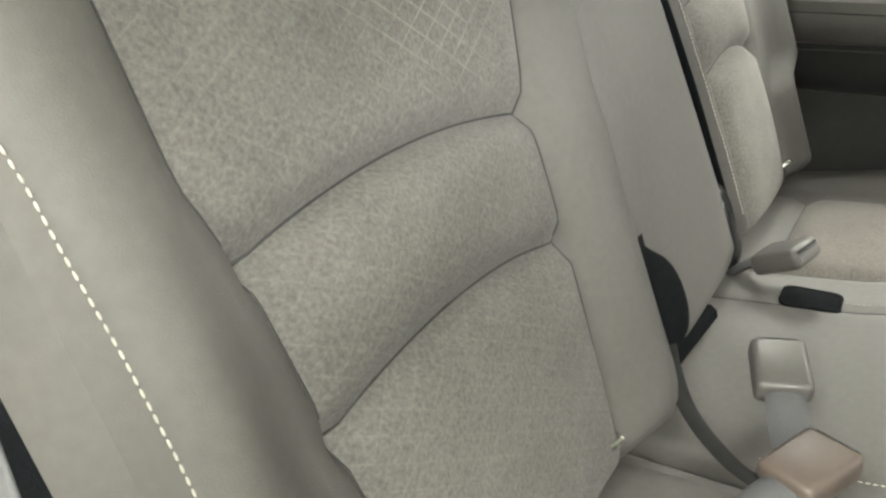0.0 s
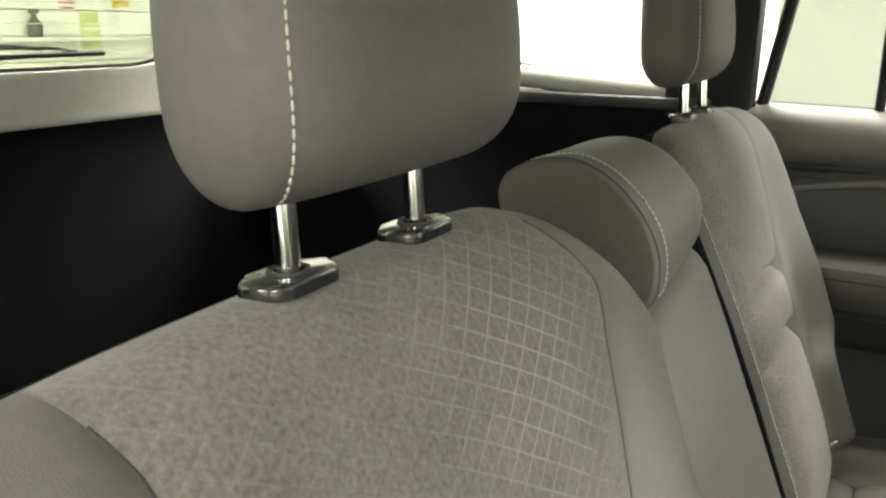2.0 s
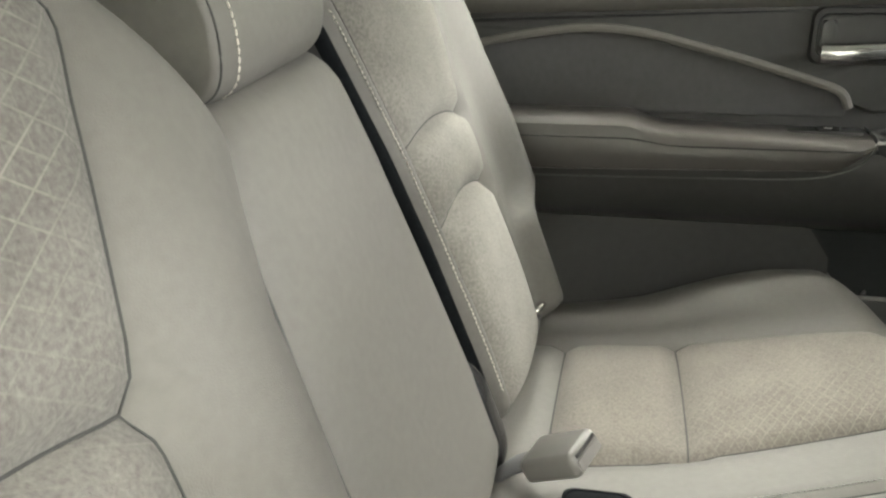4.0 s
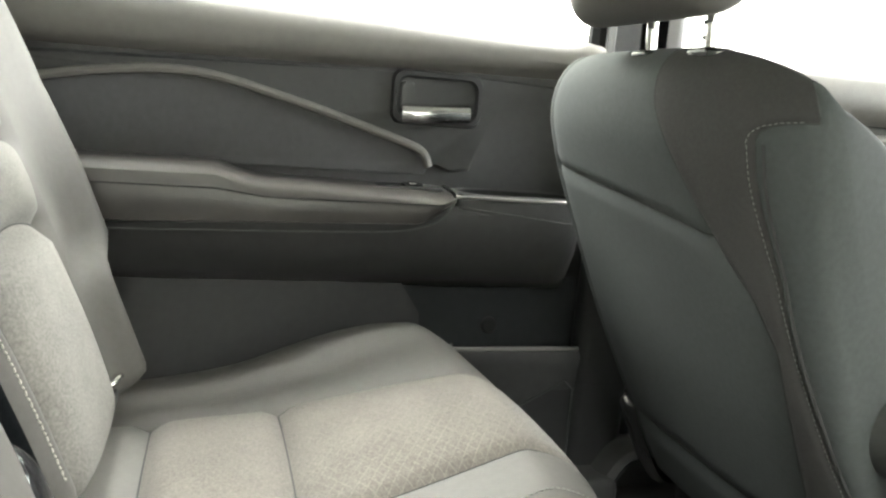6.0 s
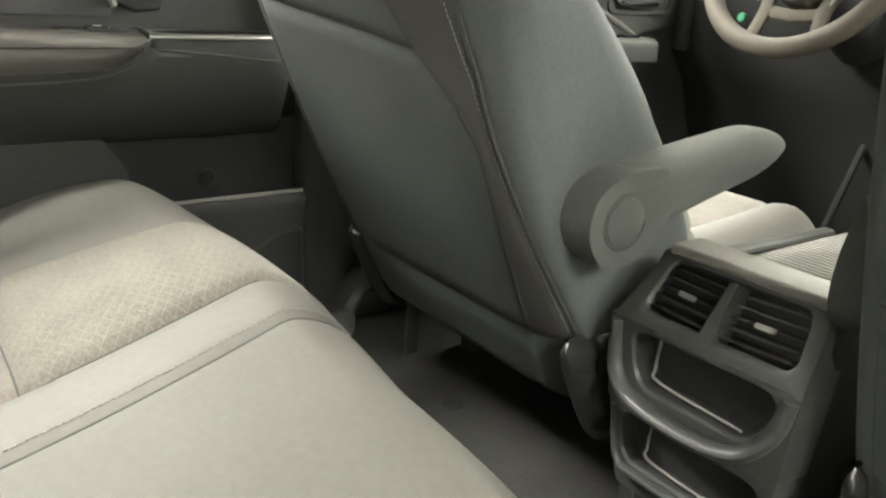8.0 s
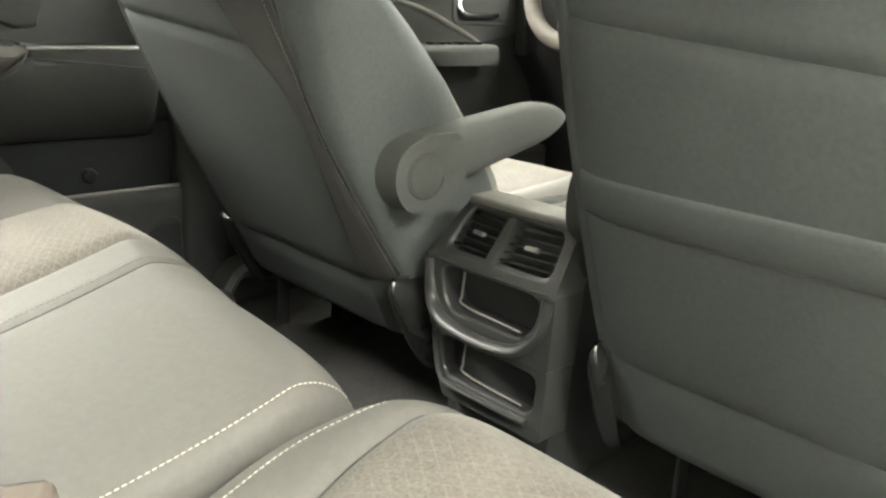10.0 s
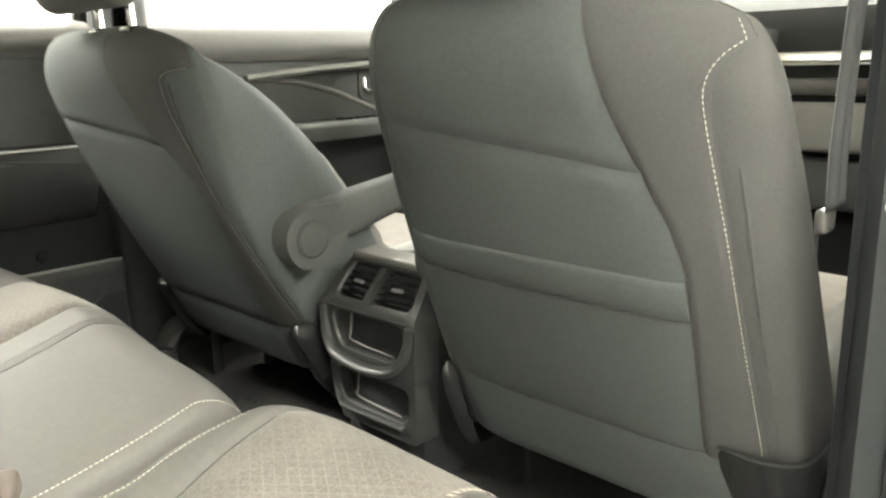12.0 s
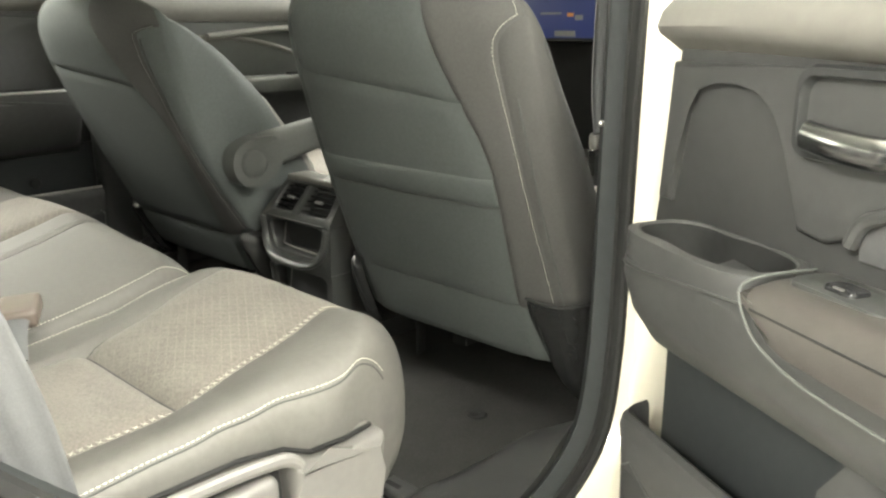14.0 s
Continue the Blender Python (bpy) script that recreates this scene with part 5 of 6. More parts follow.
def head_block():
    """The middle head block: a rolled profile swept across, rounder at its far end."""
    prof = smooth_line([(-0.03, 0.470, 0), (-0.008, 0.475, 0), (0.005, 0.492, 0), (0.013, 0.525, 0), (0.008, 0.562, 0), (-0.012, 0.603, 0), (-0.045, 0.632, 0), (-0.09, 0.641, 0), (-0.122, 0.632, 0), (-0.135, 0.60, 0), (-0.135, 0.50, 0)], 5)
    cn, cs = -0.05, 0.55
    stations = []
    for k in range(9):
        t = k / 8
        stations.append((0.070 - 0.007 * (1 - math.cos(t * math.pi / 2)) * 1.0, 0.93 + 0.07 * math.sin(t * math.pi / 2)))
    stations += [(0.063 - 0.173 * k / 14, 1.0) for k in range(1, 15)]
    for k in range(1, 13):
        t = k / 12
        stations.append((-0.11 - 0.075 * math.sin(t * math.pi / 2), 0.62 + 0.38 * math.cos(t * math.pi / 2)))
    rows = [[on_back(x, cs + (v.y - cs) * f + 0.02 * lerp(0, 1, (0.03 - x) / 0.2) * lerp(1, 0, (v.y - 0.47) / 0.1), cn + (v.x - cn) * f) for v in prof] for x, f in stations]
    n = len(prof)

    def skin(name, r0, r1, parent, label=""):
        sub = rows[r0:r1 + 1]
        return mesh_part(name, [p for r in sub for p in r], [(i * n + j, i * n + j + 1, i * n + n + j + 1, i * n + n + j) for i in range(len(sub) - 1) for j in range(n - 1)], VINYL, parent, label, flip=True)

    block = skin("middle_head_block", 8, len(rows) - 1, seat_l, "grey leatherette middle head block")
    skin("block_edge", 0, 8, block)
    for r in (0, -1):
        bm = bmesh.new()
        bm.faces.new([bm.verts.new(p) for p in rows[r]])
        part("block_side", bm, VINYL, block)
    part("block_seam", tube([p + FWD * 0.0003 for p in rows[7][2:-10]], 0.0009, 6), SEAM, block, "dark block seam")
    stitches("block_stitching", [p + (FWD + UP * 0.6) * 0.0008 for p in rows[10][2:-10]], block, FWD + UP, size=0.005, r=0.0010)


head_block()

marks_r = lambda s: [0.246, lerp(0.345, 0.348, s / 0.25) - lerp(0, 0.055, (s - 0.25) / 0.25), lerp(0.618, 0.617, s / 0.25) - lerp(0, 0.045, (s - 0.25) / 0.27), 0.746]
D = cushion(seat_r, 0.228, 0.755, marks_r, lambda u, s: 0.009 * bell(u, 0.72, 0.26) + 0.010 * bell(u, 0.75, 0.28) * bell(s, 0.42, 0.16) - 0.003 * bell(u, 0, 0.4) + 0.046 * bell(u, 1.0, 0.30) * lerp(0.8, 1, s / 0.15) * lerp(1, 0, (s - 0.24) / 0.22), False)
D.panel("gap_edge", VINYL, seat_r, 0, 1, 0, 2)
D.panel("inner_strip", VINYL, seat_r, 1, 2, 0, 2)
D.panel("cushion_rear_insert", CLOTH_SEAT, seat_r, 2, 3, 0, 1, label="grey seat cloth")
D.panel("cushion_front_insert", CLOTH_SEAT, seat_r, 2, 3, 1, 2, label="grey seat cloth with faint lattice")
D.panel("outer_bolster", VINYL, seat_r, 3, 4, 0, 2)
D.panel("cushion_side", VINYL, seat_r, 4, 5, 0, 2)
# Dark crease tubes for this cushion's seams and pleat.
for col in (2, 4):
    part("cushion_seam", tube(D.line(col, 0, 2, lift=0.0003)[1:-9], 0.0011, 6), SEAM, seat_r, "dark cushion seam")
part("cushion_pleat", tube(D.cross(1, 2, 3, lift=0.0004), 0.0014, 6), SEAM, seat_r, "dark tube deepening the cushion pleat")
D.panel("cushion_underside", VINYL, seat_r, 0, 5, 0, 2, "back")
for turn in (1.1, -1.1):
    stitches("cross_stitching", D.line(3, 0, 2, lift=0.0055)[2:-6], seat_r, (0, 0, 1), size=0.011, r=0.0004, step=0.0105, zig=turn, same=True)
stitches("side_stitching", [p.lerp(q2, 0.35) for p, q2 in zip(D.line(4, 0, 2, lift=0.0008), D.beside(4, -1, 0, 2, lift=0.0008))][2:-10], seat_r, (0, 0, 1), size=0.0045, r=0.0008)
stitches("gap_stitching", D.beside(1, 1, 0, 2, lift=0.0008)[12:-9], seat_r, (0, 0, 1), size=0.0046, r=0.0008)

# Plastic base and recline lever by the door.
part("base_side", extrude([(0.246, 0.06), (0.345, 0.06), (0.365, 0.2), (0.378, 0.27), (0.386, 0.305), (0.384, 0.317), (0.374, 0.320), (0.33, 0.317), (0.29, 0.318), (0.258, 0.331), (0.248, 0.330), (0.243, 0.32), (0.246, 0.29)], 0.05, lambda a, b, c: Vector((0.735 + c, a, b)), 0.016, 5), BUCKLE_DARK, seat_r, "grey plastic side shield")
part("shield_rim", tube(smooth_line([(0.772, -0.06, 0.349), (0.772, 0.12, 0.346), (0.772, 0.21, 0.341), (0.774, 0.25, 0.332), (0.776, 0.262, 0.30), (0.776, 0.258, 0.24)], 6), 0.0085, 10), BUCKLE_DARK, seat_r, "rounded rim of the shield")
# Dark tube paints the shade between cushion and shield.
part("shield_gap_shade", tube([(0.765, y, z + 0.008) for y, z in ((-0.05, 0.351), (0.19, 0.347), (0.245, 0.337), (0.28, 0.319), (0.33, 0.315), (0.372, 0.318))], 0.0028, 6), RUBBER, seat_r, "dark tube standing in for the shaded gap over the shield")
part("lever", box((0.755, -0.08, 0.285), (0.785, 0.228, 0.327), 0.012, 4), BUCKLE_DARK, seat_r, "grey plastic fold lever")
part("lever_cup", box((0.70, -0.05, 0.06), (0.757, 0.25, 0.33), 0.01), BLACK_PLASTIC, seat_r)
part("floor_bracket", box((0.575, 0.545, 0.064), (0.635, 0.585, 0.082), 0.006, 3), CONSOLE_DARK, seat_r, "grey floor bracket")
part("bracket_slot", box((0.583, 0.556, 0.0815), (0.615, 0.566, 0.0835), 0.0008, 1), RUBBER, seat_r)
part("base_front", box((0.25, 0.06, 0.075), (0.74, 0.40, 0.20), 0.03, 3), BLACK_PLASTIC, seat_r)
part("base_front", box((-0.72, 0.06, 0.075), (0.16, 0.40, 0.20), 0.03, 3), BLACK_PLASTIC, seat_l)


# ---- buckles and belts ----
def buckle(at, way, up, label, shell):
    b = thing("belt_buckle", label, "belt buckle", "belt buckles")
    way, up = Vector(way).normalized(), Vector(up)
    side_v = way.cross(up).normalized()
    up = side_v.cross(way).normalized()
    m = frame_of(side_v, way, up, at)
    part("shell", box((-0.028, 0, -0.014), (0.028, 0.072, 0.014), 0.008, 3, m), shell, b, "plastic buckle shell")
    part("release", box((-0.022, 0.0705, -0.009), (0.022, 0.0745, 0.004), 0.002, 2, m), BUCKLE_DARK, b)
    part("slot", box((-0.02, 0.0715, 0.006), (0.02, 0.0735, 0.010), 0.0005, 1, m), BLACK_PLASTIC, b)
    part("stalk", tube(smooth_line([m @ Vector((0, 0.004, 0)), m @ Vector((0, -0.03, -0.004)), m @ Vector((0.004, -0.08, -0.02))], 5), 0.019, 8, 0.35, up), BELT, b, "grey webbing stalk")
    return b


buckle((-0.178, 0.038, 0.385), (0.35, 0.75, 0.45), (0, -0.4, 1), "grey belt buckle lying by the dark plate for the cushion pocket", BUCKLE_SHELL)
buckle((0.147, 0.122, 0.394), (-0.09, -0.03, 0.02), (0.1, 0, 1), "grey belt buckle lying on the middle place", BUCKLE_SHELL)
buckle((0.292, 0.143, 0.40), (-0.066, 0.035, 0.008), (0.1, -0.1, 1), "brown-grey belt buckle beside the cushion gap", BUCKLE_TAN)



def on_cushion(pillow, x, y):
    """Height of a cushion's top at x, y."""
    near = sorted(((v.x - x) ** 2 + (v.y - y) ** 2 + 1e-7, v.z) for row in pillow.front for v in row if v.z > 0.3)[:4]
    return sum(z / d for d, z in near) / sum(1 / d for d, z in near)


# Flat dark plate on the cushion paints the shade of a buckle recess.
bm = bmesh.new()
loops = []
for f, lift in ((1.0, -0.001), (0.98, 0.004), (0.86, 0.004), (0.84, 0.003), (0.4, 0.004)):
    loops.append([bm.verts.new((x, y, on_cushion(C, x, y) + lift)) for x, y in rounded(0.05 * f, 0.075 * f, 0.014 * f, 5, -0.152, 0.108)])
for p, q2 in zip(loops, loops[1:]):
    for k in range(len(p)):
        bm.faces.new((p[k], p[(k + 1) % len(p)], q2[(k + 1) % len(p)], q2[k]))
bm.faces.new(loops[-1])
part("pocket_shade", bm, CARGO, seat_l, "flat dark plate standing in for the shaded buckle pocket", 40)

# Dark tube painted in for the shade where cushions meet backrests.
part("fold_shade", tube(smooth_line([(0.27, -0.014, 0.362), (0.20, -0.012, 0.364), (0.13, -0.010, 0.364), (0.05, -0.006, 0.362), (-0.05, 0.0, 0.356)], 6), 0.014, 10), CARGO, seat_l, "dark tube standing in for shade behind the cushions")

guide = thing("belt_slot", "black belt slot between the backrests with black strap", "belt slot")
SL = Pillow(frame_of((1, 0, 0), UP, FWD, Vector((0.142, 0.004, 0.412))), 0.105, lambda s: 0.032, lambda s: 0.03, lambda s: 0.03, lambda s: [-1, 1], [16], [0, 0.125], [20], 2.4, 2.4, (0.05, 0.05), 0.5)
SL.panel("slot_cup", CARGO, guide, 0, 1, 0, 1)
hinge = thing("hinge_cover", "black plastic hinge cover in the gap beside the middle backrest", "hinge cover")
HC = Pillow(frame_of((1, 0, 0), UP, FWD, on_back(-0.222, -0.015, -0.03)), 0.14, lambda s: 0.024, lambda s: 0.03, lambda s: 0.03, lambda s: [-1, 1], [16], [0, 0.14], [20], 2.4, 2.4, (0.05, 0.05), 0.5)
HC.panel("cover", GLOSS_BLACK, hinge, 0, 1, 0, 1)
part("strap", tube(smooth_line([(0.140, -0.004, 0.470), (0.170, 0.012, 0.425), (0.21, 0.045, 0.392), (0.262, 0.095, 0.388), (0.295, 0.135, 0.396)], 6), 0.009, 8, 0.4), RUBBER, guide, "black rubber strap")
belt = thing("seat_belt", "grey seat belt webbing hanging beside the open door", "seat belt")


def webbing(name, pts, width, parent, across, mat=BELT):
    verts, faces = [], []
    for p in pts:
        for t in [k / 6 - 1 for k in range(13)]:
            verts.append(p + Vector(across) * width * t * 0.5 + Vector((0.0008, 0.002, 0)) * (1 - t * t) + Vector((0.97, 0.17, 0)) * 0.0022 * math.sin(5.5 * t + 0.12 * len(verts) ** 0.5))
    for i in range(len(pts) - 1):
        for k in range(12):
            faces.append((i * 13 + k, i * 13 + k + 1, i * 13 + k + 14, i * 13 + k + 13))
    ob = mesh_part(name, verts, faces, mat, parent)
    mod = ob.modifiers.new("thick", "SOLIDIFY")
    mod.thickness = 0.0016
    return ob


webbing("strap", smooth_line([(0.80, -0.36, 1.24), (0.745, -0.21, 1.1), (0.757, -0.123, 0.9), (0.772, -0.07, 0.7), (0.787, -0.02, 0.5), (0.79, 0.0, 0.36)], 8), 0.047, belt, (-0.17, 0.97, 0.15))
part("anchor", box((0.77, -0.03, 0.30), (0.81, 0.03, 0.37), 0.01, 3), BLACK_PLASTIC, belt)
part("guide", box((0.785, -0.36, 1.19), (0.825, -0.30, 1.25), 0.01, 3), BLACK_PLASTIC, belt)

for x in (-0.557, 0.30, 0.16):
    lug = thing("anchor_lug", "bright steel child seat anchor in the seat fold", "anchor lug", "anchor lugs")
    part("hoop", tube(smooth_line([(x - 0.012, -0.02, 0.38), (x - 0.012, 0.0, 0.398), (x, 0.008, 0.404), (x + 0.012, 0.0, 0.398), (x + 0.012, -0.02, 0.38)], 5), 0.0038, 8), CHROME, lug)
    part("socket", box((x - 0.02, -0.03, 0.36), (x + 0.02, 0.004, 0.385), 0.006), BLACK_PLASTIC, lug)


RECLINE = material("satin black recline plastic", (0.016, 0.016, 0.016), 0.2, grain=0.06, scale=80)


belt_r = thing("seat_belt", "grey front seat belt hanging by the pillar with a bright tongue", "seat belt")
webbing("strap", smooth_line([(0.775, 0.90, 1.2), (0.752, 0.885, 0.95), (0.735, 0.90, 0.72), (0.728, 0.925, 0.62)], 8), 0.045, belt_r, (0.08, 0.99, 0.1))
part("tongue", box((0.712, 0.91, 0.592), (0.728, 0.94, 0.62), 0.006, 3), BUCKLE_SHELL, belt_r, "pale belt tongue")
part("tongue_plate", box((0.708, 0.915, 0.545), (0.712, 0.935, 0.59), 0.001, 1), CHROME, belt_r, "chrome tongue plate")


# ---- front seats ----
def front_seat(xc, y0, lean, driver, label):
    """y0: the rear face's y at z = 0.53; lean: its slope in degrees."""
    seat = thing("front_seat", label, "car seat", "front seats")
    inn = 1 if xc < 0 else -1
    lean = radians(lean)
    up, fwd = Vector((0, -math.sin(lean), math.cos(lean))), Vector((0, math.cos(lean), math.sin(lean)))
    base = Vector((xc, y0 + math.tan(lean) * (0.53 - 0.19), 0.19))
    rear = 0.07
    m = frame_of((1, 0, 0), up, fwd, base + fwd * rear)
    length = 0.700 if driver else (0.685 - 0.09 * math.sin(lean)) / math.cos(lean)
    half = 0.274 if driver else 0.279
    share = lambda s: s / length
    band = ((0, 0.66), (0.3, 0.76), (0.41, 0.78), (0.47, 0.70), (0.535, 0.53), (0.59, 0.37), (0.66, 0.20), (0.73, 0.10)) if driver else ((0, 0.60), (0.3, 0.64), (0.40, 0.645), (0.46, 0.60), (0.53, 0.52), (0.60, 0.41), (0.72, 0.30))

    def cols(s):
        u = band[-1][1]
        for (s0, u0), (s1, u1) in zip(band, band[1:]):
            if s0 <= s <= s1:
                u = lerp(u0, u1, (s - s0) / (s1 - s0))
        return [-1, -0.9, u, min(0.985, 0.965 - 0.165 * lerp(0, 1, (s - 0.15) / 0.43) - 0.05 * lerp(0, 1, (s - 0.50) / 0.10) + 0.26 * lerp(0, 1, (s - 0.638) / 0.03) ** 2) if driver else min(0.985, 0.875 - 0.075 * lerp(0, 1, (s - 0.15) / 0.43) + 0.19 * lerp(0, 1, (s - 0.60) / 0.075) ** 2), 1]

    def thick_at(s):
        """Depth of the driver's backrest ahead of its rim."""
        marks = ((0, 0.19), (0.2, 0.16), (0.41, 0.118), (0.51, 0.093), (0.552, 0.078), (0.64, 0.035), (0.69, 0.008), (0.75, 0.0))
        for (s0, d0), (s1, d1) in zip(marks, marks[1:]):
            if s <= s1:
                return lerp(d0, d1, (s - s0) / (s1 - s0))
        return 0.0

    rows = [0, 0.135, 0.385, 0.54 if driver else 0.53, length]
    P = Pillow(m, length, lambda s: half * (1 - (0.03 if driver else 0.06) * lerp(0, 1, (share(s) - 0.6) / 0.4) ** 1.5 - 0.03 * bell(s, 0, 0.12)), (lambda s: thick_at(s)) if driver else (lambda s: lerp(0.165, 0.0, share(s))), lambda s: rear, cols, [10, 18, 12, 8],
               rows, [10, 14, 12, 24], 10.0 if driver else 3.6, 7.0 if driver else 5.0, (0.03, 0.10), 0.12, lambda u, s, x: 0.05 * bell(abs(u), 0.8, 0.25) * lerp(1, 0.0, (s - 0.36) / 0.3), lambda u, s: 0.03 * bell(s, 0.535, 0.07) * (-u - 0.1) * lerp(1, 0, (u - 0.5) / 0.4) - ((0.04 if driver else 0.05) * max(0.0, u) ** 3 + 0.006 * max(0.0, -u) ** 4) * lerp(0, 1, (s - 0.45) / 0.22), 2.3, 0.004, 0.006,
               bend=lambda s: (0.04 if driver else 0.02) * lerp(0, 1, (share(s) - 0.4) / 0.6) ** 1.6, under=lambda u, s: -(0.048 if driver else 0.05) * (1 - cols(s)[2]) * max(0.0, (u - cols(s)[2]) / (1 - cols(s)[2])) ** 1.25, back_rows={1: (1, 3), 3: (1, 2)})
    P.panel("backrest_front", CLOTH, seat, 1, 3, 0, 4, label="grey cloth backrest front")
    P.panel("front_bolster", VINYL, seat, 0, 1, 0, 4)
    P.panel("front_bolster", VINYL_BACK_SHADE if driver else VINYL_BAND_SHADE, seat, 3, 4, 0, 4)
    P.panel("rear_apron", VINYL_BACK_SHADE, seat, 1, 3, 0, 1, "back")
    P.panel("rear_panel_lower", VINYL_BACK_SHADE, seat, 1, 2, 1, 3, "back", "leatherette back panel in shaded grey-green")
    P.panel("rear_panel_upper", VINYL_BACK_SHADE, seat, 1, 2, 3, 4, "back", "leatherette back panel in shaded grey-green")
    P.panel("rear_band", VINYL_BAND_SHADE, seat, 2, 3, 1, 4, "back")
    P.panel("side_panel", VINYL_BACK_SHADE if driver else VINYL_BAND_SHADE, seat, 3, 4, 0, 4, "back")
    P.panel("side_panel", VINYL_BACK_SHADE, seat, 0, 1, 0, 4, "back")
    for nm, pts in (("apron_seam", P.cross(1, 1, 3, "back", 0.0)), ("panel_seam", P.cross(3, 1, 2, "back", 0.0)), ("band_seam", P.line(2, 1, 4, "back", 0.0)), ("side_seam", P.line(3, 0, 4, "back", 0.0)), ("side_seam", P.line(1, 0, 4, "back", 0.0))):
        if driver or nm != "panel_seam":
            part(nm, tube(pts, 0.0009, 6), SEAM, seat, "dark seam line")
    stitches("seam_stitching", [p + (q2 - p) * 0.6 - fwd * 0.0008 for p, q2 in zip(P.line(3, 1, 4, "back"), P.beside(3, -1, 1, 4, "back"))][1:-10 if driver else -4], seat, -fwd, THREAD_DARK if driver else None, size=0.0042, r=0.0005 if driver else 0.00042)
    part("zip_slit", tube(P.beside(3, 1 if driver else 2, 1, 4 if driver else 3, "back", 0.001)[:-14 if driver else None], 0.0018, 6), SEAM, seat, "dark zip under the side seam")
    top = base + up * (length - 0.008) + fwd * (rear + (0.04 if driver else 0.02))
    headrest(seat, 0.035 if driver else 0.055, 0.155, 0.18, 0.115, POST, AHEAD, 0.063, top + Vector((0.022 if driver else 0.0, 0, 0)))

    # Cushion.
    mc = frame_of((1, 0, 0), (0, 1, 0), (0, 0, 1), (xc, y0 + 0.20, 0.30))
    Q = Pillow(mc, 0.56, lambda s: 0.265 * (1 - 0.06 * bell(s, 0.56, 0.15)), lambda s: 0.085 + 0.035 * s / 0.56, lambda s: 0.09, lambda s: [-1, -0.62, 0.62, 1], [10, 20, 10], [0, 0.25, 0.56], [12, 22], 4.5, 4.0, (0.0, 0.12), 0.1,
               lambda u, s, x: 0.02 * bell(abs(u), 0.82, 0.16), None, 2.2, 0.006, 0.007)
    Q.panel("cushion_insert", CLOTH_SEAT, seat, 1, 2, 0, 2, label="grey cloth cushion")
    Q.panel("cushion_bolster", VINYL, seat, 0, 1, 0, 2)
    Q.panel("cushion_bolster", VINYL, seat, 2, 3, 0, 2)
    Q.panel("cushion_base", VINYL, seat, 0, 3, 0, 2, "back")

    # Recline covers, frame and rails: each cover is wide above and draws in downwards like a hook.
    def hook(t):
        w = 0.022 + 0.066 * lerp(0, 1, t / 0.85) ** 0.75 if hooked else 0.03
        return (-w, 0.012), (-w + 0.006, 0.0), (-w * 0.6, -0.006), (-w * 0.3, -0.006), (-0.006, 0.001)

    for sx in (-1, 1):
        grid = []
        hooked = sx > 0 and not driver
        for k in range(15):
            z = (0.115 + 0.225 * k / 14) if hooked else (0.16 + 0.17 * k / 14)
            f = edge_of(1 - 2 * k / 14, 2.6)
            yr = base.y - math.tan(lean) * (z - 0.19) + 0.006 + 0.035 * max(0, (0.2 - z) / 0.1) ** 2
            edge = xc + sx * (half - (0.006 if sx > 0 else 0.018))
            row = []
            for a, b in hook(k / 14) + ((0.008, 0.018), (0.014, 0.045), (0.014, 0.09), (0.012, 0.14), (0.004, 0.15)):
                row.append(Vector((edge + sx * (a if hooked else a * f + 0.014 * f), yr + b + 0.02 * (1 - f) * (k < 7 or not hooked) - (0 if hooked else 0.012), z)))
            grid.append(row)
        verts = [v for r in grid for v in r]
        n = len(grid[0])
        mesh_part("recline_cover", verts, [(i * n + k, i * n + k + 1, i * n + n + k + 1, i * n + n + k) for i in range(14) for k in range(n - 1)], RECLINE, seat, "black plastic recline cover", flip=sx < 0)
        part("recline_disc", lathe([(0, 0.012), (0.046, 0.01), (0.052, 0)], frame_of((0, 1, 0), (0, 0, 1), (sx, 0, 0), (edge + sx * 0.012, base.y + 0.075, 0.255)), 24), BLACK_PLASTIC, seat, "black recline disc")
        part("seat_rail", box((xc + sx * 0.2 - 0.022, y0 + 0.34, 0.06), (xc + sx * 0.2 + 0.022, y0 + 0.72, 0.10), 0.006), RUBBER, seat)
        if sx < 0:
            part("rail_leg", box((xc + sx * 0.19 - 0.004, y0 + 0.19, 0.09), (xc + sx * 0.19 + 0.004, y0 + 0.215, 0.25), 0.003), RUBBER, seat, "black steel rail leg")
        # Solid dark tube drawn in place of a shaded slot.
        part("cover_slot_tube", tube([grid[-1][k] + Vector((0, 0, 0.002)) for k in range(1, n)], 0.003, 6), RUBBER, seat, "dark tube standing in for the slot over the cover")
    part("seat_pan", box((xc - 0.24, y0 + 0.2, 0.19), (xc + 0.24, y0 + 0.7, 0.24), 0.02), BLACK_PLASTIC, seat)

    # Fold-down armrest on the inner side.
    xi = xc + inn * 0.262
    piv = Vector((xi, y0 + 0.126, 0.495))
    rot = frame_of((0, 1, 0), (0, 0, 1), (inn, 0, 0), piv)
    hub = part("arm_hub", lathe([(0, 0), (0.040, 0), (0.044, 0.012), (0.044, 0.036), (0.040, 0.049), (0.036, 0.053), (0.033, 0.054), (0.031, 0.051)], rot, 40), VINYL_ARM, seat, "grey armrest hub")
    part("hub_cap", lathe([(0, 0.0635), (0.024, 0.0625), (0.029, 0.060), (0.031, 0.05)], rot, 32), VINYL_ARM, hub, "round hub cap")
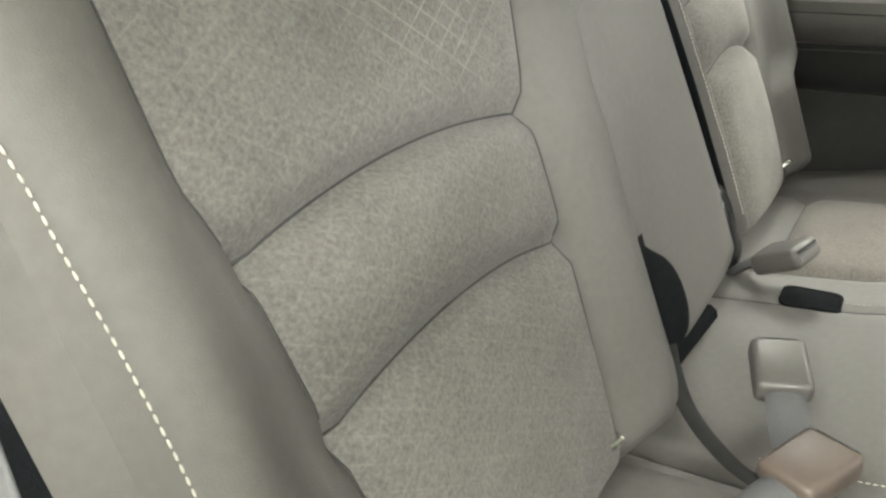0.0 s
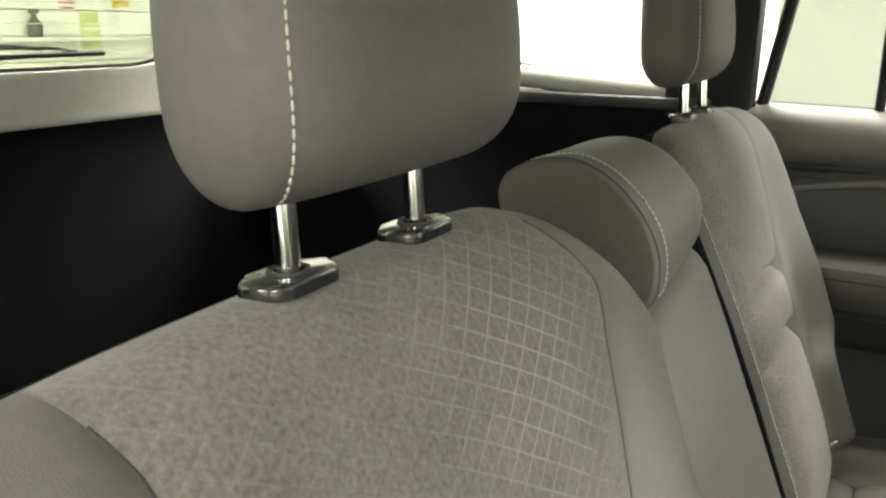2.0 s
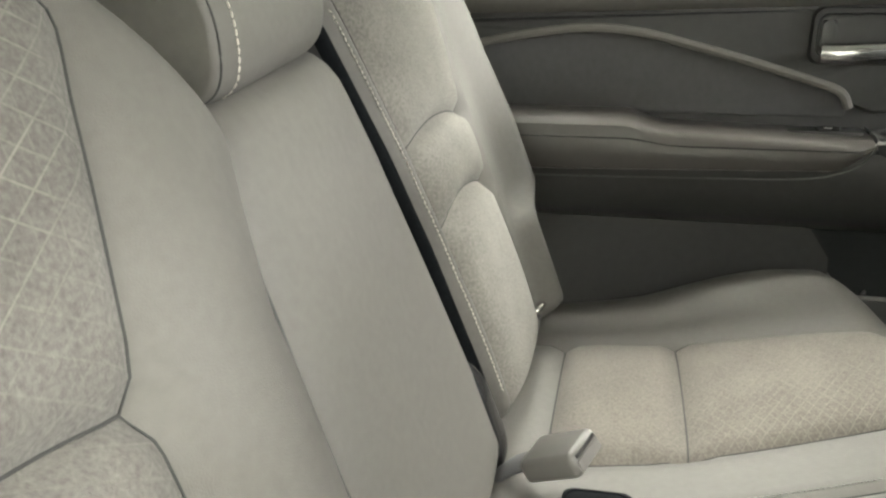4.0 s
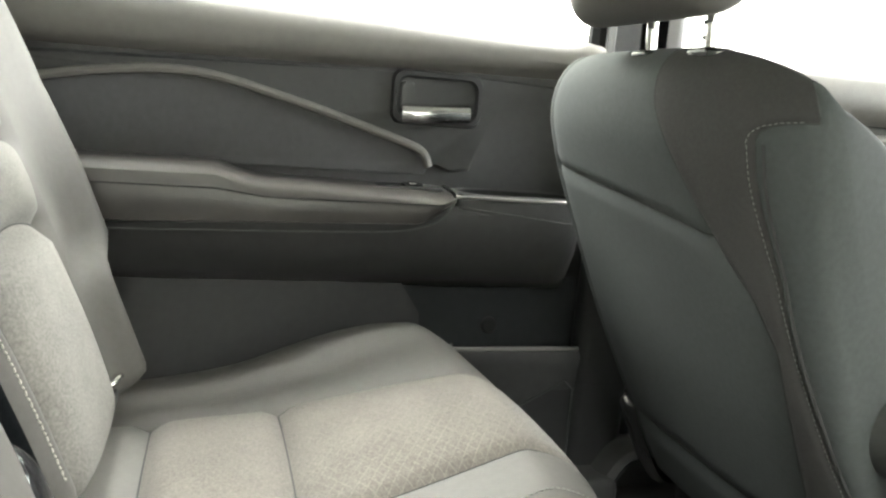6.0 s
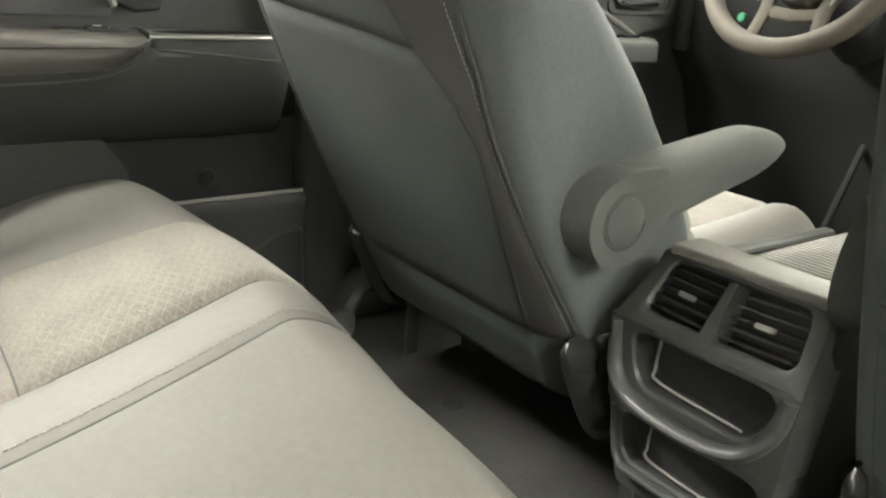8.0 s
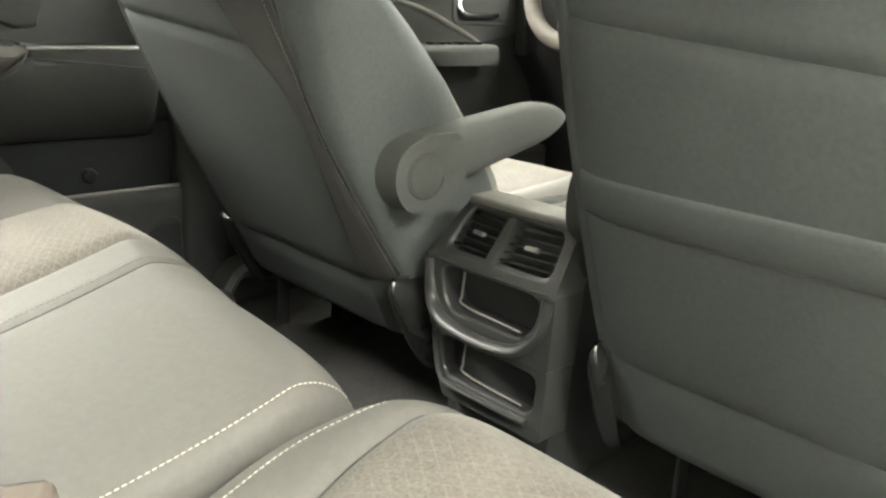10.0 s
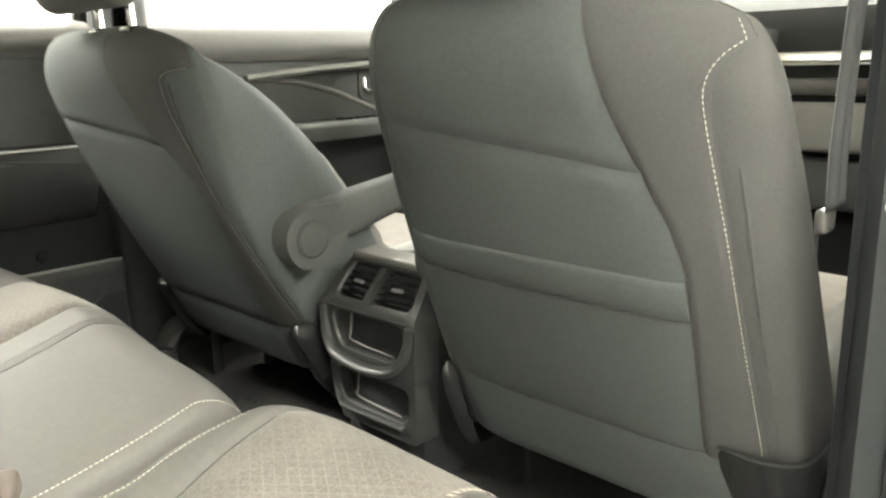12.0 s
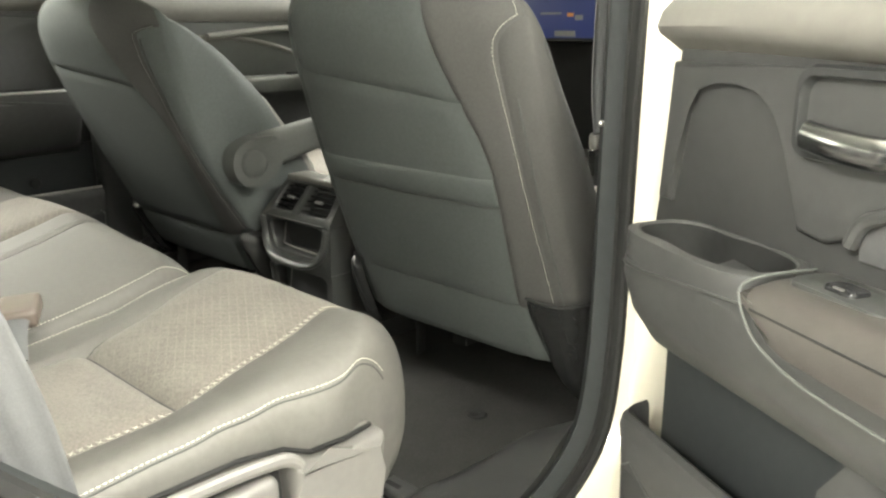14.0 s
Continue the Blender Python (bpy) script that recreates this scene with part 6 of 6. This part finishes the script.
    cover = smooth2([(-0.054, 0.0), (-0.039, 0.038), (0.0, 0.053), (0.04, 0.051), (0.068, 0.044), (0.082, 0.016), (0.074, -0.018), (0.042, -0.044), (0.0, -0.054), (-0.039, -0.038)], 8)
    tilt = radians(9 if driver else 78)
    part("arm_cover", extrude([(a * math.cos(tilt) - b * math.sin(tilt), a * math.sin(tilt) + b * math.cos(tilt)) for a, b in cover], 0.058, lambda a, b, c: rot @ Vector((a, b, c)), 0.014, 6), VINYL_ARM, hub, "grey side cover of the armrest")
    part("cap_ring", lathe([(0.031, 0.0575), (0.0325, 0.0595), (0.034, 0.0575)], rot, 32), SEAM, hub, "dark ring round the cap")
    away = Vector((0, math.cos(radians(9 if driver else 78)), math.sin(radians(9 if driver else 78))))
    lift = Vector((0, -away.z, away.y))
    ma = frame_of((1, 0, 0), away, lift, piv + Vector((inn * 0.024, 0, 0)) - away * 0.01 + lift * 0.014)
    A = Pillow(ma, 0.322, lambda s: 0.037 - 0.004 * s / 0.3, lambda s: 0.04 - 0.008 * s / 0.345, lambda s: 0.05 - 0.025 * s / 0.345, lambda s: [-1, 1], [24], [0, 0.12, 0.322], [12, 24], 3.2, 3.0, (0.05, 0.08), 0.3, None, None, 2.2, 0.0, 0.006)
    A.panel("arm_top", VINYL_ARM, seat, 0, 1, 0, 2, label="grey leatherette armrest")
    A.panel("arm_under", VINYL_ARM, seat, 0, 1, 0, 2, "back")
    return seat, P


front_seat(-0.397, 0.667, 27.5, True, "grey driver's seat from behind with folded-down armrest")
seat_fr, PR = front_seat(0.464, 0.752, 20, False, "grey passenger seat from behind with map pocket")

# Map pocket hem on the passenger's back, side zip on the driver's.
row = PR.back[PR.rstart[2]]
line_pts = [row[j] - FWD * 0.002 for j in range(PR.cstart[1], PR.cstart[2] + 1)]
part("pocket_hem", tube([p - UP * 0.024 + FWD * 0.002 for p in line_pts], 0.026, 16, 0.2, FWD), VINYL_BACK_SHADE, seat_fr, "padded hem of the map pocket")
part("pocket_fold", tube([p - UP * 0.05 - FWD * 0.0002 for p in line_pts], 0.0013, 6), SEAM, seat_fr, "dark pocket fold")

# ---- centre console ----
console = thing("center_console", "grey centre console with twin rear vents and open bins", "console")
X0, X1 = -0.098, 0.152
XM = (X0 + X1) / 2


def face(x, z, d=0.0):
    """A point on the rear face, d metres towards the bench; its vent part leans forward."""
    y = lerp(0.828, 0.802, (z - 0.06) / 0.31) if z < 0.385 else 0.802 + 1.05 * (z - 0.385) ** 1.0 * lerp(0.4, 1, (z - 0.385) / 0.012)
    return Vector((x, y - d + 0.018 * ((x - XM) / 0.13) ** 2, z + 0.5 * d * lerp(0, 1, (z - 0.385) / 0.012)))


bm = bmesh.new()
rings = []
for y, zt, w in ((0.85, 0.40, 0.119), (0.89, 0.452, 0.122), (0.93, 0.452, 0.122), (0.97, 0.42, 0.122), (1.3, 0.41, 0.122), (2.0, 0.41, 0.125)):
    rings.append([bm.verts.new((XM + sx * ww, y, z)) for sx, ww, z in ((-1, w * 0.8, 0.07), (-1, w * 0.93, 0.3), (-1, w, zt - 0.03), (-1, w * 0.96, zt - 0.008), (-1, w * 0.86, zt), (1, w * 0.86, zt), (1, w * 0.96, zt - 0.008), (1, w, zt - 0.03), (1, w * 0.93, 0.3), (1, w * 0.8, 0.07))])
for p, q2 in zip(rings, rings[1:]):
    for k in range(9):
        bm.faces.new((p[k], p[k + 1], q2[k + 1], q2[k]))
bm.faces.new(rings[0])
part("body", bm, BLACK_PLASTIC, console, "dark console body", 40)


def ring_plate(name, outer, inner, d_out, d_top, d_in, mat, label, parent=None):
    """A raised frame between two outlines of equal count, turned in to depth d_in; open at the back."""
    bm = bmesh.new()
    loops = [[bm.verts.new(face(x, z, d)) for x, z in o] for o, d in ((outer, d_out), ([(XM + (x - XM) * 0.985, z) for x, z in outer], d_top), (swell(inner, 0.006), d_top), (swell(inner, 0.002), d_top - 0.0015), (inner, d_top - 0.006))]
    n = len(outer)
    for p, q2 in zip(loops, loops[1:]):
        for k in range(n):
            bm.faces.new((p[k], p[(k + 1) % n], q2[(k + 1) % n], q2[k]))
    part(name.replace("frame", "liner"), liner(inner, d_top - 0.006, d_in), BLACK_PLASTIC, console)
    return part(name, bm, mat, parent or console, label, 40)


def swell(outline, by):
    """The outline grown by so many metres all round."""
    cx, cz = sum(p[0] for p in outline) / len(outline), sum(p[1] for p in outline) / len(outline)
    hx, hz = max(p[0] for p in outline) - cx, max(p[1] for p in outline) - cz
    return [(cx + (x - cx) * (1 + by / hx), cz + (z - cz) * (1 + by / hz)) for x, z in outline]


def liner(outline, d0, d1):
    bm = bmesh.new()
    loops = [[bm.verts.new(face(x, z, d)) for x, z in outline] for d in (d0, d1)]
    n = len(outline)
    for k in range(n):
        bm.faces.new((loops[0][k], loops[0][(k + 1) % n], loops[1][(k + 1) % n], loops[1][k]))
    bm.faces.new(loops[1])
    return bm


def quad(xl0, xr0, z0, xl1, xr1, z1, r, n=5):
    """A rounded four-sided outline: bottom xl0..xr0 at z0, top xl1..xr1 at z1."""
    out = []
    h = z1 - z0
    base = rounded(max(xr0 - xl0, xr1 - xl1), h, r, n)
    wmax = max(xr0 - xl0, xr1 - xl1)
    for x, z in base:
        t = z / h + 0.5
        l, rr = lerp(xl0, xl1, t), lerp(xr0, xr1, t)
        out.append((lerp(l, rr, x / wmax + 0.5), z0 + t * h))
    return out


vent_in = quad(-0.055, 0.131, 0.396, -0.058, 0.114, 0.444, 0.012)
ring_plate("vent_frame", quad(-0.088, 0.153, 0.377, -0.074, 0.13, 0.458, 0.006), vent_in, -0.05, 0.004, -0.03, CONSOLE_GREY, "grey vent frame")
bin_in = quad(-0.044, 0.108, 0.306, -0.058, 0.133, 0.374, 0.026)
ring_plate("upper_bin_frame", quad(-0.092, 0.1415, 0.268, -0.098, 0.152, 0.380, 0.004), bin_in, -0.05, 0.003, -0.085, CONSOLE_GREY, "grey frame of the upper bin")
bin2_in = quad(-0.058, 0.114, 0.195, -0.068, 0.123, 0.26, 0.018)
ring_plate("lower_bin_frame", quad(-0.066, 0.132, 0.158, -0.091, 0.1405, 0.272, 0.010), bin2_in, -0.05, 0.001, -0.085, CONSOLE_GREY, "grey frame of the lower bin")
lip_line = smooth_line([face(-0.082, 0.374, 0.0), face(-0.079, 0.34, 0.002), face(-0.072, 0.312, 0.006), face(-0.05, 0.293, 0.009), face(-0.01, 0.286, 0.010), face(0.05, 0.284, 0.010), face(0.095, 0.291, 0.009), face(0.120, 0.312, 0.006), face(0.133, 0.34, 0.002), face(0.140, 0.374, 0.0)], 6)
part("bin_lip", tube(lip_line, 0.0125, 12, 0.7), CONSOLE_GREY, console, "rounded grey lip round the upper bin")
part("bin_rim", tube(smooth_line([face(-0.076, 0.262, 0.002), face(-0.068, 0.215, 0.004), face(-0.058, 0.193, 0.005), face(-0.03, 0.187, 0.005), face(0.11, 0.186, 0.004)], 6), 0.006, 10, 0.7), CONSOLE_GREY, console, "rounded rim of the lower bin")
part("vent_bar", hexa([face(x, z, d) for d in (0.007, -0.028) for x, z in ((0.029, 0.394), (0.045, 0.394), (0.036, 0.446), (0.022, 0.446))], 0.002), CONSOLE_GREY, console, "grey bar between the vents")
for x0, x1 in ((-0.056, 0.026), (0.042, 0.122)):
    for k in range(5):
        z = 0.401 + k * 0.0092
        part("vent_slat", hexa([face(x, z + h, d) for d, h2 in ((-0.002, 0), (-0.02, 0.004)) for x, h in ((x0, h2), (x1, h2), (x1, h2 + 0.0022), (x0, h2 + 0.0022))], 0.0005), GLOSS_BLACK, console)
    xm = (x0 + x1) / 2
    part("vent_tab", hexa([face(x, z, d) for d in (0.004, -0.004) for x, z in ((xm - 0.010, 0.4182), (xm + 0.010, 0.4182), (xm + 0.010, 0.4228), (xm - 0.010, 0.4228))], 0.001), SATIN, console, "satin vent tab")
for z0, xs in ((0.318, 0.0), (0.208, 0.0)):
    part("bin_strip", tube(smooth_line([face(-0.036, z0 + 0.04, -0.03), face(-0.034, z0 + 0.008, -0.022), face(-0.02, z0 - 0.004, -0.016), face(0.09, z0 - 0.008, -0.012)], 6), 0.0018, 6), BUCKLE, console, "pale rim of the bin mat")
part("lower_skirt", extrude([(-0.05, 0.06), (0.12, 0.06), (0.128, 0.17), (-0.06, 0.17)], 0.03, lambda a, b, c: face(a, b, -0.05 + c), 0.01, 3), BLACK_PLASTIC, console)
part("top_rim", tube(smooth_line([(-0.07, 0.90, 0.452), (-0.078, 0.96, 0.43), (-0.082, 1.25, 0.42)], 6), 0.012, 10, 0.5), CONSOLE_GREY, console)
part("top_rim", tube(smooth_line([(0.124, 0.90, 0.452), (0.132, 0.96, 0.43), (0.136, 1.25, 0.42)], 6), 0.012, 10, 0.5), CONSOLE_GREY, console)
part("top_plate", box((-0.072, 0.872, 0.447), (0.128, 0.93, 0.462), 0.006, 3), BUCKLE, console, "pale grey top plate")
lid = part("sliding_lid", box((-0.06, 0.97, 0.415), (0.115, 1.28, 0.425), 0.004), BUCKLE, console, "pale ribbed sliding lid")
for k in range(26):
    part("rib", box((-0.055, 0.975 + k * 0.0115, 0.4235), (0.11, 0.981 + k * 0.0115, 0.428), 0.0015, 1), BUCKLE, lid)

# ---- dashboard and wheel ----
dash = thing("dashboard", "black dashboard with silver trim lines", "dashboard")
bm = bmesh.new()
rings = []
for i in range(17):
    x = -0.86 + 1.78 * i / 16
    hood = 0.05 * bell(x, -0.37, 0.2)
    rings.append([bm.verts.new((x, y, z)) for y, z in ((1.98, 0.10), (1.93, 0.35), (1.86, 0.52), (1.80, 0.60), (1.79, 0.72), (1.77 - hood, 0.80), (1.80 - hood, 0.88 + hood), (1.9, 0.92 + hood * 0.7), (2.2, 0.90), (2.6, 0.88), (2.6, 0.1))])
for p, q2 in zip(rings, rings[1:]):
    for k in range(11):
        bm.faces.new((p[k], p[(k + 1) % 11], q2[(k + 1) % 11], q2[k]))
part("body", bm, RUBBER, dash, "black soft dash body", 40)
part("silver_line", tube(smooth_line([(-0.25, 1.93, 0.43), (-0.15, 1.9, 0.36), (-0.02, 1.9, 0.34), (0.1, 1.9, 0.36)], 6), 0.0025, 6), SATIN, dash, "thin silver line")
part("wood_band", box((0.3, 1.765, 0.70), (0.88, 1.80, 0.735), 0.008), ARM_SOFT, dash, "brown trim band")
# Grey dash pad with windscreen light put into its base colour.
DASH_LIT = material("lightened grey dash pad", (0.32, 0.31, 0.27), 0.7, grain=0.06, scale=60, bump=0.2)
part("dash_pad", hexa([(0.24, 1.745, 0.765), (0.90, 1.745, 0.765), (0.90, 1.80, 0.76), (0.24, 1.80, 0.76), (0.24, 1.90, 0.905), (0.90, 1.90, 0.905), (0.90, 2.0, 0.90), (0.24, 2.0, 0.90)], 0.012), DASH_LIT, dash, "grey passenger dash pad lightened for windscreen light")
part("glove_box", box((0.30, 1.765, 0.58), (0.88, 1.80, 0.685), 0.012, 3), PANEL_TOP, dash, "grey glove box lid")
part("glove_box_lower", box((0.30, 1.80, 0.45), (0.88, 1.84, 0.565), 0.012, 3), CONSOLE_GREY, dash)
part("air_vent", box((0.24, 1.75, 0.74), (0.30, 1.80, 0.84), 0.01), GLOSS_BLACK, dash)
part("door_end_cap", box((-0.84, 1.78, 0.6), (-0.8, 1.9, 0.85), 0.01), PANEL_DARK, dash)

display = thing("infotainment_display", "lit dark blue centre display in the dashboard", "display")
part("bezel", box((-0.09, 1.735, 0.735), (0.20, 1.79, 0.88), 0.01, 3), GLOSS_BLACK, display)
SCREEN = bpy.data.materials.new("lit blue screen")
SCREEN.use_nodes = True
bs = SCREEN.node_tree.nodes["Principled BSDF"]
bs.inputs["Base Color"].default_value = (0.008, 0.012, 0.045, 1)
bs.inputs["Emission Color"].default_value = (0.05, 0.09, 0.42, 1)
bs.inputs["Emission Strength"].default_value = 0.10
part("screen", box((-0.075, 1.7335, 0.748), (0.185, 1.736, 0.868), 0.001), SCREEN, display, "lit blue screen")
for x, z, w, h, mat in ((0.107, 0.806, 0.02, 0.01, AMBER), (0.135, 0.796, 0.026, 0.014, BUCKLE), (0.04, 0.812, 0.07, 0.006, BUCKLE), (0.09, 0.752, 0.07, 0.016, BUCKLE)):
    part("screen_mark", box((x - w / 2, 1.7325, z), (x + w / 2, 1.7335, z + h), 0), mat, display)

wheel = thing("steering_wheel", "black leather steering wheel with silver-edged spokes", "steering wheel")
lean = radians(24)
wm = frame_of((1, 0, 0), (0, math.sin(lean), math.cos(lean)), (0, -math.cos(lean), math.sin(lean)), (-0.365, 1.52, 0.81))
WHEEL_GRIP = material("brown grey wheel leather", (0.088, 0.078, 0.067), 0.72, grain=0.08, scale=80, bump=0.2, spec=0.3)
part("rim", tube([wm @ Vector((0.178 * math.cos(2 * math.pi * k / 64), 0.006 + 0.178 * math.sin(2 * math.pi * k / 64), 0)) for k in range(64)], 0.0185, 12, closed=True, up=wm.to_3x3() @ Vector((0, 0, 1))), WHEEL_GRIP, wheel, "brown-grey leather rim")
MIDDLE = 0.012


def on_wheel(sx, pts):
    """Points of one half of the wheel, mirrored about its middle for sx = 1."""
    return [(a if sx < 0 else 2 * MIDDLE - a, b) for a, b in pts]


half_pad = [(-0.02, 0.056), (-0.052, 0.050), (-0.063, 0.02), (-0.060, -0.01), (-0.043, -0.048), (-0.016, -0.080)]
bm = bmesh.new()
outline = smooth2(half_pad + on_wheel(1, half_pad)[::-1], 6)
loops = [[bm.verts.new(wm @ Vector((MIDDLE + (a - MIDDLE) * f, -0.012 + (b + 0.012) * f, c))) for a, b in outline] for f, c in ((0.97, -0.04), (1.0, -0.012), (0.995, 0.0), (0.97, 0.007), (0.92, 0.0115), (0.8, 0.014), (0.5, 0.0155), (0.2, 0.016))]
for p, q2 in zip(loops, loops[1:]):
    for k in range(len(p)):
        bm.faces.new((p[k], p[(k + 1) % len(p)], q2[(k + 1) % len(p)], q2[k]))
bm.faces.new(loops[-1])
part("hub", bm, WHEEL_GRIP, wheel, "brown-grey horn pad", 50)
for sx in (-1, 1):
    sp = part("spoke", extrude(smooth2(on_wheel(sx, [(-0.05, 0.046), (-0.10, 0.047), (-0.162, 0.045), (-0.168, 0.0), (-0.15, -0.020), (-0.10, -0.034), (-0.055, -0.038), (-0.045, 0.0)]), 4), 0.025, lambda a, b, c: wm @ Vector((a, b, c - 0.027)), 0.006, 3), WHEEL_GRIP, wheel)
    part("switch_pad", extrude(smooth2(on_wheel(sx, [(-0.066, 0.036), (-0.10, 0.038), (-0.140, 0.034), (-0.145, 0.01), (-0.138, -0.010), (-0.10, -0.022), (-0.066, -0.022)]), 4), 0.005, lambda a, b, c: wm @ Vector((a, b, c - 0.003)), 0.003), CONSOLE_DARK, sp, "charcoal switch pad")
    cx = on_wheel(sx, [(-0.100, 0.014)])[0]
    part("switch_ring", lathe([(0.009, 0.003), (0.012, 0.005), (0.015, 0.003)], wm @ pose(cx[0], cx[1], 0), 20), BUCKLE, sp)
    for a, b in on_wheel(sx, [(-0.132, 0.018), (-0.130, -0.002), (-0.074, 0.026), (-0.076, -0.010)]):
        part("switch_key", extrude(rounded(0.012, 0.009, 0.003, 3, a, b), 0.003, lambda a, b, c: wm @ Vector((a, b, c + 0.001)), 0.001), BUCKLE_DARK, sp)
    part("silver_edge", tube([wm @ Vector((a, b, 0.0)) for a, b in on_wheel(sx, [(-0.150, -0.014), (-0.125, -0.024), (-0.095, -0.031), (-0.064, -0.034)])], 0.0032, 6), SATIN, sp, "satin silver edge")
    leg = smooth_line([(a, b, 0) for a, b in on_wheel(sx, [(-0.078, -0.036), (-0.056, -0.055), (-0.044, -0.085), (-0.045, -0.115), (-0.052, -0.155)])], 6)
    low = part("lower_spoke", tube([wm @ Vector((v.x, v.y, -0.016)) for v in leg], 0.0145, 10, 0.6, wm.to_3x3() @ Vector((0, 0, 1))), WHEEL_GRIP, wheel)
    part("lower_bridge", tube([wm @ Vector((v.x, v.y, -0.018)) for v in smooth_line([(a, b, 0) for a, b in on_wheel(sx, [(-0.046, -0.085), (-0.03, -0.098), (0.012, -0.103)])], 6)], 0.0125, 10, 0.6, wm.to_3x3() @ Vector((0, 0, 1))), WHEEL_GRIP, low)
    part("silver_edge", tube([wm @ Vector((a, b, 0.0)) for a, b in on_wheel(sx, [(-0.078, -0.050), (-0.064, -0.062), (-0.058, -0.085)])], 0.0016, 6), SATIN, low, "satin silver edge")
part("badge", extrude(rounded(0.054, 0.036, 0.009, 4, 0.008, 0.014), 0.004, lambda a, b, c: wm @ Vector((a, b, c + 0.0155)), 0.0015), CHROME, wheel, "plain chrome badge plate")
part("column", tube([wm @ Vector((0, -0.01, -0.03)), wm @ Vector((0, -0.02, -0.3))], 0.06, 16), BLACK_PLASTIC, wheel)
part("start_button", lathe([(0, 0.010), (0.009, 0.009), (0.011, 0)], frame_of((1, 0, 0), (0, 0, 1), (0, -1, 0), (-0.645, 1.775, 0.69)), 16), GREEN, dash, "small green button")

pedal = thing("brake_pedal", "black rubber pedal with bright edge", "pedal")
part("pad", box((-0.42, 1.78, 0.18), (-0.32, 1.80, 0.25), 0.008), BLACK_PLASTIC, pedal)
part("edge", tube([(-0.42, 1.775, 0.252), (-0.32, 1.775, 0.252)], 0.005, 6), SATIN, pedal)
part("arm", tube([(-0.37, 1.79, 0.24), (-0.37, 1.9, 0.45)], 0.008, 8), RUBBER, pedal)

# Windscreen, front pillars and the outside mirror.
front = thing("window_3", "windscreen glass between grey front pillars", "windscreen", kind="structure")
bm = bmesh.new()
bm.faces.new([bm.verts.new(v) for v in ((-0.8, 2.5, 0.92), (0.86, 2.5, 0.92), (0.72, 1.75, 1.3), (-0.66, 1.75, 1.3))])
bmesh.ops.solidify(bm, geom=bm.faces[:], thickness=0.005)
part("pane", bm, GLASS, front).visible_shadow = False
for x0, x1 in ((-0.84, -0.70), (0.90, 0.76)):
    part("a_pillar", tube([(x0, 2.27, 0.86), (x0 * 0.99, 2.05, 1.03), (x1, 1.67, 1.29)], 0.062, 14), BUCKLE_DARK, front, "grey pillar trim")
bonnet = slab("bonnet", (-0.9, 2.6, 0.2), (0.96, 3.6, 0.72), PAINT, "white painted car bonnet", 0.08, category="car bonnet")
mirror = thing("door_mirror", "dark outside door mirror with bright glass", "door mirror")
part("shell", extrude(rounded(0.275, 0.17, 0.05, 6), 0.09, lambda a, b, c: Vector((-1.105 + a, 1.82 + c, 0.985 + b)), 0.03, 4), GLOSS_BLACK, mirror)
MIRROR = material("mirror glass", (0.95, 0.95, 0.95), 0.02, 1.0)
part("mirror_glass", extrude(rounded(0.235, 0.145, 0.04, 6), 0.003, lambda a, b, c: Vector((-1.105 + a, 1.818 - c, 0.985 + b)), 0), MIRROR, mirror, "bright mirror glass")
part("foot", tube([(-0.98, 1.86, 0.93), (-0.92, 1.87, 0.91)], 0.03, 10), GLOSS_BLACK, mirror)
